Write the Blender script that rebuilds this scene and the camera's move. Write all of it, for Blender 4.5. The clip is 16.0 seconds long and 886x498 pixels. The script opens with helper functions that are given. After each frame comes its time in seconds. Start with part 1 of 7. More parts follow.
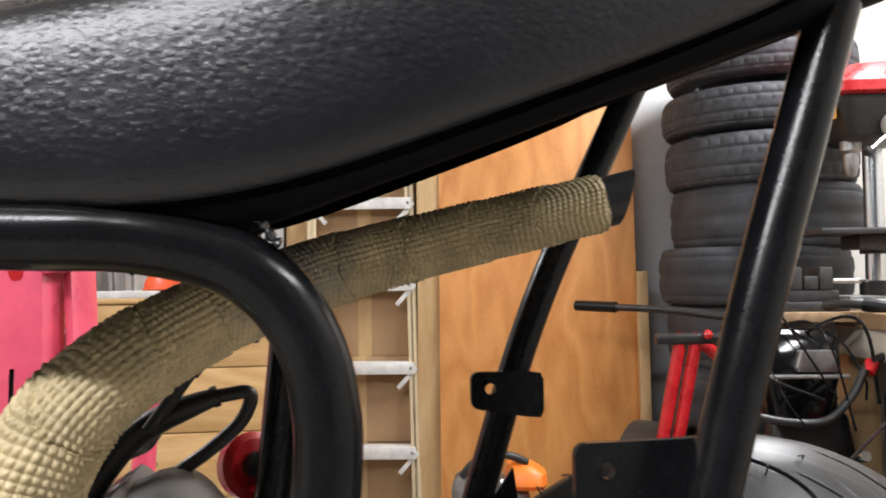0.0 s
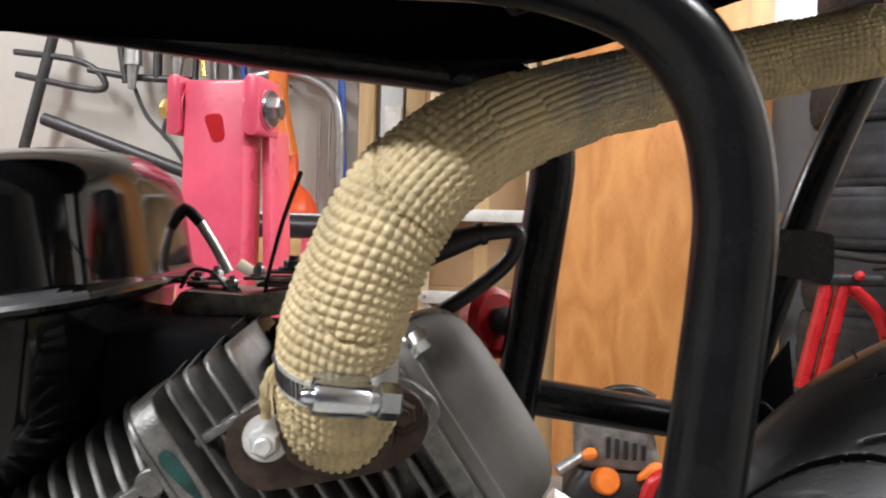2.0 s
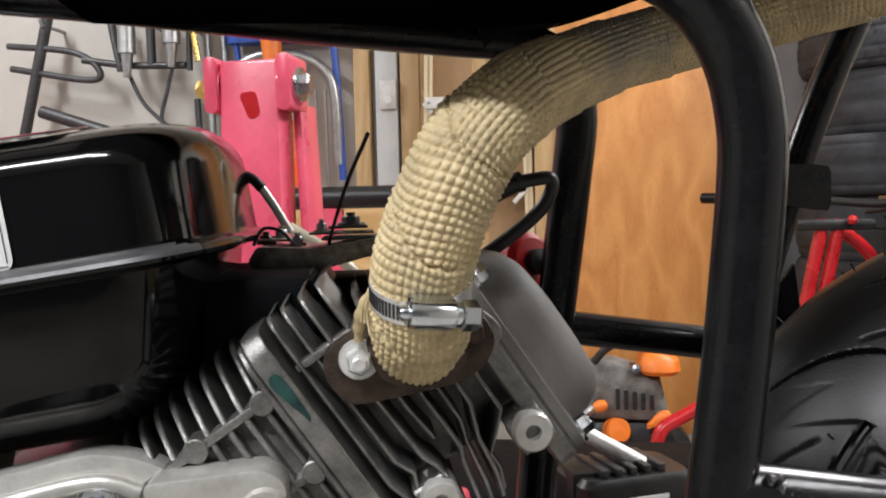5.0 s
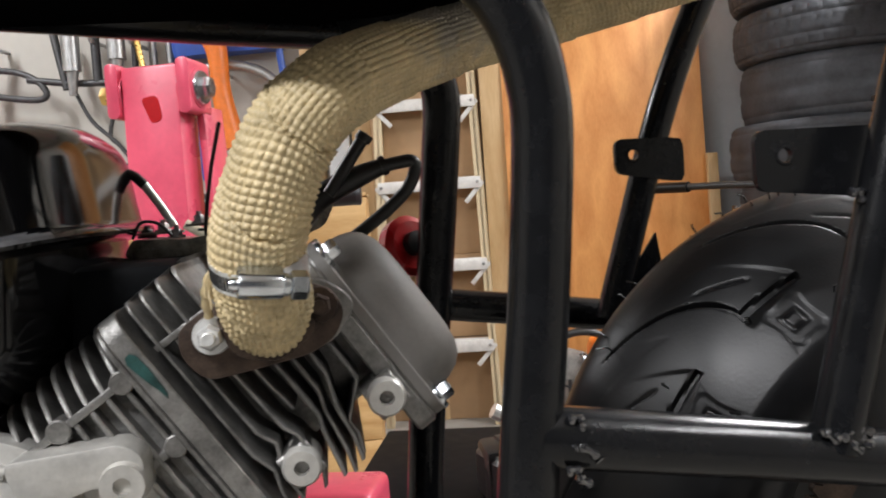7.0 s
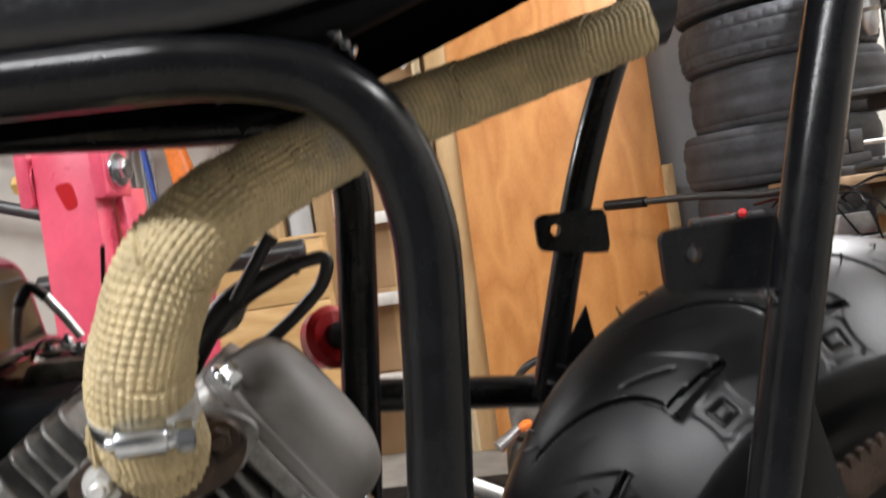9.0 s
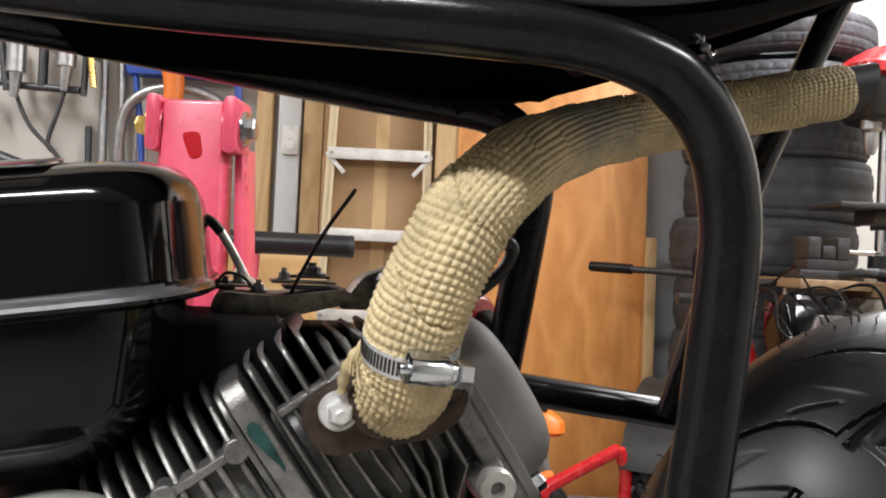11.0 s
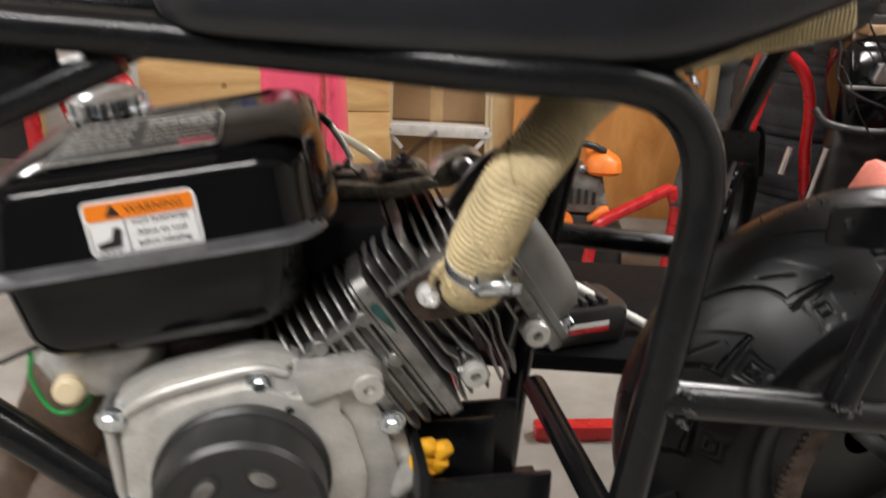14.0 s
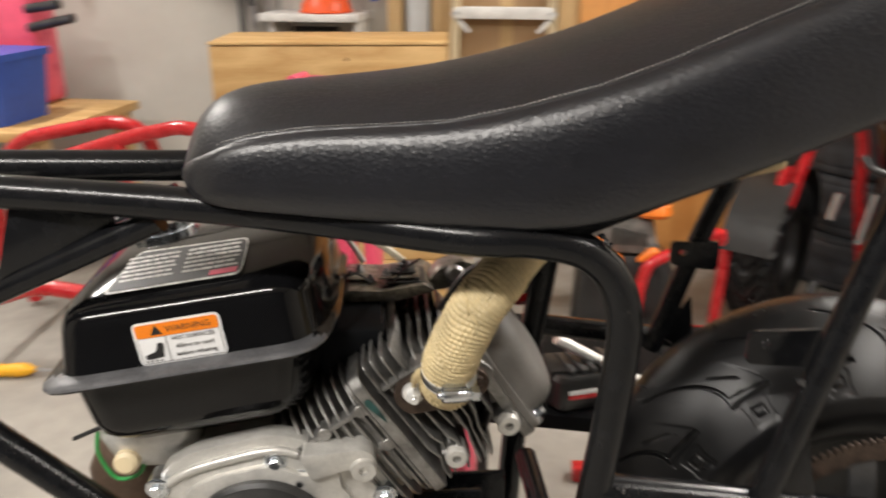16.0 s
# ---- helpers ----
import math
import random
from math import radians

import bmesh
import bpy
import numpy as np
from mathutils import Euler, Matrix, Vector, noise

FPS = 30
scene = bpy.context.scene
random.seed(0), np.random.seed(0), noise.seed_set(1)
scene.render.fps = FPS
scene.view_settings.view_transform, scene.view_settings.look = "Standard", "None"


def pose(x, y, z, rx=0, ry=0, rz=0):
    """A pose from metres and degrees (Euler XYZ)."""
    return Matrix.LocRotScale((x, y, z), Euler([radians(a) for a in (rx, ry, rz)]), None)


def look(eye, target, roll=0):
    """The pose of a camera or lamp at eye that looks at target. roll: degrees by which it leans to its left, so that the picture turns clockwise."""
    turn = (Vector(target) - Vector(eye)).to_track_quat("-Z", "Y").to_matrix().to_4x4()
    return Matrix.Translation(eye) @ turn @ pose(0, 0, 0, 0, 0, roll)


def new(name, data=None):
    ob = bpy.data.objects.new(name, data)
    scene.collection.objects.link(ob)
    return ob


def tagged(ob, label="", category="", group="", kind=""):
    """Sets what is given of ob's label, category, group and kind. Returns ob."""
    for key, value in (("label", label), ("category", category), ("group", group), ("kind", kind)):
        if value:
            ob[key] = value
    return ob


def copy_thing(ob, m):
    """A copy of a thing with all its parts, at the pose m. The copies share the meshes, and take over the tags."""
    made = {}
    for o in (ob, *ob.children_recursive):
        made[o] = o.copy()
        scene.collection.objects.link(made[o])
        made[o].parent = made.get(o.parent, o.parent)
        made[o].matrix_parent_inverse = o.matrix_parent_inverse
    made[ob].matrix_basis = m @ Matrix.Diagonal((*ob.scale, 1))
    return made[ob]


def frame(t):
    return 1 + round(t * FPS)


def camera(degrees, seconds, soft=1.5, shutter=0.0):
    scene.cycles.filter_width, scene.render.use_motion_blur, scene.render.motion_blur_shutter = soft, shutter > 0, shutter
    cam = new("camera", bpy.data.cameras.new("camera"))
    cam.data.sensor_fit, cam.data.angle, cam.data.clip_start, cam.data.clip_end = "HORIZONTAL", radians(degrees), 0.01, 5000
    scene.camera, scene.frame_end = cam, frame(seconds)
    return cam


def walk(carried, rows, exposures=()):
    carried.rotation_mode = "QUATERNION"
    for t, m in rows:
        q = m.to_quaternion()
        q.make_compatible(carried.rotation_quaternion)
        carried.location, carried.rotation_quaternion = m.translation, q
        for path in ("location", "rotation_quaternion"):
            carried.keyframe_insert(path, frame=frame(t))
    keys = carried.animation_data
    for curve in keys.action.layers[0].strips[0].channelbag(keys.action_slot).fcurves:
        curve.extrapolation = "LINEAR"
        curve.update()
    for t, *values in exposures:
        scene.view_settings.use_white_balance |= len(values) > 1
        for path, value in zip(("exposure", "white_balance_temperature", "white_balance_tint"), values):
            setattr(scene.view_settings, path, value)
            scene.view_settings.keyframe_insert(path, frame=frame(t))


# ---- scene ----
cam = camera(57.4, 16.0, soft=1.9, shutter=0.5)
PATH = [
    (0, (0.046, -0.048, 0.568), (-0.046, 1.948, 0.643), -0.7),
    (0.5, (0.069, -0.059, 0.564), (-0.056, 1.936, 0.639), -0.2),
    (1, (0.021, -0.027, 0.552), (-0.17, 1.963, 0.62), 1.3),
    (1.5, (-0.034, -0.019, 0.522), (-0.3, 1.963, 0.543), 2.1),
    (2, (-0.068, -0.008, 0.501), (-0.373, 1.968, 0.45), 1.8),
    (2.5, (-0.077, -0.024, 0.509), (-0.408, 1.947, 0.419), 1.0),
    (3, (-0.09, -0.04, 0.518), (-0.432, 1.929, 0.42), 0.5),
    (3.5, (-0.104, -0.051, 0.515), (-0.449, 1.917, 0.431), -0.6),
    (4, (-0.098, -0.062, 0.508), (-0.409, 1.911, 0.406), -0.7),
    (6.5, (-0.064, -0.08, 0.467), (-0.309, 1.902, 0.349), -3.0),
    (7, (-0.021, -0.087, 0.469), (-0.245, 1.898, 0.365), -4.1),
    (7.5, (-0.012, -0.087, 0.468), (-0.247, 1.897, 0.373), -5.3),
    (8, (-0.013, -0.089, 0.461), (-0.259, 1.894, 0.375), -5.9),
    (8.5, (-0.005, -0.084, 0.466), (-0.229, 1.901, 0.37), -6.4),
    (9, (0.017, -0.057, 0.514), (-0.137, 1.936, 0.439), -8.2),
    (9.5, (0.011, -0.054, 0.554), (-0.057, 1.945, 0.552), -7.2),
    (10, (-0.101, -0.08, 0.484), (-0.135, 1.919, 0.543), 2.3),
    (12.5, (-0.154, -0.103, 0.52), (-0.12, 1.891, 0.365), 2.5),
    (13, (-0.109, -0.124, 0.535), (-0.128, 1.864, 0.316), 3.7),
    (13.5, (-0.096, -0.162, 0.572), (-0.164, 1.801, 0.194), 3.1),
    (14, (-0.144, -0.232, 0.66), (-0.271, 1.628, -0.063), 1.8),
    (14.5, (-0.179, -0.282, 0.762), (-0.03, 1.598, 0.095), 4.5),
    (15, (-0.174, -0.337, 0.766), (0.086, 1.555, 0.173), 4.9),
    (15.5, (-0.15, -0.35, 0.768), (-0.004, 1.536, 0.119), 2.2),
    (16, (-0.052, -0.303, 0.784), (-0.384, 1.541, 0.084), -0.1),
]
EXPOSURES = [(0, 0.24, 6150, 10), (2, 0.26, 6150, 10), (4, 0.12, 6150, 10), (6.5, 0.14, 6180, 10), (8, 0.24, 6180, 10), (10, 0.30, 6200, 10), (12.5, 0.14, 6300, 10), (13.4, 0.16, 6380, 10), (14, 0.02, 6450, 10), (14.6, 0.20, 6500, 10), (15.2, 0.08, 6550, 10), (16, 0.18, 6800, 10)]
walk(cam, [(t, look(eye, target, roll)) for t, eye, target, roll in PATH], EXPOSURES)

# ---- light ----
FLOOR, CEIL = -0.33, 2.12
WALL_B, WALL_F, WALL_L, WALL_R = 3.05, -2.7, -3.1, 2.05
world = bpy.data.worlds.new("garage_world")
scene.world = world
world.use_nodes = True
world.node_tree.nodes["Background"].inputs[0].default_value = (0.9, 0.86, 0.8, 1)
world.node_tree.nodes["Background"].inputs[1].default_value = 0.05


def ceiling_lamp(x, y, length, width, watts, along_x=True):
    data = bpy.data.lights.new("ceiling_lamp", "AREA")
    data.shape, data.size, data.size_y = "RECTANGLE", length, width
    data.energy, data.color = watts, (1.0, 0.975, 0.955)
    ob = new("ceiling_lamp", data)
    ob.matrix_world = pose(x, y, CEIL - 0.1, 0, 0, 0 if along_x else 90)


# first lamp placed from the shadows it casts; the rest are unseen added fill
LAMPS = [(-1.0, -1.05, True, 75, 1.7), (-2.3, 1.7, False, 38, 1.0), (1.55, 0.15, False, 30, 1.0), (1.35, 1.95, False, 58, 1.0)]
for lx, ly, along, power, tube_length in LAMPS:
    ceiling_lamp(lx, ly, tube_length, 0.15, power, along)


# ---- materials ----
def material(name, color, rough=0.5, metal=0.0, vary=0.12, scale=20.0, bump=0.0, bscale=200.0, stretch=(1, 1, 1),
             second=None, spec=0.5, coat=0.0, pattern="noise", emit=0.0, rvary=0.1, island=0.0):
    m = bpy.data.materials.new(name)
    m.use_nodes = True
    nt = m.node_tree
    nd, lk = nt.nodes, nt.links
    bsdf = nd["Principled BSDF"]
    bsdf.inputs["Metallic"].default_value = metal
    bsdf.inputs["Specular IOR Level"].default_value = spec
    bsdf.inputs["Coat Weight"].default_value = coat
    bsdf.inputs["Coat Roughness"].default_value = 0.08
    tc = nd.new("ShaderNodeTexCoord")
    mp = nd.new("ShaderNodeMapping")
    mp.inputs["Scale"].default_value = stretch
    lk.new(tc.outputs["Object"], mp.inputs["Vector"])
    n1 = nd.new("ShaderNodeTexNoise")
    n1.inputs["Scale"].default_value, n1.inputs["Detail"].default_value = scale, 6
    n2 = nd.new("ShaderNodeTexNoise")
    n2.inputs["Scale"].default_value, n2.inputs["Detail"].default_value = scale * 7.3, 4
    for n in (n1, n2):
        lk.new(mp.outputs[0], n.inputs["Vector"])
    add = nd.new("ShaderNodeMath")
    add.operation = "MULTIPLY_ADD"
    add.inputs[1].default_value = 0.4
    lk.new(n2.outputs["Fac"], add.inputs[0])
    lk.new(n1.outputs["Fac"], add.inputs[2])
    ramp = nd.new("ShaderNodeValToRGB")
    lo = second or tuple(c * (1 - vary * 1.6) for c in color)
    hi = color if second else tuple(min(1, c * (1 + vary)) for c in color)
    ramp.color_ramp.elements[0].position, ramp.color_ramp.elements[1].position = 0.45, 0.95
    ramp.color_ramp.elements[0].color, ramp.color_ramp.elements[1].color = (*lo, 1), (*hi, 1)
    lk.new(add.outputs[0], ramp.inputs[0])
    out = ramp.outputs[0]
    if island:
        info = nd.new("ShaderNodeObjectInfo")
        hsv = nd.new("ShaderNodeHueSaturation")
        rng = nd.new("ShaderNodeMapRange")
        rng.inputs["To Min"].default_value, rng.inputs["To Max"].default_value = 1 - island, 1 + island
        lk.new(info.outputs["Random"], rng.inputs["Value"])
        lk.new(rng.outputs[0], hsv.inputs["Value"])
        lk.new(out, hsv.inputs["Color"])
        out = hsv.outputs[0]
    lk.new(out, bsdf.inputs["Base Color"])
    rr = nd.new("ShaderNodeMapRange")
    rr.inputs["To Min"].default_value, rr.inputs["To Max"].default_value = max(0.02, rough - rvary), min(1, rough + rvary)
    lk.new(n1.outputs["Fac"], rr.inputs["Value"])
    lk.new(rr.outputs[0], bsdf.inputs["Roughness"])
    if bump:
        bp = nd.new("ShaderNodeBump")
        bp.inputs["Strength"].default_value, bp.inputs["Distance"].default_value = 1.0, bump
        if pattern == "leather":
            warp = nd.new("ShaderNodeTexNoise")
            warp.inputs["Scale"].default_value = bscale * 0.5
            mix = nd.new("ShaderNodeMix")
            mix.data_type = "VECTOR"
            mix.inputs[0].default_value = 0.0025
            lk.new(mp.outputs[0], mix.inputs[4])
            lk.new(warp.outputs["Color"], mix.inputs[5])
            cells = nd.new("ShaderNodeTexVoronoi")
            cells.feature = "SMOOTH_F1"
            cells.inputs["Smoothness"].default_value = 0.35
            cells.inputs["Scale"].default_value = bscale
            lk.new(mix.outputs[1], cells.inputs["Vector"])
            swell = nd.new("ShaderNodeMapRange")
            swell.interpolation_type = "SMOOTHSTEP"
            swell.inputs["From Max"].default_value = 0.9
            swell.inputs["To Min"].default_value, swell.inputs["To Max"].default_value = 1.0, 0.0
            lk.new(cells.outputs["Distance"], swell.inputs["Value"])
            folds = nd.new("ShaderNodeTexNoise")
            folds.inputs["Scale"].default_value = bscale * 0.28
            lk.new(mp.outputs[0], folds.inputs["Vector"])
            both_ = nd.new("ShaderNodeMath")
            both_.operation = "MULTIPLY_ADD"
            both_.inputs[1].default_value = 0.15
            lk.new(folds.outputs["Fac"], both_.inputs[0])
            lk.new(swell.outputs[0], both_.inputs[2])
            lk.new(both_.outputs[0], bp.inputs["Height"])
        else:
            tex = nd.new("ShaderNodeTexNoise")
            tex.inputs["Scale"].default_value, tex.inputs["Detail"].default_value = bscale, 5
            lk.new(mp.outputs[0], tex.inputs["Vector"])
            lk.new(tex.outputs["Fac"], bp.inputs["Height"])
        lk.new(bp.outputs[0], bsdf.inputs["Normal"])
    if emit:
        bsdf.inputs["Emission Color"].default_value = (*color, 1)
        bsdf.inputs["Emission Strength"].default_value = emit
    return m


def wood(name, light, dark, axis, scale=3.0, rough=0.55, rings=14.0, along=0.16):
    """Flat-sawn grain that runs along one axis, with cathedral figure and fine pores."""
    m = bpy.data.materials.new(name)
    m.use_nodes = True
    nd, lk = m.node_tree.nodes, m.node_tree.links
    bsdf = nd["Principled BSDF"]
    tc, mp, info = nd.new("ShaderNodeTexCoord"), nd.new("ShaderNodeMapping"), nd.new("ShaderNodeObjectInfo")
    st = [1.0, 1.0, 1.0]
    st[axis] = along
    mp.inputs["Scale"].default_value = st
    lk.new(tc.outputs["Object"], mp.inputs["Vector"])
    off = nd.new("ShaderNodeVectorMath")
    off.operation = "ADD"
    cmb = nd.new("ShaderNodeCombineXYZ")
    sc = nd.new("ShaderNodeMath")
    sc.operation = "MULTIPLY"
    sc.inputs[1].default_value = 17.0
    lk.new(info.outputs["Random"], sc.inputs[0])
    for i in range(3):
        lk.new(sc.outputs[0], cmb.inputs[i])
    lk.new(mp.outputs[0], off.inputs[0])
    lk.new(cmb.outputs[0], off.inputs[1])
    n1 = nd.new("ShaderNodeTexNoise")
    n1.inputs["Scale"].default_value, n1.inputs["Detail"].default_value = scale, 2
    lk.new(off.outputs[0], n1.inputs["Vector"])
    mul = nd.new("ShaderNodeMath")
    mul.operation = "MULTIPLY"
    mul.inputs[1].default_value = rings
    lk.new(n1.outputs["Fac"], mul.inputs[0])
    fr = nd.new("ShaderNodeMath")
    fr.operation = "PINGPONG"
    fr.inputs[1].default_value = 0.5
    lk.new(mul.outputs[0], fr.inputs[0])
    n2 = nd.new("ShaderNodeTexNoise")
    n2.inputs["Scale"].default_value, n2.inputs["Detail"].default_value = scale * 30, 5
    lk.new(off.outputs[0], n2.inputs["Vector"])
    mx = nd.new("ShaderNodeMath")
    mx.operation = "MULTIPLY_ADD"
    mx.inputs[1].default_value = 0.55
    lk.new(n2.outputs["Fac"], mx.inputs[0])
    lk.new(fr.outputs[0], mx.inputs[2])
    ramp = nd.new("ShaderNodeValToRGB")
    ramp.color_ramp.elements[0].position, ramp.color_ramp.elements[1].position = 0.2, 0.8
    ramp.color_ramp.elements[0].color, ramp.color_ramp.elements[1].color = (*dark, 1), (*light, 1)
    lk.new(mx.outputs[0], ramp.inputs[0])
    lk.new(ramp.outputs[0], bsdf.inputs["Base Color"])
    bsdf.inputs["Roughness"].default_value = rough
    bp = nd.new("ShaderNodeBump")
    bp.inputs["Distance"].default_value = 0.0006
    lk.new(n2.outputs["Fac"], bp.inputs["Height"])
    lk.new(bp.outputs[0], bsdf.inputs["Normal"])
    return m


M_FRAME = material("black_powder_coat", (0.0075, 0.0078, 0.0088), 0.21, vary=0.2, scale=60, bump=0.00006, bscale=700, rvary=0.07, spec=0.28)
M_VINYL = material("black_grained_vinyl", (0.0050, 0.0055, 0.0085), 0.36, vary=0.18, scale=40, bump=0.00014, bscale=350, stretch=(0.62, 1, 1), pattern="leather", rvary=0.03, spec=0.68)
M_WELD = material("glossy_weld_paint", (0.02, 0.02, 0.022), 0.10, vary=0.3, scale=200, spec=1.0, coat=0.5, rvary=0.06)
M_TANK = material("black_gloss_enamel", (0.004, 0.004, 0.0045), 0.10, vary=0.1, scale=30, spec=0.31, rvary=0.05)
# seam grey holds some scuffing and the ceiling's reflection
M_SEAM = material("scuffed_seam_sheen", (0.105, 0.105, 0.110), 0.42, 0.4, vary=0.3, scale=40, spec=0.75, bump=0.00005, bscale=300)
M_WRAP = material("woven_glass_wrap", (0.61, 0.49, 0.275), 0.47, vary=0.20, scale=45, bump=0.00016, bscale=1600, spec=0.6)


def grey_patch(mat, at, inner, outer, tone):
    """A darker, greyer patch with a ragged edge round one place on the thing."""
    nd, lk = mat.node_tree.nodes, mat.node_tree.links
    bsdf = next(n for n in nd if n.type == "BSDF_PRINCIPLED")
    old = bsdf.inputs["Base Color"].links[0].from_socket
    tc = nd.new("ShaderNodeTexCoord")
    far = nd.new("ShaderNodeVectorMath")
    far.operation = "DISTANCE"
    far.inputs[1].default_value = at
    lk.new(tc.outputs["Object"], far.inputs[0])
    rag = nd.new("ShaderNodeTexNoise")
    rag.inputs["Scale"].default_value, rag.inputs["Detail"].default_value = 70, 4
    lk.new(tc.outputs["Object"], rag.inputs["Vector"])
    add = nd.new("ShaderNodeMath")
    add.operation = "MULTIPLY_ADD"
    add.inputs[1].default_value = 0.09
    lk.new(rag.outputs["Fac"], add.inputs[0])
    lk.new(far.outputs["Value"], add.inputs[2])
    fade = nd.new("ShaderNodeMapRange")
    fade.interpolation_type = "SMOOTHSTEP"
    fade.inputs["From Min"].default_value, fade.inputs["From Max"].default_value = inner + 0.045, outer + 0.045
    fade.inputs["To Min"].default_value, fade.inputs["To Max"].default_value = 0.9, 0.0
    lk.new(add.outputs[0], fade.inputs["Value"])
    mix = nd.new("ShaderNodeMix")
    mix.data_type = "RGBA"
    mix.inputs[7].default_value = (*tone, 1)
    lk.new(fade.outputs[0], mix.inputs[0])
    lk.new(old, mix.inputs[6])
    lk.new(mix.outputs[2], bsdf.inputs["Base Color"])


grey_patch(M_WRAP, (0.010, 0.112, 0.590), 0.012, 0.060, (0.30, 0.275, 0.235))
M_ZINC = material("zinc_plated_steel", (0.72, 0.76, 0.80), 0.22, 1.0, vary=0.1, scale=120, bump=0.00005, bscale=700)
M_ALU = material("cast_aluminium", (0.285, 0.278, 0.266), 0.42, 0.80, vary=0.30, scale=70, bump=0.0004, bscale=600)
# lighter cast metal for fin edges, with the light they catch in its colour
M_EDGE = material("lit_casting_edge", (0.44, 0.43, 0.41), 0.38, 0.85, vary=0.35, scale=160, bump=0.0003, bscale=600)
M_ALU_BRIGHT = material("bright_cast_aluminium", (0.60, 0.585, 0.55), 0.39, 0.50, vary=0.14, scale=40, bump=0.00022, bscale=420)
M_COVER = material("grey_painted_steel", (0.17, 0.16, 0.148), 0.60, 0.0, vary=0.1, scale=40, bump=0.00008, bscale=500)
M_TARNISH = material("tarnished_steel", (0.30, 0.285, 0.245), 0.42, 0.75, vary=0.5, scale=110, bump=0.0003, bscale=400)
M_BROWNED = material("heat_and_reflection_brown_steel", (0.075, 0.052, 0.040), 0.5, 0.6, vary=0.4, scale=90, bump=0.0003, bscale=400)
M_RUBBER = material("tyre_rubber", (0.0042, 0.0042, 0.0047), 0.36, vary=0.3, scale=25, bump=0.00010, bscale=600, rvary=0.10, spec=0.29)
M_OLD_RUBBER = material("worn_tyre_rubber", (0.052, 0.055, 0.062), 0.66, vary=0.3, scale=14, bump=0.0006, bscale=300, spec=0.35)
M_PLASTIC = material("black_plastic", (0.018, 0.018, 0.018), 0.38, vary=0.15, scale=60, bump=0.0001, bscale=500)
M_RED = material("red_jack_paint", (0.78, 0.095, 0.165), 0.30, vary=0.10, scale=18, coat=0.3, bump=0.00015, bscale=120)
M_RED2 = material("bright_red_paint", (0.52, 0.013, 0.018), 0.28, vary=0.12, scale=25, coat=0.3)
M_BRIGHT = material("dull_bright_zinc", (0.86, 0.86, 0.84), 0.34, 0.55, vary=0.12, scale=150, bump=0.00006, bscale=700)
M_MATTE = material("matt_black_underside", (0.0028, 0.0028, 0.0030), 0.9, vary=0.2, scale=30, spec=0.0)
M_NAVY = material("navy_print", (0.05, 0.06, 0.16), 0.45, vary=0.2, scale=60)
M_PALE = material("pale_print", (0.80, 0.62, 0.56), 0.45, vary=0.1, scale=60)
M_WIRE = material("green_wire_jacket", (0.03, 0.30, 0.07), 0.45, vary=0.1, scale=60)
M_FUNNEL = material("orange_red_plastic", (0.82, 0.10, 0.02), 0.4, vary=0.1, scale=40)
M_BAR = material("dull_black_paint", (0.005, 0.0055, 0.0065), 0.6, vary=0.2, scale=60, spec=0.08)
M_KNOT = material("dark_pine_knot", (0.36, 0.20, 0.075), 0.55, vary=0.35, scale=120)
M_BRASS = material("brass_nut", (0.75, 0.50, 0.16), 0.28, 1.0, vary=0.15, scale=80)
M_ORANGE = material("orange_plastic", (0.82, 0.20, 0.02), 0.42, vary=0.1, scale=40)
M_YELLOW = material("yellow_plastic", (0.85, 0.42, 0.02), 0.40, vary=0.1, scale=40)
M_BLUE = material("blue_plastic", (0.03, 0.09, 0.42), 0.42, vary=0.1, scale=40)
M_WHITE = material("white_label_film", (0.80, 0.80, 0.80), 0.35, vary=0.03, scale=40)
M_LAB_ORANGE = material("orange_label_ink", (0.85, 0.22, 0.01), 0.35, vary=0.03, scale=40)
M_INK = material("black_label_ink", (0.015, 0.015, 0.015), 0.4, vary=0.05, scale=40)
M_SILVER = material("silver_label_ink", (0.58, 0.57, 0.54), 0.35, 0.3, vary=0.35, scale=260)
M_DARK_WALL = material("dark_unseen_wall", (0.055, 0.058, 0.064), 0.7, vary=0.15, scale=3, bump=0.0006, bscale=60)
M_WALL = material("painted_drywall", (0.51, 0.487, 0.442), 0.85, vary=0.05, scale=3, bump=0.0006, bscale=120)
M_CEIL = material("painted_ceiling", (0.72, 0.70, 0.66), 0.9, vary=0.04, scale=3, bump=0.0008, bscale=90)
M_FLOOR = material("stained_concrete", (0.315, 0.296, 0.264), 0.65, vary=0.22, scale=2.2, bump=0.0006, bscale=60)
M_CARD = material("brown_cardboard", (0.42, 0.27, 0.145), 0.8, vary=0.08, scale=6, bump=0.0003, bscale=80)
M_STEEL = material("grey_steel", (0.42, 0.42, 0.42), 0.38, 0.9, vary=0.15, scale=40)
M_DARKSTEEL = material("dark_steel", (0.07, 0.07, 0.072), 0.45, 0.6, vary=0.2, scale=40)
M_STEP = material("white_ladder_step", (0.72, 0.71, 0.68), 0.42, 0.15, vary=0.14, scale=22, bump=0.0002, bscale=300)
M_APRON = material("cream_board_paint", (0.78, 0.73, 0.62), 0.5, vary=0.10, scale=9, bump=0.0002, bscale=120)
M_CREAM = material("cream_fibreglass_rail", (0.68, 0.56, 0.36), 0.5, vary=0.08, scale=12, stretch=(1, 1, 0.1))
M_GREY = material("grey_blue_paint", (0.62, 0.64, 0.65), 0.6, vary=0.06, scale=8)
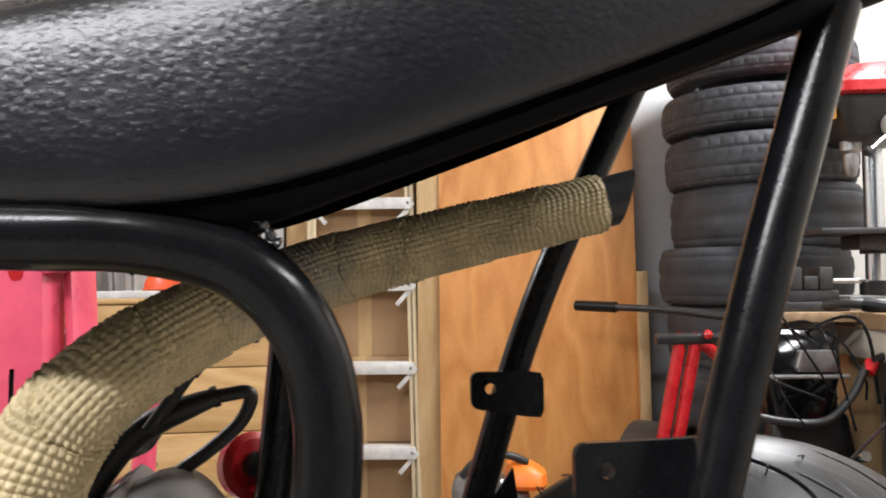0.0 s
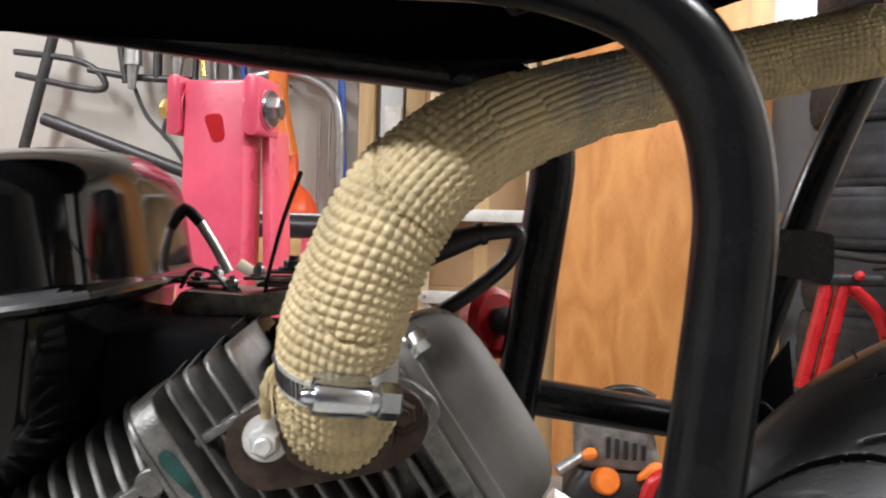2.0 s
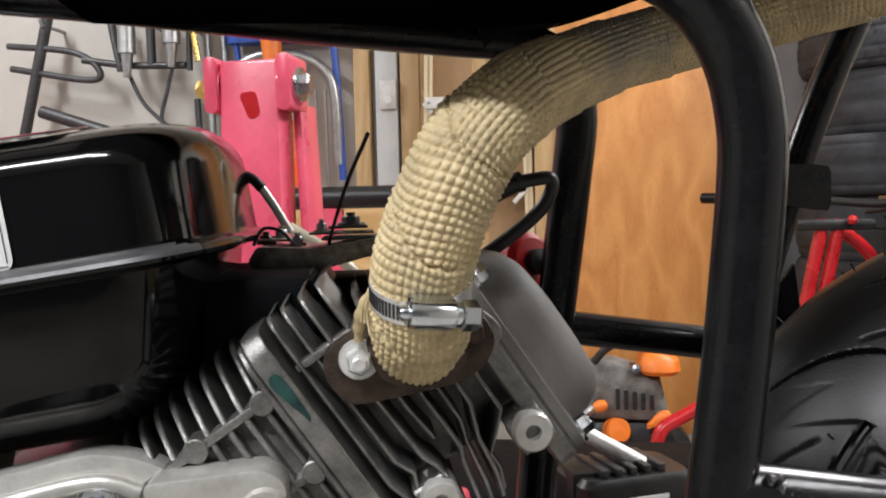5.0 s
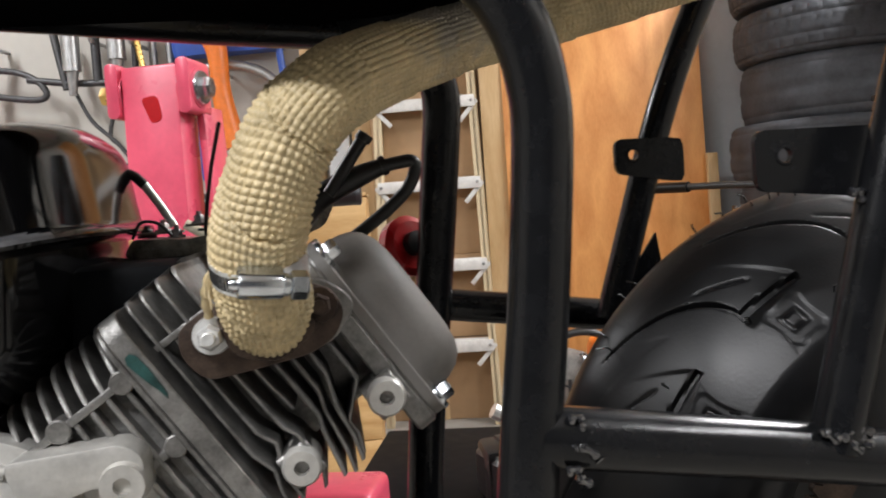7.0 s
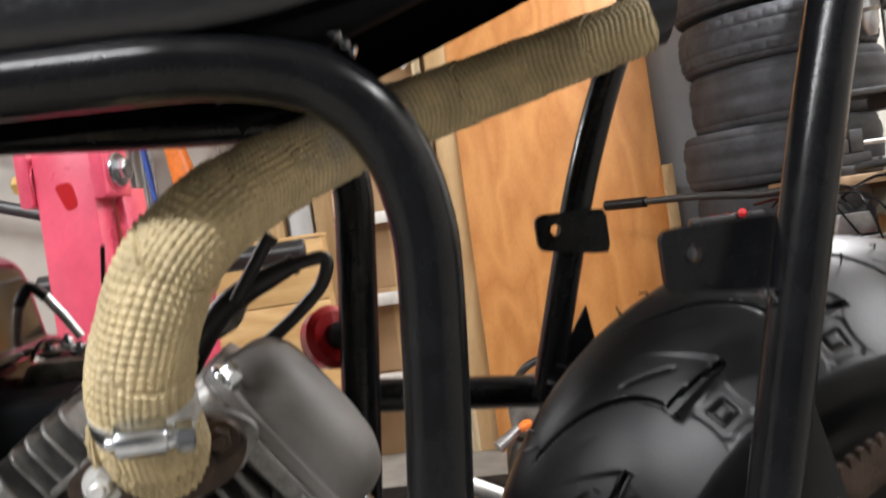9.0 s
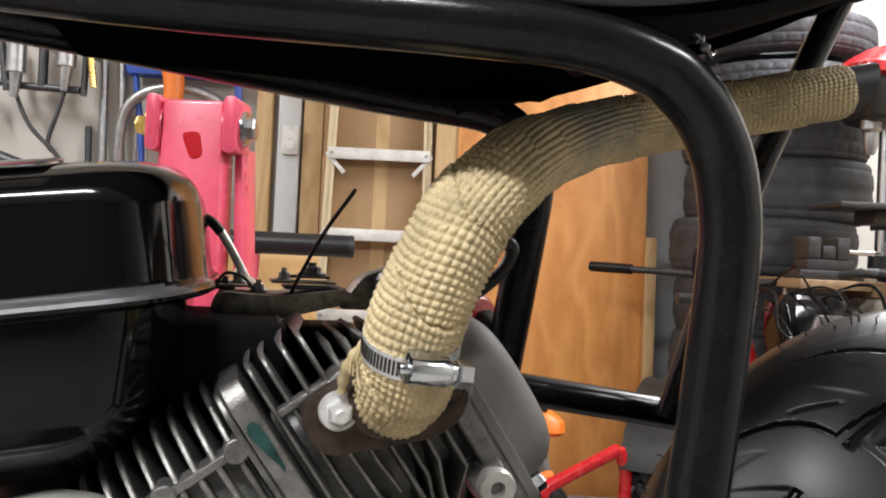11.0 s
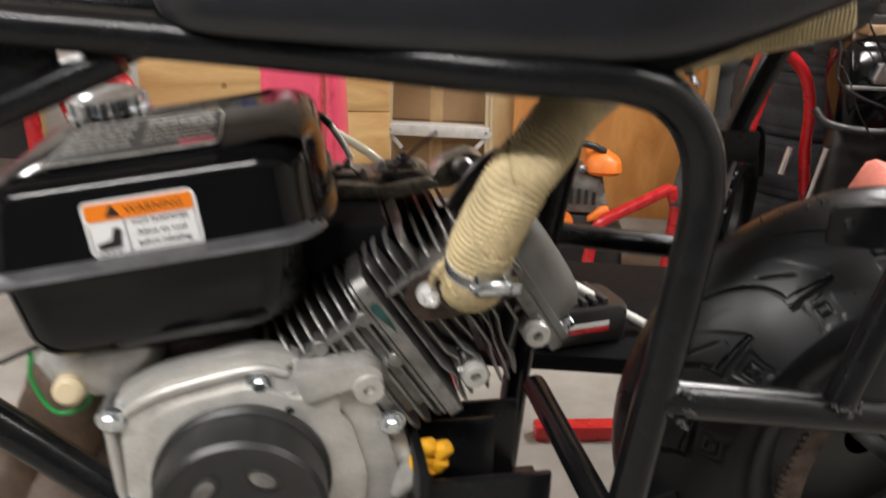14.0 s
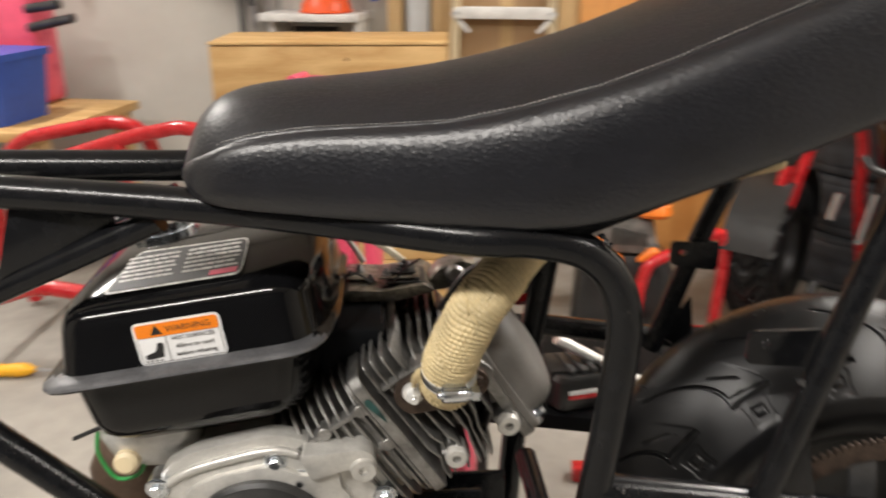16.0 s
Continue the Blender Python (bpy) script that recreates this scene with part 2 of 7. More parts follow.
M_PINK = material("coral_pink_vinyl", (0.78, 0.27, 0.22), 0.4, vary=0.1, scale=30, bump=0.0002, bscale=200)
M_GREEN = material("green_paint_mark", (0.022, 0.075, 0.068), 0.5, 0.3, vary=0.5, scale=120)
M_GLASS = material("clear_hose", (0.60, 0.55, 0.42), 0.25, vary=0.1, scale=40)
M_DUST = material("dusty_grey_housing", (0.17, 0.163, 0.15), 0.62, vary=0.4, scale=30, bump=0.0005, bscale=180)
M_DUSTDARK = material("brown_grey_panel", (0.060, 0.048, 0.040), 0.5, vary=0.35, scale=35, bump=0.0003, bscale=200)
M_BROWN = material("rough_brown", (0.10, 0.062, 0.04), 0.6, vary=0.3, scale=40, bump=0.0006, bscale=150)
M_LAMP = material("lamp_diffuser", (1.0, 0.95, 0.86), 0.5, vary=0.0, emit=6.0)
M_PLY = wood("orange_plywood", (0.70, 0.325, 0.098), (0.55, 0.220, 0.055), 2, 6.0, 0.5, 6.0, 0.30)
M_PINE = wood("pale_pine", (0.66, 0.43, 0.19), (0.50, 0.29, 0.105), 0, 6.0, 0.55, 8, 0.2)
M_PINE_V = wood("pale_pine_upright", (0.60, 0.42, 0.22), (0.47, 0.30, 0.13), 2, 5.0, 0.6, 9)
M_BENCH = wood("bench_top_wood", (0.40, 0.27, 0.155), (0.29, 0.185, 0.10), 1, 4.0, 0.5, 9)


# ---- geometry helpers: a shape is a pair (verts, faces) ----
def join(*shapes):
    verts, faces = [], []
    for vs, fs in shapes:
        n = len(verts)
        verts += [tuple(v) for v in vs]
        faces += [tuple(i + n for i in f) for f in fs]
    return verts, faces


def moved(shape, m):
    return [tuple(m @ Vector(v)) for v in shape[0]], shape[1]


def from_bm(bm):
    bm.verts.index_update()
    out = [tuple(v.co) for v in bm.verts], [tuple(v.index for v in f.verts) for f in bm.faces]
    bm.free()
    return out


def rbox(x0, x1, y0, y1, z0, z1, r=0.002, seg=2):
    """A box with rounded edges."""
    bm = bmesh.new()
    bmesh.ops.create_cube(bm, size=1)
    for v in bm.verts:
        v.co = Vector(((x0 + x1) / 2 + v.co.x * (x1 - x0), (y0 + y1) / 2 + v.co.y * (y1 - y0), (z0 + z1) / 2 + v.co.z * (z1 - z0)))
    if r:
        r = min(r, 0.45 * min(abs(x1 - x0), abs(y1 - y0), abs(z1 - z0)))
        bmesh.ops.bevel(bm, geom=bm.edges[:], offset=r, segments=seg, profile=0.5, affect="EDGES")
    return from_bm(bm)


def prism(poly, y0, y1, r=0.0, seg=2):
    """A polygon in x and z drawn out along y, with rounded edges."""
    bm = bmesh.new()
    a = [bm.verts.new((x, y0, z)) for x, z in poly]
    b = [bm.verts.new((x, y1, z)) for x, z in poly]
    n = len(poly)
    bm.faces.new(a)
    bm.faces.new(b[::-1])
    for i in range(n):
        bm.faces.new((a[i], b[i], b[(i + 1) % n], a[(i + 1) % n]))
    bmesh.ops.recalc_face_normals(bm, faces=bm.faces[:])
    if r:
        bmesh.ops.bevel(bm, geom=bm.edges[:], offset=r, segments=seg, profile=0.5, affect="EDGES", clamp_overlap=True)
    return from_bm(bm)


def rounded(poly, r, n=4):
    """A polygon with its corners rounded."""
    out, k = [], len(poly)
    for i in range(k):
        p, a, b = Vector(poly[i]), Vector(poly[i - 1]), Vector(poly[(i + 1) % k])
        d1, d2 = (a - p), (b - p)
        q = min(r, d1.length * 0.45, d2.length * 0.45)
        s, e = p + d1.normalized() * q, p + d2.normalized() * q
        for j in range(n + 1):
            t = j / n
            out.append(tuple((1 - t) ** 2 * s + 2 * t * (1 - t) * p + t * t * e))
    return out


def fillet(points, r, n=7):
    """A line through points with its corners bent to a radius."""
    pts = [Vector(p) for p in points]
    out = [pts[0]]
    for i in range(1, len(pts) - 1):
        p, d1, d2 = pts[i], (pts[i - 1] - pts[i]), (pts[i + 1] - pts[i])
        q = min(r, d1.length * 0.48, d2.length * 0.48)
        s, e = p + d1.normalized() * q, p + d2.normalized() * q
        for j in range(n + 1):
            t = j / n
            out.append((1 - t) ** 2 * s + 2 * t * (1 - t) * p + t * t * e)
    return out + [pts[-1]]


def spline(points, n=8):
    """A smooth line (Catmull-Rom) through points."""
    p = [Vector(q) for q in points]
    p = [2 * p[0] - p[1]] + p + [2 * p[-1] - p[-2]]
    out = []
    for i in range(1, len(p) - 2):
        for j in range(n):
            t = j / n
            out.append(0.5 * (2 * p[i] + (p[i + 1] - p[i - 1]) * t + (2 * p[i - 1] - 5 * p[i] + 4 * p[i + 1] - p[i + 2]) * t * t
                              + (3 * p[i] - p[i - 1] - 3 * p[i + 1] + p[i + 2]) * t ** 3))
    return out + [p[-2]]


def frames_along(path):
    pts = [Vector(p) for p in path]
    tans = [(pts[min(i + 1, len(pts) - 1)] - pts[max(i - 1, 0)]).normalized() for i in range(len(pts))]
    side = tans[0].orthogonal().normalized()
    out = []
    for i, p in enumerate(pts):
        side = (side - tans[i] * side.dot(tans[i])).normalized()
        out.append((p, tans[i], side, tans[i].cross(side)))
    return out


def tube(path, radius, n=18, caps=True):
    """A round tube along a line; radius may be a function of 0..1."""
    fr = frames_along(path)
    verts, faces = [], []
    for i, (p, t, a, b) in enumerate(fr):
        r = radius(i / (len(fr) - 1)) if callable(radius) else radius
        for j in range(n):
            w = 2 * math.pi * j / n
            verts.append(tuple(p + (a * math.cos(w) + b * math.sin(w)) * r))
    for i in range(len(fr) - 1):
        for j in range(n):
            k = (j + 1) % n
            faces.append((i * n + j, i * n + k, (i + 1) * n + k, (i + 1) * n + j))
    if caps:
        faces.append(tuple(range(n))[::-1])
        faces.append(tuple((len(fr) - 1) * n + j for j in range(n)))
    return verts, faces


def lathe(profile, n=32, m=None, closed=False):
    """A profile of (radius, height) turned about z."""
    verts, faces = [], []
    for j in range(n):
        w = 2 * math.pi * j / n
        for r, h in profile:
            verts.append((r * math.cos(w), r * math.sin(w), h))
    k = len(profile)
    for j in range(n):
        j2 = (j + 1) % n
        for i in range(k if closed else k - 1):
            i2 = (i + 1) % k
            faces.append((j * k + i, j2 * k + i, j2 * k + i2, j * k + i2))
    shape = verts, faces
    return moved(shape, m) if m else shape


def disc(profile, n, at, axis):
    """A turned shape at a place, its height along an axis."""
    return lathe(profile, n, Matrix.Translation(at) @ Vector(axis).to_track_quat("Z", "Y").to_matrix().to_4x4())


def bolt(at, axis, r, h, washer=True):
    """A flanged hexagon bolt head with a washer."""
    hexa = lathe([(0, h), (r * 0.82, h), (r, h * 0.85), (r, h * 0.25), (0, h * 0.25)], 6)
    parts = [hexa, lathe([(0, h * 1.02), (r * 0.5, h * 1.02), (r * 0.55, h * 0.9)], 12)]
    if washer:
        parts.append(lathe([(0, h * 0.3), (r * 1.45, h * 0.3), (r * 1.55, h * 0.15), (r * 1.55, 0)], 24))
    return moved(join(*parts), Matrix.Translation(at) @ Vector(axis).to_track_quat("Z", "Y").to_matrix().to_4x4())


def part(name, shape, mat, parent=None, label="", angle=35, m=None):
    """One mesh object, under a thing or a part when a parent is given."""
    me = bpy.data.meshes.new(name)
    verts, faces = moved(shape, m) if m else shape
    me.from_pydata([tuple(v) for v in verts], [], [tuple(f) for f in faces])
    me.materials.append(mat)
    me.polygons.foreach_set("use_smooth", [True] * len(me.polygons))
    me.set_sharp_from_angle(angle=radians(angle))
    me.update()
    ob = new(name, me)
    if parent:
        ob.parent = parent
    if label:
        ob["label"] = label
    return ob


def thing(name, label, category, m=None, group="", kind=""):
    ob = new(name)
    ob.empty_display_size = 0.1
    if m is not None:
        ob.matrix_world = m
    return tagged(ob, label, category, group, kind)


def lettering(body, size, m, align="LEFT"):
    """Words in the built-in font as a flat shape."""
    cu = bpy.data.curves.new("words", "FONT")
    cu.body, cu.size, cu.align_x, cu.resolution_u = body, size, align, 3
    cu.extrude = 0.00008
    ob = new("words", cu)
    bpy.context.view_layer.update()
    me = bpy.data.meshes.new_from_object(ob.evaluated_get(bpy.context.evaluated_depsgraph_get()))
    shape = [tuple(m @ v.co) for v in me.vertices], [tuple(p.vertices) for p in me.polygons]
    bpy.data.objects.remove(ob)
    bpy.data.meshes.remove(me)
    bpy.data.curves.remove(cu)
    return shape


# ---- room ----
def slab(name, label, cat, x0, x1, y0, y1, z0, z1, mat):
    ob = part(name, rbox(x0, x1, y0, y1, z0, z1, 0), mat)
    return tagged(ob, label, cat, kind="structure")


slab("floor", "grey stained concrete garage floor", "floor", WALL_L - 0.1, WALL_R + 0.1, WALL_F - 0.1, WALL_B + 0.1, FLOOR - 0.1, FLOOR, M_FLOOR)
slab("ceiling", "plain off-white garage ceiling", "ceiling", WALL_L - 0.1, WALL_R + 0.1, WALL_F - 0.1, WALL_B + 0.1, CEIL, CEIL + 0.1, M_CEIL)
slab("wall_north", "off-white painted garage wall", "wall", WALL_L, WALL_R, WALL_B, WALL_B + 0.1, FLOOR, CEIL, M_WALL)
# unseen side of the room, kept dark so glossy parts reflect black
slab("wall_south", "dark unseen wall that closes the garage", "wall", WALL_L, WALL_R, WALL_F - 0.1, WALL_F, FLOOR, CEIL, M_DARK_WALL)
slab("wall_west", "off-white painted garage wall", "wall", WALL_L - 0.1, WALL_L, WALL_F - 0.1, WALL_B + 0.1, FLOOR, CEIL, M_WALL)
slab("wall_east", "off-white painted garage wall", "wall", WALL_R, WALL_R + 0.1, WALL_F - 0.1, WALL_B + 0.1, FLOOR, CEIL, M_WALL)
for lx, ly, along, power, tube_length in LAMPS:
    hl = tube_length / 2 + 0.1
    lamp = thing("ceiling_light", "slim white fluorescent fixture on the ceiling, assumed and unseen", "light", pose(lx, ly, CEIL, 0, 0, 0 if along else 90), "ceiling lights")
    part("housing", rbox(-hl - 0.03, hl + 0.03, -0.075, 0.075, -0.06, 0.0, 0.008), M_STEP, lamp)
    for s in (-0.035, 0.035):
        part("lamp_tube", tube([(-hl, s, -0.074), (hl, s, -0.074)], 0.012, 12), M_LAMP, lamp)

# ---- the mini bike: u runs to its rear, v away to its far side ----
BIKE = pose(-0.044, 0.261, 0, 0, 0, 14.4)
bike = thing("mini_bike", "black mini bike with silver engine and cream wrapped exhaust", "mini bike", BIKE)
RT = 0.0147
MID = 0.107


RAIL = [(-0.62, 0.098, 0.618), (-0.28, 0.058, 0.598), (-0.10, 0.006, 0.5873), (-0.045, 0.0, 0.5854), (-0.0110, 0.0, 0.5781), (0.0056, 0.0, 0.5681), (0.0168, 0.0, 0.5559), (0.0252, 0.0, 0.5394), (0.0296, 0.0, 0.5194),
        (0.0306, 0.0, 0.5000), (0.0275, 0.0, 0.4600), (0.0223, 0.0, 0.4100), (0.0159, 0.0, 0.3600), (0.003, 0.0, 0.25), (-0.02, 0.0, 0.08)]
RAIL_FAR = [(-0.62, 0.116, 0.622), (-0.28, 0.156, 0.605), (-0.10, 0.208, 0.5955), (0.026, 0.214, 0.588), (0.010, 0.235, 0.425), (-0.006, 0.248, 0.29), (-0.02, 0.248, 0.08)]
LOW = [(0.019, 0.0, 0.366), (0.33, 0.0, 0.3125), (0.40, 0.0, 0.290), (0.405, 0.0, 0.16)]
LOW_FAR = [(0.012, 0.245, 0.398), (0.145, 0.245, 0.378), (0.40, 0.245, 0.335)]
part("loop_tube", tube(spline(RAIL, 6), 0.0136, 28), M_FRAME, bike)
part("loop_tube", tube(fillet(RAIL_FAR, 0.075, 12), RT * 0.92, 24), M_FRAME, bike)
part("lower_rail", tube(fillet(LOW, 0.05), RT * 0.96, 20), M_FRAME, bike)
part("lower_rail", tube(LOW_FAR, 0.0118, 20), M_FRAME, bike)
part("seat_strut", tube(fillet([(0.2665, 0.006, 0.694), (0.2145, -0.001, 0.548), (0.158, -0.003, 0.345)], 0.06), 0.0118, 20), M_FRAME, bike)
part("seat_strut", tube(fillet([(0.2666, 0.2120, 0.716), (0.1804, 0.2090, 0.5435), (0.131, 0.2140, 0.380)], 0.06), 0.0105, 20), M_FRAME, bike)
HOOP = [(-0.048, 0.006, 0.5835), (0.25, 0.007, 0.696), (0.37, 0.007, 0.742), (0.37, 2 * MID - 0.007, 0.753), (0.25, 2 * MID - 0.007, 0.707), (-0.048, 2 * MID - 0.006, 0.594)]
part("seat_hoop", tube(fillet(HOOP, 0.06), RT * 0.93, 20), M_BAR, bike)
part("head_tube", tube([(-0.60, MID, 0.68), (-0.66, MID, 0.46)], 0.022, 24), M_FRAME, bike)
part("down_tube", tube(fillet([(-0.645, 0.10, 0.512), (-0.385, 0.10, 0.262), (-0.27, 0.10, 0.135), (-0.02, 0.10, 0.12)], 0.06), RT, 20), M_FRAME, bike)
for v in (0.072, 2 * MID - 0.072):
    part("brace_tube", tube([(-0.325, v, 0.585), (-0.52, v + (0.02 if v < MID else -0.02), 0.497)], 0.0105, 18), M_FRAME, bike)
part("front_gusset", prism([(-0.44, 0.598), (-0.362, 0.592), (-0.362, 0.578), (-0.46, 0.535)], 0.078, 0.081, 0.0008), M_FRAME, bike)
# weld beads where tubes meet
rng = random.Random(11)
for u, v, z in [(0.031, -0.011, 0.374), (0.033, -0.013, 0.362), (0.030, -0.011, 0.352), (0.146, -0.012, 0.3555), (0.153, -0.0135, 0.3530), (0.160, -0.012, 0.3550), (0.163, -0.008, 0.3590), (0.004, -0.008, 0.589), (0.002, 2 * MID + 0.004, 0.594), (0.172, -0.004, 0.462)]:
    bead = [(u + rng.uniform(-0.002, 0.002) + 0.0025 * i, v + rng.uniform(-0.001, 0.001), z + 0.0022 * math.sin(i * 1.3) - 0.0012 * i) for i in range(5)]
    part("weld_bead", tube(spline(bead, 4), lambda t: 0.0019 + 0.0007 * math.sin(t * 22), 8), M_WELD, bike)
# fender tabs, drilled through
def holed(poly, centre, r, y0, y1, n=48):
    """A plate of polygon outline with one round hole."""
    cx, cz = centre
    outer, inner = [], []
    k = len(poly)
    for i in range(n):
        a = 2 * math.pi * i / n
        d = (math.cos(a), math.sin(a))
        best = 9.0
        for j in range(k):
            (x1, z1), (x2, z2) = poly[j], poly[(j + 1) % k]
            ex, ez = x2 - x1, z2 - z1
            den = d[0] * ez - d[1] * ex
            if abs(den) > 1e-12:
                t = ((x1 - cx) * ez - (z1 - cz) * ex) / den
                s = ((x1 - cx) * d[1] - (z1 - cz) * d[0]) / den
                if t > 0 and -1e-6 <= s <= 1 + 1e-6:
                    best = min(best, t)
        outer.append((cx + d[0] * best, cz + d[1] * best))
        inner.append((cx + d[0] * r, cz + d[1] * r))
    verts = [(x, y, z) for y in (y0, y1) for x, z in outer] + [(x, y, z) for y in (y0, y1) for x, z in inner]
    faces = []
    for i in range(n):
        j = (i + 1) % n
        faces += [(i, j, 2 * n + j, 2 * n + i), (n + i, 3 * n + i, 3 * n + j, n + j), (i, n + i, n + j, j), (2 * n + i, 2 * n + j, 3 * n + j, 3 * n + i)]
    return verts, faces


TAB = rounded([(0.139, 0.507), (0.189, 0.506), (0.189, 0.474), (0.139, 0.483)], 0.006)
TAB_NEAR = rounded([(0.137, 0.508), (0.204, 0.5075), (0.204, 0.472), (0.137, 0.479)], 0.006)
for outline, v, du, dz in ((TAB, 0.197, -0.003, 0.0), (TAB_NEAR, 0.020, 0.003, -0.0135)):
    tab = part("fender_tab", moved(holed(outline, (0.152, 0.4955), 0.0038, v, v + 0.004), Matrix.Translation((du, 0, dz))), M_FRAME, bike)
    part("hole_rim", disc([(0.0036, -0.0002), (0.0036, 0.0006), (0.0048, 0.0006), (0.0052, 0)], 20, (0.152 + du, v, 0.4955 + dz), (0, -1, 0)), M_FRAME, tab)
for v in (MID * 2 - 0.004, ):
    part("strut_gusset", prism([(0.142, 0.388), (0.175, 0.388), (0.168, 0.44), (0.150, 0.415)], v, v + 0.004, 0.0006), M_FRAME, bike)
part("cross_tube", tube([(0.0, 0.0, 0.25), (0.0, 2 * MID, 0.25)], 0.0115, 16), M_FRAME, bike)


# seat
def seat_shape():
    us = [-0.302, -0.299, -0.292, -0.28, -0.265, -0.24, -0.20, -0.15, -0.10, -0.05, 0.0, 0.05, 0.10, 0.15, 0.20, 0.24, 0.262, 0.272, 0.275]
    top = np.array([0.634, 0.646, 0.661, 0.672, 0.679, 0.684, 0.687, 0.690, 0.696, 0.706, 0.719, 0.737, 0.757, 0.777, 0.797, 0.813, 0.820, 0.818, 0.812])
    seam = np.array([0.626, 0.631, 0.637, 0.642, 0.650, 0.657, 0.663, 0.666, 0.670, 0.681, 0.695, 0.713, 0.734, 0.754, 0.774, 0.790, 0.797, 0.796, 0.793])
    low = np.array([0.620, 0.612, 0.606, 0.603, 0.601, 0.600, 0.598, 0.596, 0.594, 0.592, 0.597, 0.613, 0.632, 0.651, 0.671, 0.690, 0.706, 0.728, 0.750])
    half = np.interp(us, [-0.302, -0.299, -0.292, -0.28, -0.265, -0.24, -0.2, -0.1, 0.0, 0.1, 0.25, 0.275], [0.040, 0.048, 0.057, 0.065, 0.071, 0.078, 0.086, 0.107, 0.121, 0.1235, 0.123, 0.116])
    crown = top - seam
    verts, faces, prof = [], [], []
    for k in range(len(us)):
        h, zs, zl, c = half[k], seam[k], low[k], crown[k]
        d = zs - zl
        ring = [(-0.5, zl + 0.004), (-0.85, zl), (-0.95, zl), (-1.035, zl + 0.002), (-1.080, zl + 0.009), (-1.098, zl + d * 0.26), (-1.094, zl + d * 0.44), (-1.080, zl + d * 0.64), (-1.050, zl + d * 0.83), (-1.000, zl + d * 0.945),
                (-0.938, zs - 0.0010), (-0.922, zs - 0.0002), (-0.914, zs - 0.0018), (-0.905, zs + 0.0004), (-0.86, zs + c * 0.13), (-0.74, zs + c * 0.40), (-0.50, zs + c * 0.78), (-0.2, zs + c)]
        ring = ring + [(-a, b) for a, b in ring[::-1]]
        prof.append(len(ring))
        verts += [(us[k], MID + a * h, b) for a, b in ring]
    n = prof[0]
    for k in range(len(us) - 1):
        for j in range(n):
            j2 = (j + 1) % n
            faces.append((k * n + j, k * n + j2, (k + 1) * n + j2, (k + 1) * n + j))
    faces += [tuple(range(n)), tuple((len(us) - 1) * n + j for j in range(n))[::-1]]
    return verts, faces, us, half, seam


sv, sf, s_us, s_half, s_seam = seat_shape()
seat = part("seat", (sv, sf), M_VINYL, bike, "black grained vinyl seat with stitched edge seam", 60)
# the underside is bare matt board
seat.data.materials.append(M_MATTE)
ring_n = len(sv) // len(s_us)
for i, poly in enumerate(seat.data.polygons):
    if i < ring_n * (len(s_us) - 1) and i % ring_n in (0, 1, 2, ring_n - 4, ring_n - 3, ring_n - 2, ring_n - 1):
        poly.material_index = 1
sub = seat.modifiers.new("smooth", "SUBSURF")
sub.levels = sub.render_levels = 2
part("seat_pan", rbox(-0.27, 0.0, 0.055, 2 * MID - 0.055, 0.589, 0.6035, 0.003), M_MATTE, bike)
stitches = []
for k in range(150):
    u = -0.270 + k * 0.0034
    h, z = np.interp(u, s_us, s_half), np.interp(u, s_us, s_seam)
    v = MID - h * 0.895
    u2 = u + 0.0022
    z2, v2 = np.interp(u2, s_us, s_seam), MID - np.interp(u2, s_us, s_half) * 0.895
    stitches.append(tube([(u, v, z + 0.0012), ((u + u2) / 2, (v + v2) / 2, (z + z2) / 2 + 0.0018), (u2, v2, z2 + 0.0012)], 0.0004, 6))
# pale metal colour on the thread paints in glints along the seam
tagged(part("stitching", join(*stitches), M_ALU, seat), kind="stuff")


# rear wheel
def tyre_shape(radius, half, rim, n, tread, depth, k=44, square=0.62):
    """A tyre about the y axis whose tread is cut by a function of the angle and of -1..1 across."""
    rc, hh = (radius + rim) / 2, (radius - rim) / 2
    verts, faces = [], []
    phis = [radians(150 * t * (0.62 + 0.38 * t * t)) for t in (-1 + 2 * i / (k - 1) for i in range(k))]
    for j in range(n):
        a = 2 * math.pi * j / n
        for f in phis:
            s, c = math.sin(f), math.cos(f)
            v = half * math.copysign(abs(s) ** 0.85, s)
            r = rc + hh * math.copysign(abs(c) ** square, c)
            d = tread(a, f) * depth
            verts.append(((r - d * max(0, c) ** 0.5) * math.cos(a), v - d * s * 0.6, (r - d * max(0, c) ** 0.5) * math.sin(a)))
    for j in range(n):
        j2 = (j + 1) % n
        for i in range(k - 1):
            faces.append((j * k + i, j * k + i + 1, j2 * k + i + 1, j2 * k + i))
    return verts, faces


def ramp01(x, w):
    return np.clip(x / w + 0.5, 0.0, 1.0)


PITCH = 24.0


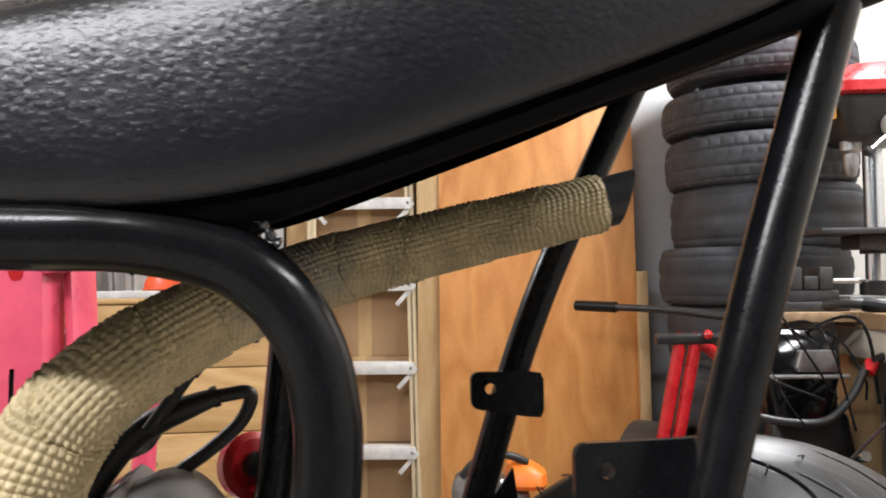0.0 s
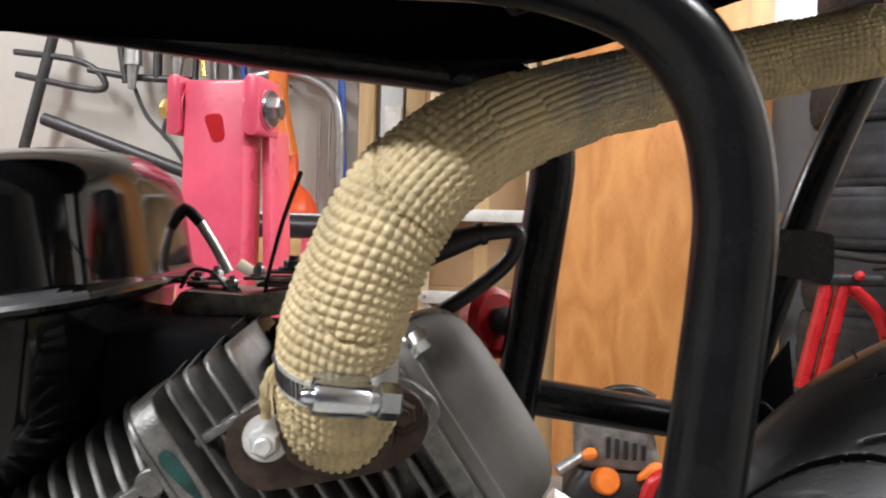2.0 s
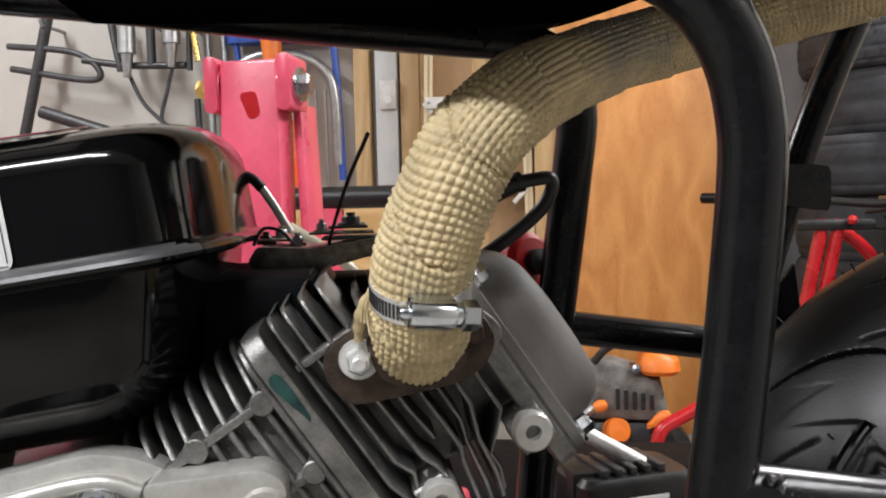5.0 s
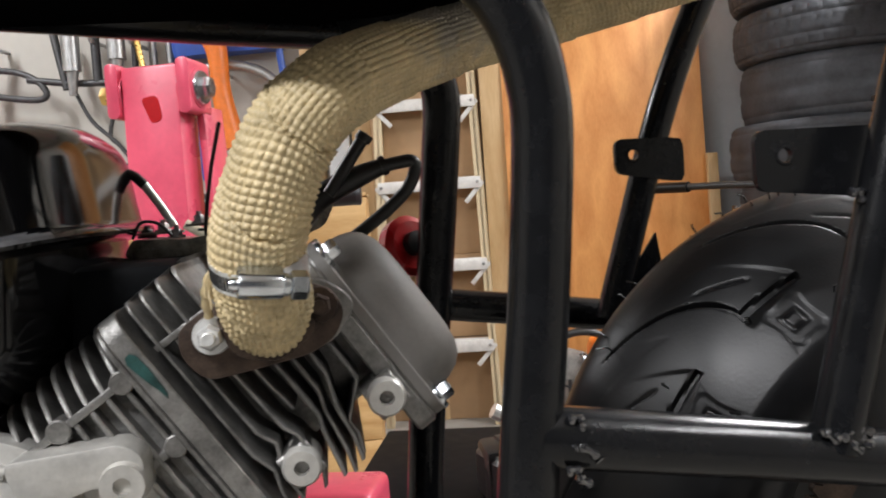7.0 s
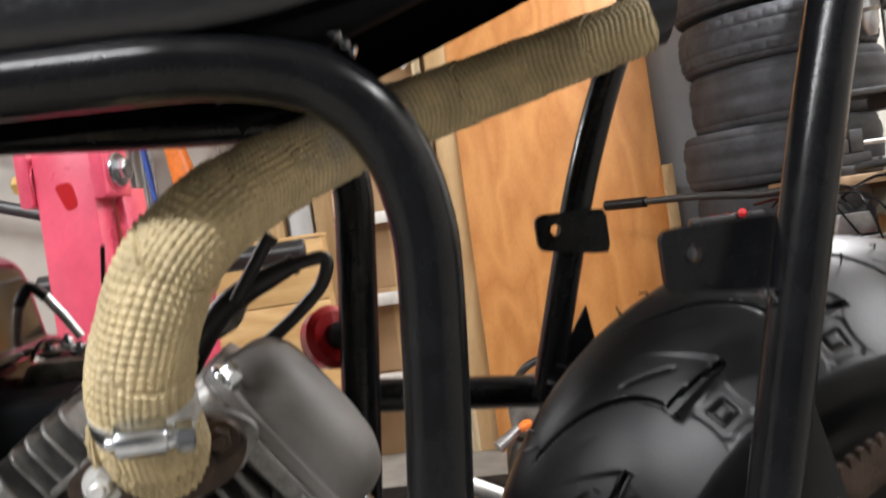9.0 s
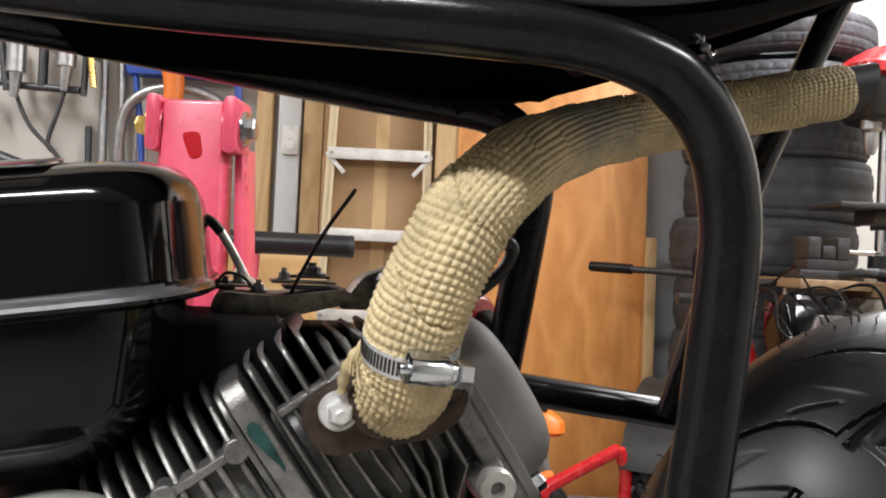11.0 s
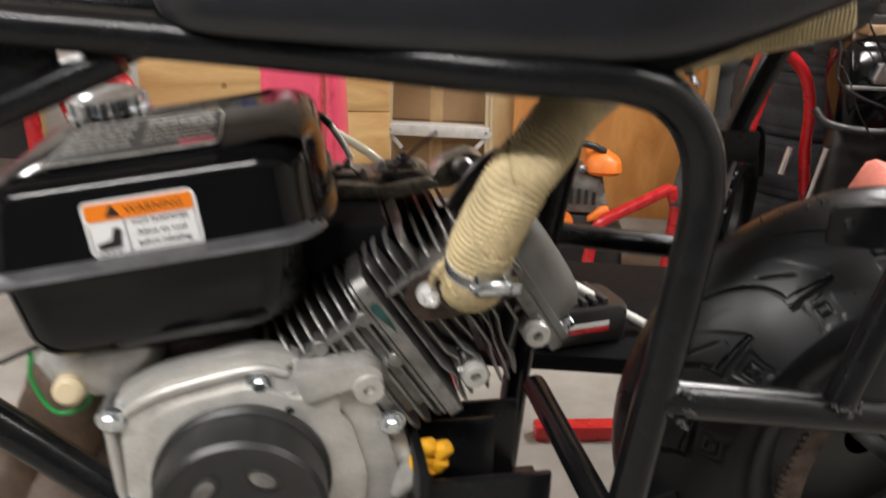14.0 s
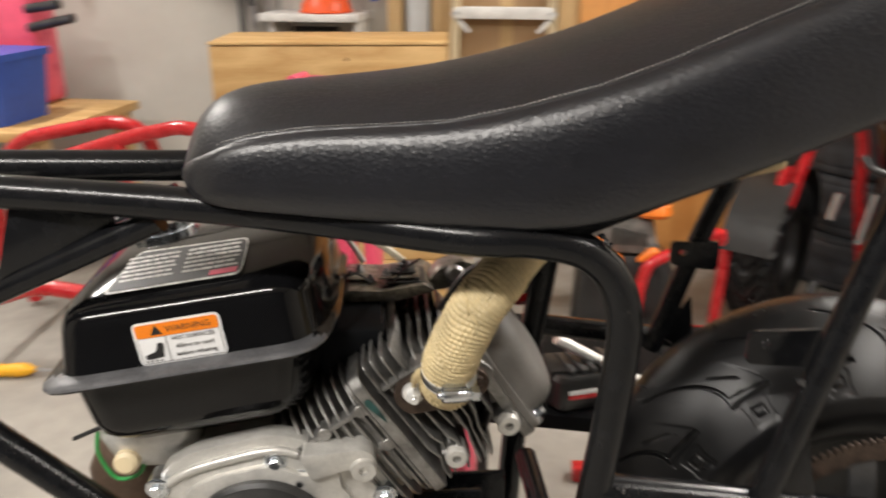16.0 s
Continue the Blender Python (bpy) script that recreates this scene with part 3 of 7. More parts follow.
def tread_depth(deg, w):
    """How deep the tread is cut, in metres, at an angle in degrees and a distance from the middle: hooked grooves, sipes and pinched squares."""
    x = np.abs(w) * 1000
    e0 = (deg + np.where(w > 0, PITCH / 2, 0) - 128.5 + 12) % PITCH - 12
    cut = np.zeros_like(x)
    for e in (e0, e0 + PITCH):
        curve = 0.0090 * np.maximum(0, 59.5 - x) ** 2
        dist = np.abs(e - curve) * 3.5 / np.sqrt(1 + (0.063 * (59.5 - x)) ** 2)
        hook = ramp01(0.25 + 1.6 * (x - 14) / 46 - dist, 0.9) * ramp01(x - 15, 2) * ramp01(61 - x, 1)
        top = 57.0 + 2.4 * np.clip(-e / 12, 0, 1)
        along = ramp01(e + 12.0, 0.35) * ramp01(0.5 - e, 0.3)
        slot = along * ramp01(x - top, 0.7) * ramp01(61.8 - x, 0.7)
        bevel = along * ramp01(x - 61.6, 0.4) * np.clip(1 - (x - 61.6) / (0.8 + 4.2 * np.clip((e + 12) / 10, 0, 1)), 0, 1)
        front = -12 + 0.29 * (59.5 - x)
        pad = ramp01(e - front, 0.5) * ramp01(curve - e, 0.4) * np.clip((x - 30) / 27, 0, 1) * ramp01(58.5 - x, 1.5)
        sipe = ramp01(0.62 - np.abs(e - 1.4 + 0.6 * (x - 37)) * 1.5, 0.5) * ramp01(x - 37, 2) * ramp01(48.8 - x, 2)
        du, dx = np.abs(e + 5.5) / 4.7, np.abs(x - 73.8) / 10.2
        square = ramp01(0.76 + 0.24 * dx * dx - du, 0.06) * ramp01(0.76 + 0.24 * du * du - dx, 0.06)
        ring = ramp01(0.42 - du, 0.05) * ramp01(0.36 - dx, 0.05) - ramp01(0.27 - du, 0.05) * ramp01(0.22 - dx, 0.05)
        corner = ramp01(du + dx - 1.45, 0.1) * square
        for part_ in (hook * 4.4, slot * 4.6, bevel * 2.6, pad * 1.1 + sipe * 1.3, square * (0.75 + 1.1 * ring - 0.6 * corner)):
            cut = np.maximum(cut, part_)
    return cut / 1000


def big_tyre(radius=0.2215, half=0.085, drop=0.060, power=1.7, per=96, across=170):
    """A wide scooter tyre about the y axis: a pointed crown with cut tread and plain sidewalls."""
    w = np.linspace(-half, half, across)
    deg = np.arange(per) * PITCH / per
    dd, ww = np.meshgrid(deg, w, indexing="ij")
    cut = tread_depth(dd, ww)
    crown = radius - drop * (np.abs(w) / half) ** power
    slope = -np.sign(w) * drop * power / half * (np.abs(w) / half) ** (power - 1)
    size = np.sqrt(1 + slope ** 2)
    rr, vv = crown - cut / size, ww + cut * slope / size
    left = [(0.105, -0.064), (0.113, -0.073), (0.124, -0.082), (0.137, -0.0875), (0.149, -0.0880), (0.1565, -0.0868)]
    n = int(round(360 / PITCH))
    verts, k = [], across + 2 * len(left)
    for j in range(n * per):
        a = radians(j * PITCH / per)
        c, s_ = math.cos(a), math.sin(a)
        i = j % per
        line = left + list(zip(rr[i], vv[i])) + [(r, -v) for r, v in left[::-1]]
        verts += [(r * c, v, r * s_) for r, v in line]
    m = n * per
    faces = [(j * k + i, j * k + i + 1, (j + 1) % m * k + i + 1, (j + 1) % m * k + i) for j in range(m) for i in range(k - 1)]
    return verts, faces


WHEEL = Matrix.Translation((0.274, 0.132, 0.250))
wheel = part("rear_wheel", lathe([(0.02, -0.04), (0.085, -0.03), (0.098, -0.055), (0.102, -0.058), (0.102, -0.054), (0.095, -0.03), (0.095, 0.03), (0.102, 0.054), (0.098, 0.055), (0.085, 0.03), (0.02, 0.04)], 48,
             WHEEL @ pose(0, 0, 0, 90)), M_PLASTIC, bike)
part("tyre", big_tyre(), M_RUBBER, wheel, "black rubber tyre with hooked tread grooves", 40, WHEEL)
hairs = []
rng = random.Random(21)
for i in range(46):
    a, v = radians(rng.uniform(40, 175)), rng.uniform(-0.080, 0.05)
    r0 = 0.2210 - 0.060 * (abs(v) / 0.085) ** 1.7
    s = Vector((0.274 + r0 * math.cos(a), 0.132 + v, 0.250 + r0 * math.sin(a)))
    d = Vector((math.cos(a), v * 9, math.sin(a))).normalized() * rng.uniform(0.004, 0.010)
    hairs.append(tube([s - d * 0.2, s + d * 0.6, s + d + Vector((rng.uniform(-0.006, 0.006), rng.uniform(-0.004, 0.004), -0.002))], 0.0006, 5))
tagged(part("moulding_hair", join(*hairs), M_RUBBER, wheel), kind="stuff")
NT = 528
teeth = []
for i in range(NT):
    a = 2 * math.pi * i / NT
    r = (0.1335, 0.1340, 0.1335, 0.1290)[i % 4]
    teeth.append((r * math.cos(a), r * math.sin(a)))
ring = [(0.113 * math.cos(2 * math.pi * i / NT), 0.113 * math.sin(2 * math.pi * i / NT)) for i in range(NT)]
sverts = [(x, y, z) for y in (-0.002, 0.002) for x, z in teeth] + [(x, y, z) for y in (-0.002, 0.002) for x, z in ring]
sfaces = []
for i in range(NT):
    j = (i + 1) % NT
    sfaces += [(i, j, 2 * NT + j, 2 * NT + i), (NT + i, 3 * NT + i, 3 * NT + j, NT + j), (i, NT + i, NT + j, j), (2 * NT + i, 2 * NT + j, 3 * NT + j, 3 * NT + i)]
SPR = Matrix.Translation((0.277, 0.020, 0.2535))
# the sprocket's brown is a reflection of wood put into its colour
part("sprocket", (sverts, sfaces), M_BROWNED, wheel, "steel chain sprocket, browned as if reflecting wood", 30, SPR)
for deg in (100, 220, 340):
    d = Vector((math.cos(radians(deg)), 0, math.sin(radians(deg))))
    part("sprocket_arm", moved(rbox(0.03, 0.116, -0.002, 0.002, -0.012, 0.012, 0.001), SPR @ pose(0, 0, 0, 0, -deg, 0)), M_DARKSTEEL, wheel)
part("axle", tube([(0.274, -0.02, 0.250), (0.274, 2 * MID + 0.05, 0.250)], 0.008, 16), M_STEEL, wheel)
part("strut_gusset", prism([(0.170, 0.425), (0.186, 0.432), (0.206, 0.350), (0.212, 0.332), (0.150, 0.340)], -0.002, 0.002, 0.0008), M_FRAME, bike)

# ---- engine: tank and crankcase in a frame tilted 8 degrees, the cylinder one of 34 degrees ----
ENG = pose(-0.3, 0, 0.45, 0, -8, 0)
CYL = pose(-0.064, 0, 0.448, 0, -34, 0)


def loft(rings, r, n=6):
    """Rounded rectangles (z, x0, x1, y0, y1) joined up and closed."""
    verts, faces = [], []
    for z, x0, x1, y0, y1 in rings:
        q = min(r, 0.45 * (x1 - x0), 0.45 * (y1 - y0))
        ring2 = rounded([(x0, y0), (x1, y0), (x1, y1), (x0, y1)], q * 1.4, n)
        verts += [(x, y, z) for x, y in ring2]
    k = 4 * (n + 1)
    for i in range(len(rings) - 1):
        for j in range(k):
            j2 = (j + 1) % k
            faces.append((i * k + j, i * k + j2, (i + 1) * k + j2, (i + 1) * k + j))
    faces += [tuple(range(k))[::-1], tuple((len(rings) - 1) * k + j for j in range(k))]
    return verts, faces


TANK = [(-0.088, -0.0920, 0.050, 0.140, 0.250), (-0.086, -0.1020, 0.058, 0.130, 0.260), (-0.076, -0.1120, 0.068, 0.108, 0.272), (-0.066, -0.1170, 0.075, 0.096, 0.280), (-0.058, -0.1210, 0.080, 0.089, 0.286), (-0.045, -0.1240, 0.085, 0.085, 0.288),
        (-0.002, -0.1280, 0.094, 0.083, 0.290), (-0.0012, -0.1360, 0.101, 0.075, 0.298), (0.0, -0.1435, 0.1075, 0.0685, 0.3035), (0.0014, -0.1458, 0.1095, 0.0662, 0.3058), (0.0034, -0.1466, 0.1102, 0.0654, 0.3066), (0.0054, -0.1458, 0.1095, 0.0662, 0.3058), (0.0070, -0.1435, 0.1080, 0.0685, 0.3035), (0.0078, -0.1390, 0.1068, 0.0745, 0.2985), (0.0092, -0.1345, 0.1062, 0.0808, 0.2925), (0.0110, -0.1325, 0.1060, 0.0815, 0.2915),
        (0.048, -0.1230, 0.106, 0.0815, 0.288), (0.056, -0.1200, 0.105, 0.0832, 0.286), (0.0615, -0.1170, 0.103, 0.0875, 0.283), (0.0650, -0.1130, 0.101, 0.094, 0.279),
        (0.0700, -0.1060, 0.097, 0.112, 0.268), (0.0745, -0.0960, 0.092, 0.138, 0.250), (0.0770, -0.0820, 0.084, 0.165, 0.230), (0.0778, -0.0620, 0.070, 0.185, 0.212)]


def tank_loft(rings, r, n=6):
    """Rounded rings whose near rear corner is cut at a slant, joined up and closed."""
    verts, faces, k = [], [], 5 * (n + 1)
    for z, x0, x1, y0, y1 in rings:
        cut = min(0.019, 0.25 * (x1 - x0))
        verts += [(x, y, z) for x, y in rounded([(x0, y0), (x1 - cut, y0), (x1, y0 + 3.1 * cut), (x1, y1), (x0, y1)], min(r, 0.4 * (y1 - y0)), n)]
    for i in range(len(rings) - 1):
        for j in range(k):
            j2 = (j + 1) % k
            faces.append((i * k + j, i * k + j2, (i + 1) * k + j2, (i + 1) * k + j))
    return verts, faces + [tuple(range(k))[::-1], tuple((len(rings) - 1) * k + j for j in range(k))]


tank = part("fuel_tank", tank_loft(TANK, 0.030), M_TANK, bike, "glossy black pressed-steel fuel tank with a seam flange", 28, ENG)
# rolled seam scuffed to satin on the open side, ceiling reflection greyed in
tank.data.materials.append(M_SEAM)
for i, poly in enumerate(tank.data.polygons):
    if 10 <= i // 35 <= 13 and poly.center.y < 0.090:
        poly.material_index = 1


def flat_label(x0, x1, z0, z1, y, r, t=0.0003):
    return prism(rounded([(x0, z0), (x1, z0), (x1, z1), (x0, z1)], r, 5), y - t, y)


def words_on(body, size, x, z, y, align="LEFT"):
    return lettering(body, size, Matrix.Translation((x, y, z)) @ pose(0, 0, 0, 90), align)


wl = part("warning_label", flat_label(-0.057, 0.017, 0.0085, 0.0485, 0.0805, 0.006), M_WHITE, tank, "white and orange hot-surface warning label", m=ENG)
LAB = 0.0799
part("label_header", flat_label(-0.0548, 0.0148, 0.0345, 0.0465, LAB, 0.003), M_LAB_ORANGE, wl, m=ENG)
part("label_border", join(*[rbox(*b, LAB - 0.0002, LAB, *c, 0) for b, c in [((-0.0548, 0.0148), (0.0104, 0.0108)), ((-0.0548, -0.0544), (0.012, 0.034)), ((0.0144, 0.0148), (0.012, 0.034)), ((-0.0315, -0.0309), (0.0108, 0.0345))]]), M_INK, wl, m=ENG)
part("label_lettering", join(words_on("WARNING", 0.0078, -0.0295, 0.0376, LAB - 0.0004), words_on("HOT SURFACES", 0.0052, -0.0085, 0.0292, LAB - 0.0002, "CENTER"),
                         words_on("Allow to cool", 0.0058, -0.0085, 0.0215, LAB - 0.0002, "CENTER"), words_on("before refueling", 0.0054, -0.0085, 0.0142, LAB - 0.0002, "CENTER")), M_INK, wl, m=ENG)
tri = [(-0.0425, 0.0365), (-0.0325, 0.0365), (-0.0375, 0.0452)]
part("label_symbol", join(prism(tri, LAB - 0.0005, LAB - 0.0001), prism(rounded([(-0.0515, 0.0145), (-0.036, 0.0155), (-0.036, 0.019), (-0.034, 0.028), (-0.039, 0.029), (-0.042, 0.021), (-0.0515, 0.0185)], 0.0015), LAB - 0.0004, LAB),
                          *[rbox(-0.052 + i * 0.004, -0.050 + i * 0.004, LAB - 0.0004, LAB, 0.0122, 0.0132, 0) for i in range(4)]), M_INK, wl, m=ENG)
# engraved instructions on the slope of the tank: bars on a silver plate
SLOPE = Matrix.Translation((-0.018, 0.134, 0.0752)) @ pose(0, 0, 0, 8.5, 0, 0) @ pose(0, 0, 0, -90) @ Matrix.Scale(2.35, 4, (0, 0, 1))
info = part("instruction_label", join(*[prism(rounded([(-0.063, -0.014), (0.056, -0.014), (0.056, 0.014), (-0.046, 0.016)], 0.006), -0.0005, 0.0002)]), M_SILVER, tank, "silver-edged black instruction label", m=ENG @ SLOPE)
part("label_field", prism(rounded([(-0.0608, -0.0128), (0.0548, -0.0128), (0.0548, 0.0126), (-0.0452, 0.0144)], 0.005), -0.0009, -0.0005), M_INK, info, m=ENG @ SLOPE)
rng = random.Random(4)
bars = []
for col, (a, b) in enumerate([(-0.052, -0.006), (0.002, 0.051)]):
    for row in range(1, 7):
        x = a
        while x < b - 0.004:
            w = rng.uniform(0.003, 0.012)
            bars.append(rbox(x, min(b, x + w), -0.0012, -0.0009, -0.0105 + row * 0.0033, -0.0090 + row * 0.0033, 0))
            x += w + 0.0012
part("red_strip", rbox(0.028, 0.0515, -0.0014, -0.0009, -0.0122, -0.0088, 0), M_RED, info, m=ENG @ SLOPE)
tagged(part("small_print", join(*bars), M_SILVER, info, m=ENG @ SLOPE), kind="stuff")
cap_m = ENG @ Matrix.Translation((-0.064, 0.254, 0.0735))
knurl = [(0.030 + (0.0022 if i % 6 < 3 else 0)) for i in range(72)]
cv = [(knurl[i] * math.cos(2 * math.pi * i / 72), knurl[i] * math.sin(2 * math.pi * i / 72), z) for z in (0.002, 0.014) for i in range(72)]
cf = [(i, (i + 1) % 72, 72 + (i + 1) % 72, 72 + i) for i in range(72)] + [tuple(range(72, 144))]
part("filler_cap", join((cv, cf), lathe([(0.0, 0.020), (0.020, 0.020), (0.027, 0.016), (0.029, 0.0135)], 36), lathe([(0.034, 0.0), (0.034, 0.004), (0.029, 0.005)], 36)), M_ZINC, tank, "chromed filler cap", 30, cap_m)
part("fuel_pipe", tube([(-0.1925, 0.263, 0.5008), (-0.1832, 0.2635, 0.4862), (-0.1738, 0.2645, 0.4690)], 0.0031, 14), M_BRIGHT, bike, "bright metal rod")
part("fuel_pipe", tube(spline([(-0.228, 0.252, 0.5050), (-0.208, 0.262, 0.5085), (-0.1990, 0.263, 0.5068), (-0.1915, 0.263, 0.4995)], 6), 0.0037, 12), M_PLASTIC, bike, "black rubber hose")

# crankcase and side cover
CASE = [(-0.095, -0.19), (-0.083, -0.119), (-0.072, -0.103), (-0.041, -0.091), (0.028, -0.086), (0.052, -0.094), (0.073, -0.110), (0.114, -0.107), (0.119, -0.113), (0.117, -0.137), (0.127, -0.15), (0.136, -0.22), (0.12, -0.265), (-0.08, -0.265)]
part("crankcase", prism(rounded([(-0.09, -0.26), (-0.075, -0.11), (0.03, -0.095), (0.115, -0.13), (0.13, -0.25)], 0.02), 0.11, 0.24, 0.004), M_ALU_BRIGHT, bike, m=ENG)
cover = part("side_cover", prism(rounded(CASE, 0.012), 0.096, 0.114, 0.003), M_ALU_BRIGHT, bike, "bare cast-aluminium engine side cover", m=ENG)
part("raised_step", prism(rounded([(x * 0.90, -0.17 + (z + 0.17) * 0.88) for x, z in CASE], 0.012), 0.088, 0.0955, 0.003), M_ALU_BRIGHT, cover, m=ENG)
part("raised_panel", prism(rounded([(x * 0.72, -0.17 + (z + 0.17) * 0.72) for x, z in CASE], 0.015), 0.080, 0.0875, 0.004), M_ALU_BRIGHT, cover, m=ENG)
for pts in ([(-0.072, 0.090, -0.117), (-0.040, 0.088, -0.104), (0.026, 0.088, -0.098), (0.050, 0.090, -0.108)], [(0.060, 0.090, -0.120), (0.080, 0.092, -0.135), (0.112, 0.094, -0.150)], [(-0.085, 0.092, -0.13), (-0.090, 0.092, -0.19)], [(0.028, 0.088, -0.107), (0.020, 0.084, -0.13), (0.026, 0.082, -0.15)]):
    part("casting_rib", tube(spline(pts, 6), 0.0042, 12), M_ALU_BRIGHT, cover, m=ENG)
part("mount_ear", join(prism(rounded([(0.055, -0.100), (0.112, -0.104), (0.121, -0.112), (0.118, -0.136), (0.104, -0.136), (0.098, -0.122), (0.06, -0.128)], 0.006), 0.074, 0.098, 0.003),
                       disc([(0.0045, -0.002), (0.0045, 0.004), (0.011, 0.004), (0.012, 0.0), (0.012, -0.01)], 24, (0.109, 0.074, -0.124), (0, -1, 0))), M_ALU_BRIGHT, cover, m=ENG)
for x, z in [(0.030, -0.110), (-0.080, -0.118), (0.048, -0.134), (0.122, -0.166), (-0.085, -0.20)]:
    part("cover_bolt", join(disc([(0.010, -0.02), (0.011, 0.003), (0.009, 0.004), (0, 0.004)], 24, (x, 0.090, z), (0, -1, 0)), bolt((x, 0.086, z), (0, -1, 0), 0.006, 0.006)), M_ZINC, cover, m=ENG)
DRUM = ENG @ Matrix.Translation((0.004, 0.072, -0.184)) @ pose(0, 0, 0, 90)
drum = part("clutch_drum", lathe([(r * 0.90, h) for r, h in [(0.012, 0.044), (0.012, 0.040), (0.025, 0.0378), (0.045, 0.0378), (0.060, 0.040), (0.066, 0.042), (0.070, 0.038), (0.070, 0.004), (0.074, 0.001), (0.074, -0.004), (0.05, -0.006)]], 56), M_PLASTIC, bike, "black clutch drum", 30, DRUM)
part("rim_line", lathe([(0.0575, 0.0392), (0.0585, 0.0402), (0.0605, 0.0402), (0.0612, 0.0388)], 56), M_DARKSTEEL, drum, m=DRUM)
for deg in (52, 128, 270):
    a = radians(deg)
    AT = pose(0.034 * math.cos(a), 0.034 * math.sin(a), 0) @ Matrix.Rotation(a, 4, "Z") @ Matrix.Diagonal((0.85, 1.45, 1, 1))
    slot = part("vent_slot", moved(lathe([(0.0066, 0.0384), (0.0080, 0.0390), (0.0090, 0.0394), (0.0104, 0.0384)], 28), AT), M_PLASTIC, drum, m=DRUM)
    part("slot_inside", moved(lathe([(0, 0.0386), (0.0068, 0.0385)], 28), AT), M_ALU, slot, m=DRUM)
part("crank_nut", bolt((0, 0, 0.042), (0, 0, 1), 0.009, 0.01), M_ZINC, drum, m=DRUM)
part("filler_spout", tube([(0.118, 0.10, -0.235), (0.140, 0.088, -0.212)], 0.013, 20), M_ALU_BRIGHT, bike, m=ENG)
part("dipstick_cap", join(tube([(0.138, 0.089, -0.214), (0.146, 0.085, -0.206)], 0.0125, 20), *[disc([(0, 0.012), (0.006, 0.011), (0.008, 0.004), (0.008, 0)], 12, (0.147 + 0.009 * math.cos(a), 0.085, -0.204 + 0.009 * math.sin(a)), (0.75, -0.35, 0.6)) for a in (0.4, 1.97, 3.54, 5.1)]), M_YELLOW, bike, "orange-yellow plastic oil filler cap", m=ENG)

# cylinder and head: s along the bore, v across, h up
SWAP = Matrix(((0, 1, 0, 0), (1, 0, 0, 0), (0, 0, 1, 0), (0, 0, 0, 1)))


def plate(poly, s0, s1, r=0.0):
    """A polygon in v and h drawn out along the bore."""
    return moved(prism(poly, s0, s1, r, 1), SWAP)


head = part("cylinder", join(plate(rounded([(0.136, -0.076), (0.235, -0.076), (0.235, 0.024), (0.136, 0.024)], 0.03), -0.23, -0.10),
                             plate(rounded([(0.134, -0.082), (0.235, -0.082), (0.235, 0.008), (0.134, 0.008)], 0.02), -0.10, -0.023)), M_ALU, bike, "finned cast-aluminium cylinder and head", m=CYL)
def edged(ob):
    """Paints the light caught by a fin's front and top edges as brighter faces."""
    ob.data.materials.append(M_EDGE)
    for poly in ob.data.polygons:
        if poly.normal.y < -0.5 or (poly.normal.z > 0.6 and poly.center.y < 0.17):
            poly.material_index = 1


def kinked_fin(line, thick):
    """A cast cooling fin that steps sideways round the bosses, its upper front corner cut back; line of (s, h, front v)."""
    verts, faces = [], []
    for s_, h, v in line:
        t = thick / 2
        verts += [(s_ - t * 1.15, 0.245, h), (s_ - t, v + 0.0012, h), (s_ - t * 0.45, v, h), (s_ + t * 0.45, v, h), (s_ + t, v + 0.0012, h), (s_ + t * 1.15, 0.245, h)]
    for i in range(len(line) - 1):
        for j in range(6):
            j2 = (j + 1) % 6
            faces.append((i * 6 + j, i * 6 + j2, i * 6 + 6 + j2, i * 6 + 6 + j))
    n = 6 * (len(line) - 1)
    return verts, faces + [tuple(range(6))[::-1], tuple(n + j for j in range(6))]


for i in range(9):
    s = -0.2110 + i * 0.0103
    lo = -0.100 if i > 2 else -0.09
    hi = 0.040 + 0.0010 * i
    fin = part("cooling_fin", plate(rounded([(0.094, lo + 0.012), (0.104, lo), (0.245, lo), (0.245, hi), (0.118, hi), (0.094, hi - 0.03)], 0.014, 5), s, s + 0.0030, 0.0011), M_ALU, head, m=CYL)
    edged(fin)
KINKS = [[(-0.101, 0.0), (-0.101, -0.060), (-0.097, -0.074), (-0.1015, -0.086), (-0.102, -0.098)],
         [(-0.0925, 0.0), (-0.0920, -0.052), (-0.0875, -0.063), (-0.0945, -0.0785), (-0.0950, -0.0965)],
         [(-0.0815, 0.0), (-0.0790, -0.058), (-0.0755, -0.067), (-0.0758, -0.089), (-0.0815, -0.099)],
         [(-0.0710, 0.0), (-0.0705, -0.033), (-0.0684, -0.054)],
         [(-0.0610, 0.0), (-0.0600, -0.066), (-0.0633, -0.0735), (-0.0695, -0.101)],
         [(-0.0515, 0.0), (-0.0520, -0.055), (-0.0560, -0.066), (-0.0600, -0.090), (-0.0640, -0.1035)],
         [(-0.0415, 0.0), (-0.0430, -0.050), (-0.0500, -0.068), (-0.0520, -0.086), (-0.0565, -0.1005)],
         [(-0.0317, 0.0), (-0.0318, -0.063), (-0.0495, -0.079), (-0.0495, -0.087), (-0.0545, -0.0985)]]
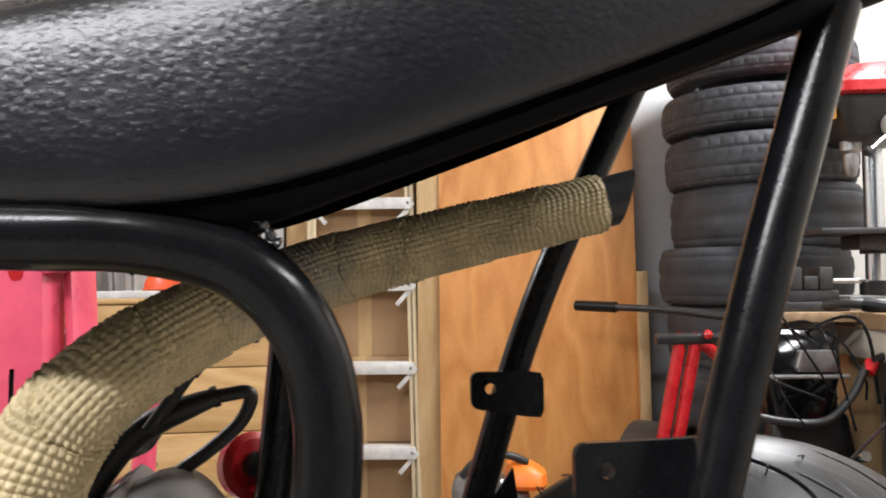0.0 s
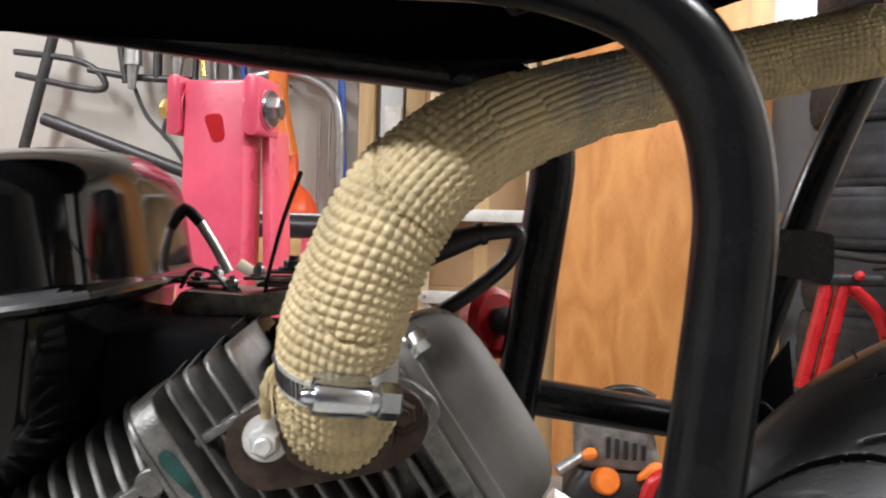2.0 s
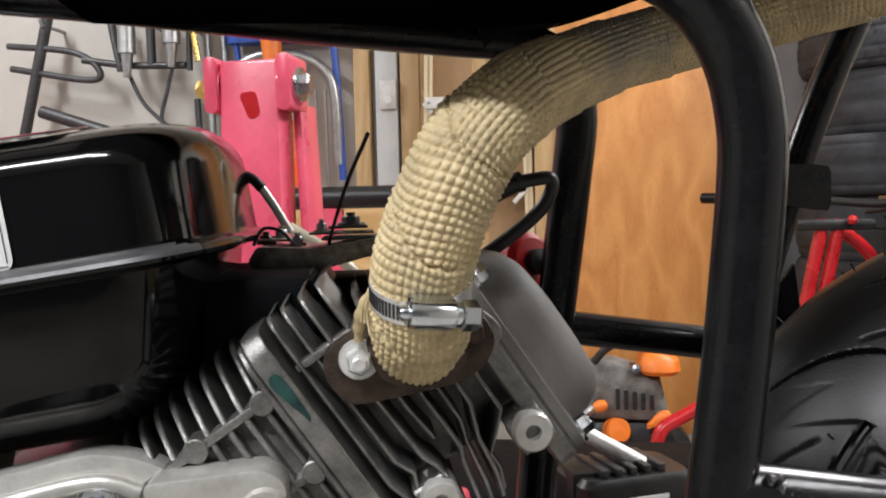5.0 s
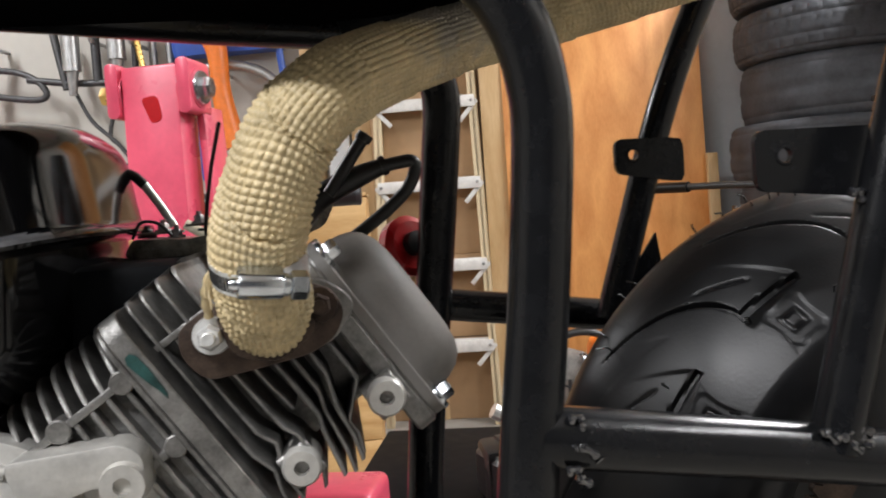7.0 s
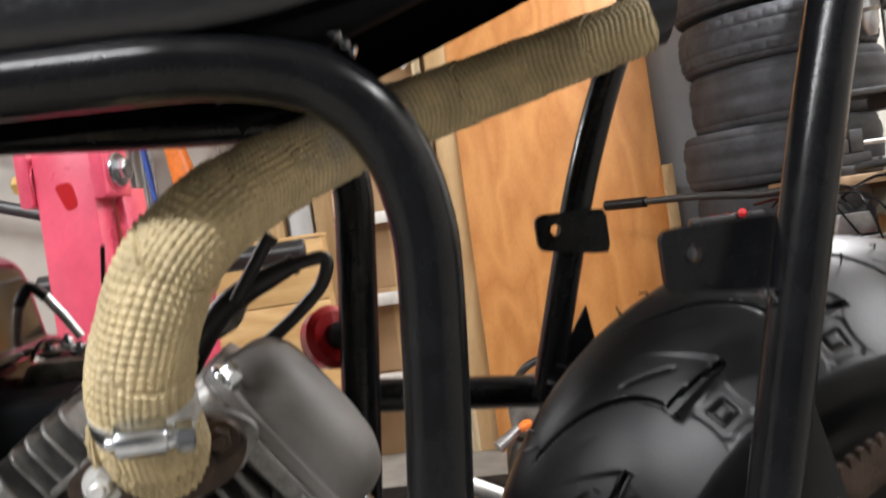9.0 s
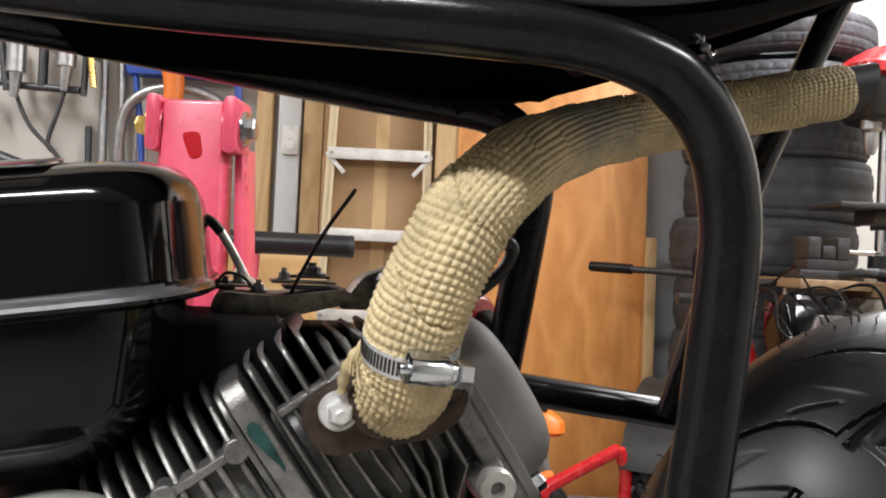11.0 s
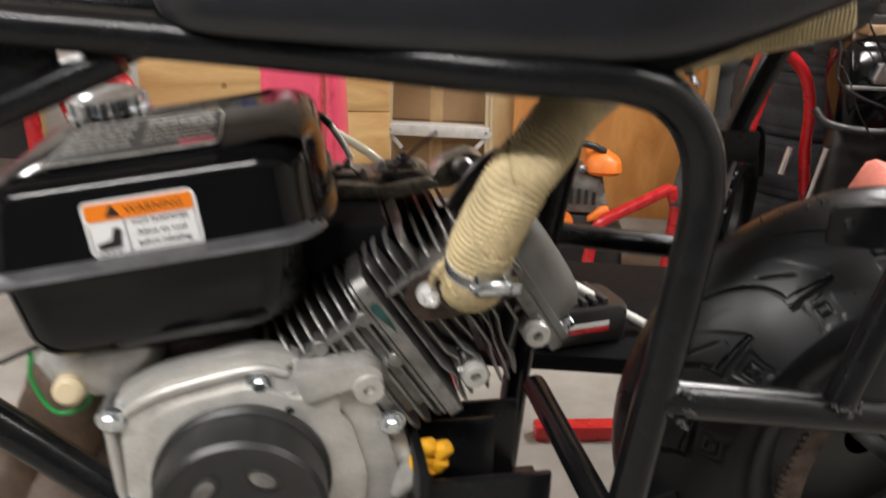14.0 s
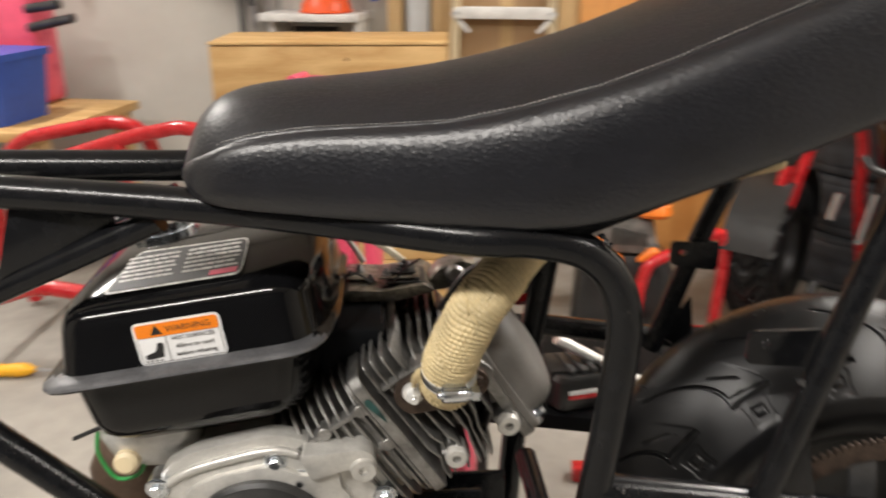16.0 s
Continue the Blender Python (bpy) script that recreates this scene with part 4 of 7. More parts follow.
for i, line_ in enumerate(KINKS):
    s, hi = line_[0][0], (0.048 if i < 4 else 0.030 - 0.004 * (i - 4))
    front = 0.100 + 0.002 * (i % 2)
    if i < 4:
        back = 0.168 if i < 3 else 0.140
        tops = [(s + 0.0065, 0.0515 if i < 3 else 0.0475, back), (s, 0.0468, front + 0.008), (s, 0.0452, front + 0.0035), (s, 0.0415, front + 0.0005), (s, 0.030, front)]
    else:
        tops = [(s + 0.001, hi, front + 0.030), (s, hi - 0.006, front + 0.019), (s, hi - 0.020, front + 0.003), (s, hi - 0.026, front)]
    fin = part("cooling_fin", kinked_fin(tops + [(p, h, front) for p, h in line_[(1 if i >= 4 else 0):]], 0.0027), M_ALU, head, angle=50, m=CYL)
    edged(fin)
part("head_gasket_flange", plate(rounded([(0.089, -0.098), (0.245, -0.098), (0.245, 0.049), (0.097, 0.046), (0.0895, 0.036)], 0.005, 4), -0.1180, -0.1068, 0.0007), M_ALU, head, m=CYL)
part("head_gasket_flange", plate(rounded([(0.091, -0.094), (0.245, -0.094), (0.245, 0.046), (0.099, 0.043), (0.0915, 0.033)], 0.005, 4), -0.1222, -0.1188, 0.0008), M_ALU, head, m=CYL)
part("paint_mark", prism([(-0.1165, 0.020), (-0.1150, 0.0235), (-0.1118, 0.0238), (-0.1098, 0.021), (-0.1092, 0.012), (-0.1096, 0.002), (-0.1100, -0.004), (-0.1116, -0.0065), (-0.1122, -0.001), (-0.1136, 0.004), (-0.1150, 0.011)], 0.0884, 0.0888), M_GREEN, head, "smeared green paint mark", m=CYL)
for h, s0, s1 in ((0.0145, -0.205, -0.121), (-0.0293, -0.165, -0.121)):
    part("fin_rib", join(rbox(s0, s1, 0.0945, 0.112, h - 0.0024, h + 0.0024, 0.0010), *[disc([(0, 0.0012), (0.0056, 0.0012), (0.0064, 0.0004), (0.0066, -0.014)], 24, (s, 0.0942, h), (0, -1, 0)) for s in (-0.126, -0.166)]), M_ALU, head, m=CYL)
part("fin_web", prism([(-0.205, 0.0125), (-0.124, 0.0125), (-0.124, -0.080), (-0.205, -0.080)], 0.1035, 0.112, 0.001), M_ALU, head, m=CYL)
part("fin_rib", rbox(-0.104, -0.070, 0.1010, 0.112, 0.0150, 0.0192, 0.0010), M_ALU, head, m=CYL)
for s, h in ((-0.025, -0.0805), (-0.084, -0.081)):
    part("bolt_boss", disc([(0.0042, -0.012), (0.0042, 0.002), (0.0095, 0.002), (0.0108, 0.0), (0.0112, -0.022)], 28, (s, 0.096, h), (0, -1, 0)), M_ALU_BRIGHT, head, m=CYL)
    part("boss_web", plate(rounded([(0.10, h - 0.011), (0.13, h - 0.011), (0.13, h + 0.011), (0.10, h + 0.011)], 0.004), s - 0.010, s + 0.010, 0.001), M_ALU, head, m=CYL)
part("exhaust_port", join(prism(rounded([(-0.090, 0.012), (-0.060, 0.022), (-0.012, -0.006), (-0.004, -0.030), (-0.030, -0.040), (-0.085, -0.012)], 0.010), 0.100, 0.125, 0.002)), M_ALU, head, m=CYL)
flange = part("exhaust_flange", prism(rounded([(-0.087, 0.018), (-0.062, 0.018), (-0.020, -0.001), (-0.0110, -0.016), (-0.0125, -0.028), (-0.024, -0.036), (-0.040, -0.0355), (-0.070, -0.0225), (-0.092, -0.012), (-0.094, 0.006)], 0.008), 0.090, 0.099, 0.0012), M_BROWNED, bike, "heat-browned steel exhaust flange", m=CYL)
part("flange_bolt", join(bolt((-0.074, 0.0895, 0.005), (0, -1, 0), 0.0066, 0.0125), disc([(0.0098, 0), (0.0098, 0.0028), (0.0088, 0.0036), (0.004, 0.0036)], 28, (-0.074, 0.0895, 0.005), (0, -1, 0)), disc([(0.0036, 0.0115), (0.0036, 0.0165), (0.0030, 0.0170), (0, 0.0170)], 16, (-0.074, 0.0895, 0.005), (0, -1, 0))), M_BRIGHT, flange, "bright zinc nut on a stud", m=CYL)
part("flange_bolt", join(bolt((-0.021, 0.0895, -0.017), (0, -1, 0), 0.0064, 0.0085), disc([(0.0032, 0.008), (0.0032, 0.011), (0, 0.0112)], 16, (-0.021, 0.0895, -0.017), (0, -1, 0))), M_BROWNED, flange, "heat-browned nut", m=CYL)
part("flange_step", prism(rounded([(-0.066, 0.014), (-0.030, 0.002), (-0.026, -0.026), (-0.055, -0.028), (-0.072, -0.010)], 0.008), 0.083, 0.0895, 0.0015), M_BROWNED, flange, m=CYL)
part("cover_flange", join(plate(rounded([(0.107, -0.114), (0.24, -0.114), (0.24, 0.010), (0.107, 0.010)], 0.016, 5), -0.0235, -0.0118, 0.0012), plate(rounded([(0.1085, -0.1125), (0.24, -0.1125), (0.24, 0.0085), (0.1085, 0.0085)], 0.016, 5), -0.0117, -0.0109, 0)), M_ALU, head, m=CYL)
vc = part("valve_cover", moved(join(loft([(-0.0108, 0.1075, 0.2425, -0.1135, 0.0095), (-0.0104, 0.107, 0.243, -0.114, 0.010), (-0.0048, 0.107, 0.243, -0.114, 0.010), (-0.0042, 0.1078, 0.2422, -0.1132, 0.0092)], 0.018, 6),
                                    loft([(-0.0050, 0.1100, 0.239, -0.1115, 0.0070), (-0.0015, 0.1115, 0.2375, -0.1090, 0.0045), (0.0090, 0.1125, 0.2365, -0.1075, 0.0030), (0.0165, 0.1155, 0.2335, -0.1045, 0.0), (0.0220, 0.1205, 0.2285, -0.0995, -0.005), (0.0255, 0.1275, 0.2215, -0.0925, -0.012), (0.0270, 0.1370, 0.2120, -0.0830, -0.0215)], 0.036, 8)),
                               Matrix(((0, 0, 1, 0), (1, 0, 0, 0), (0, 1, 0, 0), (0, 0, 0, 1)))), M_COVER, bike, "plain grey pressed valve cover", 28, CYL)
for v, h in ((0.1120, 0.0015), (0.1300, -0.1065)):
    part("cover_bolt", bolt((-0.0045, v, h), (1, 0, 0), 0.0058, 0.010), M_ZINC, vc, m=CYL)


# ---- exhaust ----
PIPE = [(-0.100, 0.100, 0.417), (-0.0995, 0.083, 0.4225), (-0.0985, 0.067, 0.4365), (-0.0972, 0.055, 0.4629), (-0.082, 0.048, 0.5015), (-0.060, 0.058, 0.5275), (-0.0243, 0.100, 0.5490), (0.0307, 0.138, 0.5705), (0.1109, 0.153, 0.5912), (0.2055, 0.139, 0.6135)]


def wrap_radius(t):
    return 0.0228 - 0.0062 * t ** 0.8


def wrapped(path, around=38, cell=0.0035, sub=7):
    """A tube in coarse woven tape: each yarn crossing is a small bead, and the tape overlaps itself in a long spiral."""
    fine = spline(path, 40)
    pts = [Vector(p) for p in fine]
    dist = [0.0]
    for a, b in zip(pts, pts[1:]):
        dist.append(dist[-1] + (b - a).length)
    total = dist[-1]
    rows = int(total / cell) * sub
    xs = np.linspace(0, total, rows + 1)
    line = [Vector((float(np.interp(x, dist, [p[i] for p in pts])) for i in range(3))) for x in xs]
    n = around * sub
    verts, faces = [], []
    for i, (p, t, a, b) in enumerate(frames_along(line)):
        f = i / rows
        base = wrap_radius(f)
        if f < 0.07:
            base *= 0.86 + 0.14 * min(1, abs(f - 0.035) / 0.02 if f > 0.035 else 0.6)
        end = 0.90 + 0.10 * min(1, (1 - f) * 80) ** 0.5 if f > 0.98 else 1
        for j in range(n):
            w = 2 * math.pi * j / n
            cw, sw = math.cos(w), math.sin(w)
            turn = xs[i] / 0.043 + 0.33 * math.sin(w + 0.6) + 0.05 * noise.noise(Vector((cw * 3, sw * 3, xs[i] * 40)))
            lapn = math.floor(turn)
            wav = noise.noise(Vector((cw * 0.9, sw * 0.9, xs[i] * 14 + lapn * 3.1)))
            ca, cb = w * around / (2 * math.pi) + 0.45 * lapn + 0.8 * wav, xs[i] / cell + 0.37 * lapn + (0.5 + 0.9 * f) * wav
            fa, fb = 2 * (ca % 1.0) - 1, 2 * (cb % 1.0) - 1
            over = (math.floor(ca) + math.floor(cb)) % 2
            dome = (1 - abs(fa) ** (2.2 if over else 2.6)) * (1 - abs(fb) ** (2.0 if over else 1.8))
            weave = 0.0018 * dome ** 0.85 * (1.0 if over else 0.86) * (1 - 0.25 * f)
            d = turn - lapn
            lap = 0.0010 * d - (0.0013 if d > 0.985 or d < 0.012 else 0.0)
            lump = 0.0009 * noise.noise(Vector((cw * 1.3, sw * 1.3, xs[i] * 24)))
            r = (base + weave + lap + lump) * end
            verts.append(tuple(p + (a * cw + b * sw) * r))
    for i in range(rows):
        for j in range(n):
            k = (j + 1) % n
            faces.append((i * n + j, i * n + k, (i + 1) * n + k, (i + 1) * n + j))
    return verts, faces


exhaust = part("exhaust_pipe", tube(spline(PIPE), 0.0135, 20, False), M_DARKSTEEL, bike)
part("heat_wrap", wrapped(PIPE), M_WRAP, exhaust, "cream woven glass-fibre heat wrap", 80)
tp, tt, ta, tb = frames_along(spline(PIPE))[-1]
tverts, tfaces = [], []
for ring_i, (shift, rad) in enumerate(((-0.012, 0.0150), (1.0, 0.0156), (1.0, 0.0142), (-0.012, 0.0136))):
    for j in range(28):
        w = 2 * math.pi * j / 28
        d = ta * math.cos(w) + tb * math.sin(w)
        ln = 0.006 + 0.017 * (0.5 + 0.5 * d.z) if shift == 1.0 else shift
        tverts.append(tuple(tp + d * rad + tt * ln))
for i in range(3):
    for j in range(28):
        k = (j + 1) % 28
        tfaces.append((i * 28 + j, i * 28 + k, (i + 1) * 28 + k, (i + 1) * 28 + j))
part("pipe_tip", (tverts, tfaces), M_DARKSTEEL, exhaust, "dark angle-cut steel pipe end")
# hose clamp round the wrap
cp, ct_, ca_, cb_ = frames_along(spline(PIPE, 20))[50]
CLAMP = Matrix.Translation(cp) @ Matrix((Vector((1, 0, 0)) - ct_ * ct_.x, -(ct_.cross(Vector((1, 0, 0)) - ct_ * ct_.x)) * -1, ct_)).transposed().to_4x4()
cr = 0.0228
band = part("clamp_band", lathe([(cr, -0.0058), (cr + 0.0009, -0.006), (cr + 0.0009, 0.006), (cr, 0.0058)], 72), M_BRIGHT, exhaust, "zinc-plated worm-drive hose clamp", 40, CLAMP)
slots = []
for i in range(28):
    a = radians(120 + i * 5.0)
    slots.append(moved(rbox(-0.0006, 0.0006, cr + 0.0006, cr + 0.0013, -0.0038, 0.0038, 0), Matrix.Rotation(a - math.pi / 2, 4, "Z")))
tagged(part("band_slotting", join(*slots), M_DARKSTEEL, band, m=CLAMP), kind="stuff")
BX = Matrix.Translation((-0.002, -0.001, 0.003)) @ CLAMP @ Matrix.Rotation(radians(-90 + 8), 4, "Z") @ Matrix.Translation((cr + 0.0056, 0, 0)) @ Matrix.Rotation(radians(-11), 4, "X") @ Matrix.Scale(1.12, 4)
housing = part("screw_housing", join(moved(lathe([(0.0030, -0.0095), (0.0058, -0.0090), (0.0062, -0.0075), (0.0062, 0.0075), (0.0058, 0.0090), (0.0030, 0.0095)], 28), Matrix.Rotation(radians(-90), 4, "X")),
                                     rbox(-0.0060, 0.0002, -0.0095, 0.0095, -0.0064, 0.0064, 0.0014)), M_ZINC, band, m=BX)
part("clamp_screw", join(moved(lathe([(0.0046, 0.0090), (0.0050, 0.0095), (0.0050, 0.0112), (0.0042, 0.0115), (0.0042, 0.0122)], 24), Matrix.Rotation(radians(-90), 4, "X")),
                         moved(lathe([(0.0052, 0.0122), (0.0062, 0.0130), (0.0062, 0.0186), (0.0052, 0.0196), (0.0014, 0.0196), (0.0012, 0.0180), (0, 0.0180)], 6), Matrix.Rotation(radians(-90), 4, "X")),
                         moved(lathe([(0.0, -0.0128), (0.0022, -0.0126), (0.0030, -0.0110), (0.0030, -0.0092)], 14), Matrix.Rotation(radians(-90), 4, "X"))), M_ZINC, band, m=BX)
fray = []
rng = random.Random(9)
for i in range(11):
    a0 = Vector((-0.1205 + rng.uniform(-0.001, 0.003), 0.064 + rng.uniform(-0.003, 0.004), 0.447 + rng.uniform(-0.003, 0.003)))
    b0 = a0 + Vector((rng.uniform(-0.006, 0.001), rng.uniform(-0.002, 0.006), rng.uniform(-0.018, -0.008)))
    mid = (a0 + b0) / 2 + Vector((rng.uniform(-0.004, 0.0), rng.uniform(-0.003, 0.003), 0.001))
    fray.append(tube(spline([a0, mid, b0], 4), 0.0004, 5))
tail = [(-0.1215, 0.068, 0.4465), (-0.1270, 0.073, 0.4400), (-0.1305, 0.080, 0.4310), (-0.1310, 0.085, 0.4215)]
part("wrap_tail", tube(spline([(u + 0.003, v - 0.003, z) for u, v, z in tail], 6), lambda t: 0.0044 - 0.0022 * t + 0.0004 * math.sin(26 * t), 12), M_WRAP, exhaust, "loose frayed end of the wrap")
tagged(part("frayed_yarn", join(*fray), M_WRAP, exhaust), kind="stuff")

# plug lead, linkage and small engine parts behind the pipe
part("plug_boot", tube(spline([(-0.095, 0.185, 0.445), (-0.075, 0.188, 0.474), (-0.058, 0.19, 0.486), (-0.040, 0.19, 0.4935), (-0.024, 0.19, 0.4990)]), lambda t: 0.0062 + 0.0024 * math.sin(min(1, t * 1.05) * 3.0) - 0.001 * t, 16), M_PLASTIC, bike, "black rubber spark plug cap")
part("boot_collar", tube([(-0.027, 0.19, 0.498), (-0.0235, 0.19, 0.4992)], 0.0066, 16), M_PLASTIC, bike)
part("plug_lead", tube(fillet([(-0.026, 0.19, 0.4985), (-0.002, 0.19, 0.502), (-0.008, 0.191, 0.484), (-0.026, 0.192, 0.468), (-0.055, 0.195, 0.448)], 0.012), 0.0044, 14), M_PLASTIC, bike)
part("control_lever", join(tube([(-0.062, 0.178, 0.482), (-0.038, 0.178, 0.516)], 0.0042, 12), disc([(0, 0.003), (0.0055, 0.002), (0.0055, -0.003), (0, -0.003)], 14, (-0.037, 0.178, 0.517), (0.6, 0, 0.8))), M_PLASTIC, bike)

knob = part("stop_switch", disc([(0.012, -0.01), (0.022, 0.0), (0.023, 0.010), (0.018, 0.014), (0, 0.014)], 28, (-0.010, 0.262, 0.440), (0.5, -0.8, 0.2)), M_RED2, bike, "round red plastic switch cap")
part("switch_button", disc([(0.009, 0), (0.009, 0.008), (0, 0.009)], 20, (-0.004, 0.251, 0.443), (0.5, -0.8, 0.2)), M_PLASTIC, knob)
link = part("control_plate", prism(rounded([(-0.196, 0.452), (-0.19, 0.462), (-0.155, 0.460), (-0.112, 0.466), (-0.100, 0.459), (-0.150, 0.4465), (-0.184, 0.440)], 0.003), 0.204, 0.278, 0.001), M_TARNISH, bike, "tarnished metal throttle control plate")
for k, (u0, u1, v0, v1, z) in enumerate([(-0.150, -0.110, 0.212, 0.252, 0.4645), (-0.158, -0.116, 0.216, 0.246, 0.4680), (-0.146, -0.120, 0.222, 0.244, 0.4715), (-0.192, -0.165, 0.225, 0.255, 0.4640)]):
    part("control_lever", rbox(u0, u1, v0, v1, z, z + 0.0018, 0.0007), M_TARNISH if k in (1, 3) else M_DARKSTEEL, link)
for u, v, z, r in [(-0.131, 0.233, 0.4735, 0.0060), (-0.187, 0.236, 0.462, 0.0042), (-0.166, 0.228, 0.461, 0.0036), (-0.150, 0.224, 0.4695, 0.0034), (-0.178, 0.246, 0.4655, 0.0040)]:
    part("control_bolt", join(bolt((u, v, z), (0, 0, 1), r, 0.006), tube([(u, v, z + 0.004), (u, v, z + 0.0085)], r * 0.5, 10)), M_DARKSTEEL if r > 0.004 else M_STEEL, link)
part("link_bracket", prism(rounded([(-0.114, 0.452), (-0.098, 0.474), (-0.072, 0.484), (-0.058, 0.478), (-0.066, 0.462), (-0.092, 0.452)], 0.005), 0.222, 0.252, 0.001), M_TARNISH, link)
part("link_boss", disc([(0, 0.010), (0.007, 0.009), (0.010, 0.005), (0.010, -0.004)], 18, (-0.080, 0.221, 0.470), (0, -1, 0.2)), M_STEEL, link)
part("throttle_wire", tube(fillet([(-0.194, 0.222, 0.462), (-0.188, 0.222, 0.474), (-0.176, 0.222, 0.472), (-0.168, 0.224, 0.462)], 0.005), 0.0011, 8), M_DARKSTEEL, link)
part("choke_wire", tube(spline([(-0.146, 0.222, 0.459), (-0.143, 0.205, 0.470), (-0.132, 0.165, 0.500), (-0.120, 0.125, 0.5245)]), 0.0012, 8), M_PLASTIC, bike)
part("intake_block", join(rbox(-0.16, -0.10, 0.21, 0.28, 0.40, 0.440, 0.006), rbox(-0.215, -0.15, 0.14, 0.26, 0.38, 0.449, 0.008)), M_BAR, bike)
for k in range(6):
    part("shroud_tooth", rbox(-0.148 + 0.011 * k, -0.140 + 0.011 * k, 0.196, 0.209, 0.42, 0.4405 + 0.0015 * (k % 2), 0.002), M_BAR, bike)
part("fan_shroud", rbox(-0.33, -0.20, 0.24, 0.30, 0.25, 0.42, 0.02, 3), M_PLASTIC, bike)
part("fuel_hose", tube(spline([(-0.182, 0.36, 0.470), (-0.165, 0.36, 0.459), (-0.145, 0.36, 0.445), (-0.126, 0.36, 0.426), (-0.117, 0.352, 0.405), (-0.118, 0.32, 0.375), (-0.13, 0.27, 0.365)]), 0.0046, 12), M_GLASS, bike, "yellowed clear fuel hose")
part("engine_mount", rbox(-0.36, 0.0, 0.04, 0.20, 0.160, 0.166, 0.001), M_FRAME, bike)
part("mount_foot", rbox(-0.34, -0.03, 0.03, 0.22, 0.095, 0.105, 0.001), M_FRAME, bike)
part("mount_web", rbox(-0.14, -0.1325, 0.04, 0.20, 0.1665, 0.285, 0.001), M_FRAME, bike)
for v in (0.06, 0.17):
    part("mount_gusset", rbox(-0.132, -0.03, v, v + 0.006, 0.1055, 0.262, 0.001), M_FRAME, bike)
part("mount_gusset", rbox(-0.132, -0.06, 0.13, 0.136, 0.1665, 0.27, 0.001), M_FRAME, bike)

# ---- lift under the bike ----
lift = thing("lift_table", "small black steel lift that carries the bike", "lift table", pose(-0.044, 0.261, FLOOR, 0, 0, 14.4))
DECK = 0.0935 - FLOOR
part("deck", rbox(-0.33, 0.02, 0.0, 0.215, DECK - 0.03, DECK, 0.004), M_DARKSTEEL, lift)
for s in (-1, 1):
    part("scissor_arm", rbox(-0.31, 0.0, 0.107 + s * 0.07, 0.107 + s * 0.09, DECK - 0.075, DECK - 0.0305, 0.003), M_DARKSTEEL, lift)
    part("scissor_leg", tube([(-0.36, 0.107 + s * 0.10, 0.06), (-0.02, 0.107 + s * 0.10, DECK - 0.05)], 0.015, 12), M_DARKSTEEL, lift)
for v in (-0.05, 0.225):
    part("base_rail", rbox(-0.42, 0.12, v, v + 0.04, 0, 0.05, 0.004), M_DARKSTEEL, lift)
part("base_cross", rbox(-0.42, -0.37, -0.009, 0.224, 0, 0.05, 0.004), M_DARKSTEEL, lift)
part("ram", tube([(-0.15, 0.107, 0.0), (-0.15, 0.107, DECK - 0.031)], 0.028, 20), M_STEEL, lift)

# ---- the red upright jack post just behind the bike ----
jack = thing("jack_post", "upright glossy red jack post with bolted ears", "jack", pose(-0.384, 0.70, FLOOR, 0, 0, -3))
JT = 0.628 - FLOOR
part("post", prism([(-0.030, JT), (0.030, JT), (0.030, JT - 0.30), (0.032, 0.0), (-0.036, 0.0), (-0.034, JT - 0.30)], -0.022, 0.018, 0.004), M_RED, jack)
part("sticker_patch", prism(rounded([(-0.010, JT - 0.032), (0.008, JT - 0.030), (0.012, JT - 0.054), (0.0, JT - 0.058)], 0.006), -0.0226, -0.0220), M_RED2, jack)
for s in (-1, 1):
    x0, x1 = sorted((s * 0.031, s * 0.044))
    part("ear", join(prism(rounded([(x0, JT + 0.004), (x1, JT + 0.004), (x1, JT - 0.05), (x0, JT - 0.05)], 0.006), -0.026, 0.02, 0.002), disc([(0, 0.008), (0.020, 0.008), (0.022, 0.004), (0.022, -0.008)], 24, (s * 0.037, -0.003, JT - 0.024), (s, 0, 0))), M_RED, jack)
    part("side_plate", prism([(s * 0.034, JT - 0.04), (s * 0.042, JT - 0.04), (s * 0.062, JT - 0.5), (s * 0.062, 0.02), (s * 0.052, 0.02), (s * 0.050, JT - 0.5)], 0.004, 0.050, 0.0015), M_RED, jack)
part("lower_arm", rbox(0.035, 0.20, -0.05, 0.03, 0.0, 0.205 - FLOOR, 0.01, 3), M_RED, jack)
part("brass_nut", bolt((-0.045, -0.003, JT - 0.024), (-1, 0, 0), 0.010, 0.016), M_BRASS, jack, "worn brass nut")
part("steel_nut", bolt((0.045, -0.003, JT - 0.024), (1, 0, 0), 0.011, 0.012), M_ZINC, jack)
handle = thing("lifting_bar", "black rubber-sleeved steel bar on a red stand", "bar", pose(0, 0, 0))
part("sleeve", tube([(-0.64, 1.04, 0.497), (-0.275, 1.10, 0.497)], 0.0165, 20), M_PLASTIC, handle)
part("end_cap", disc([(0.0168, -0.004), (0.0168, 0.002), (0.014, 0.004), (0, 0.004)], 20, (-0.275, 1.10, 0.497), (1, 0.16, 0)), M_DARKSTEEL, handle)
part("stand_arm", tube([(-0.42, 1.08, 0.48), (-0.44, 1.00, FLOOR + 0.02)], 0.016, 14), M_RED, handle)

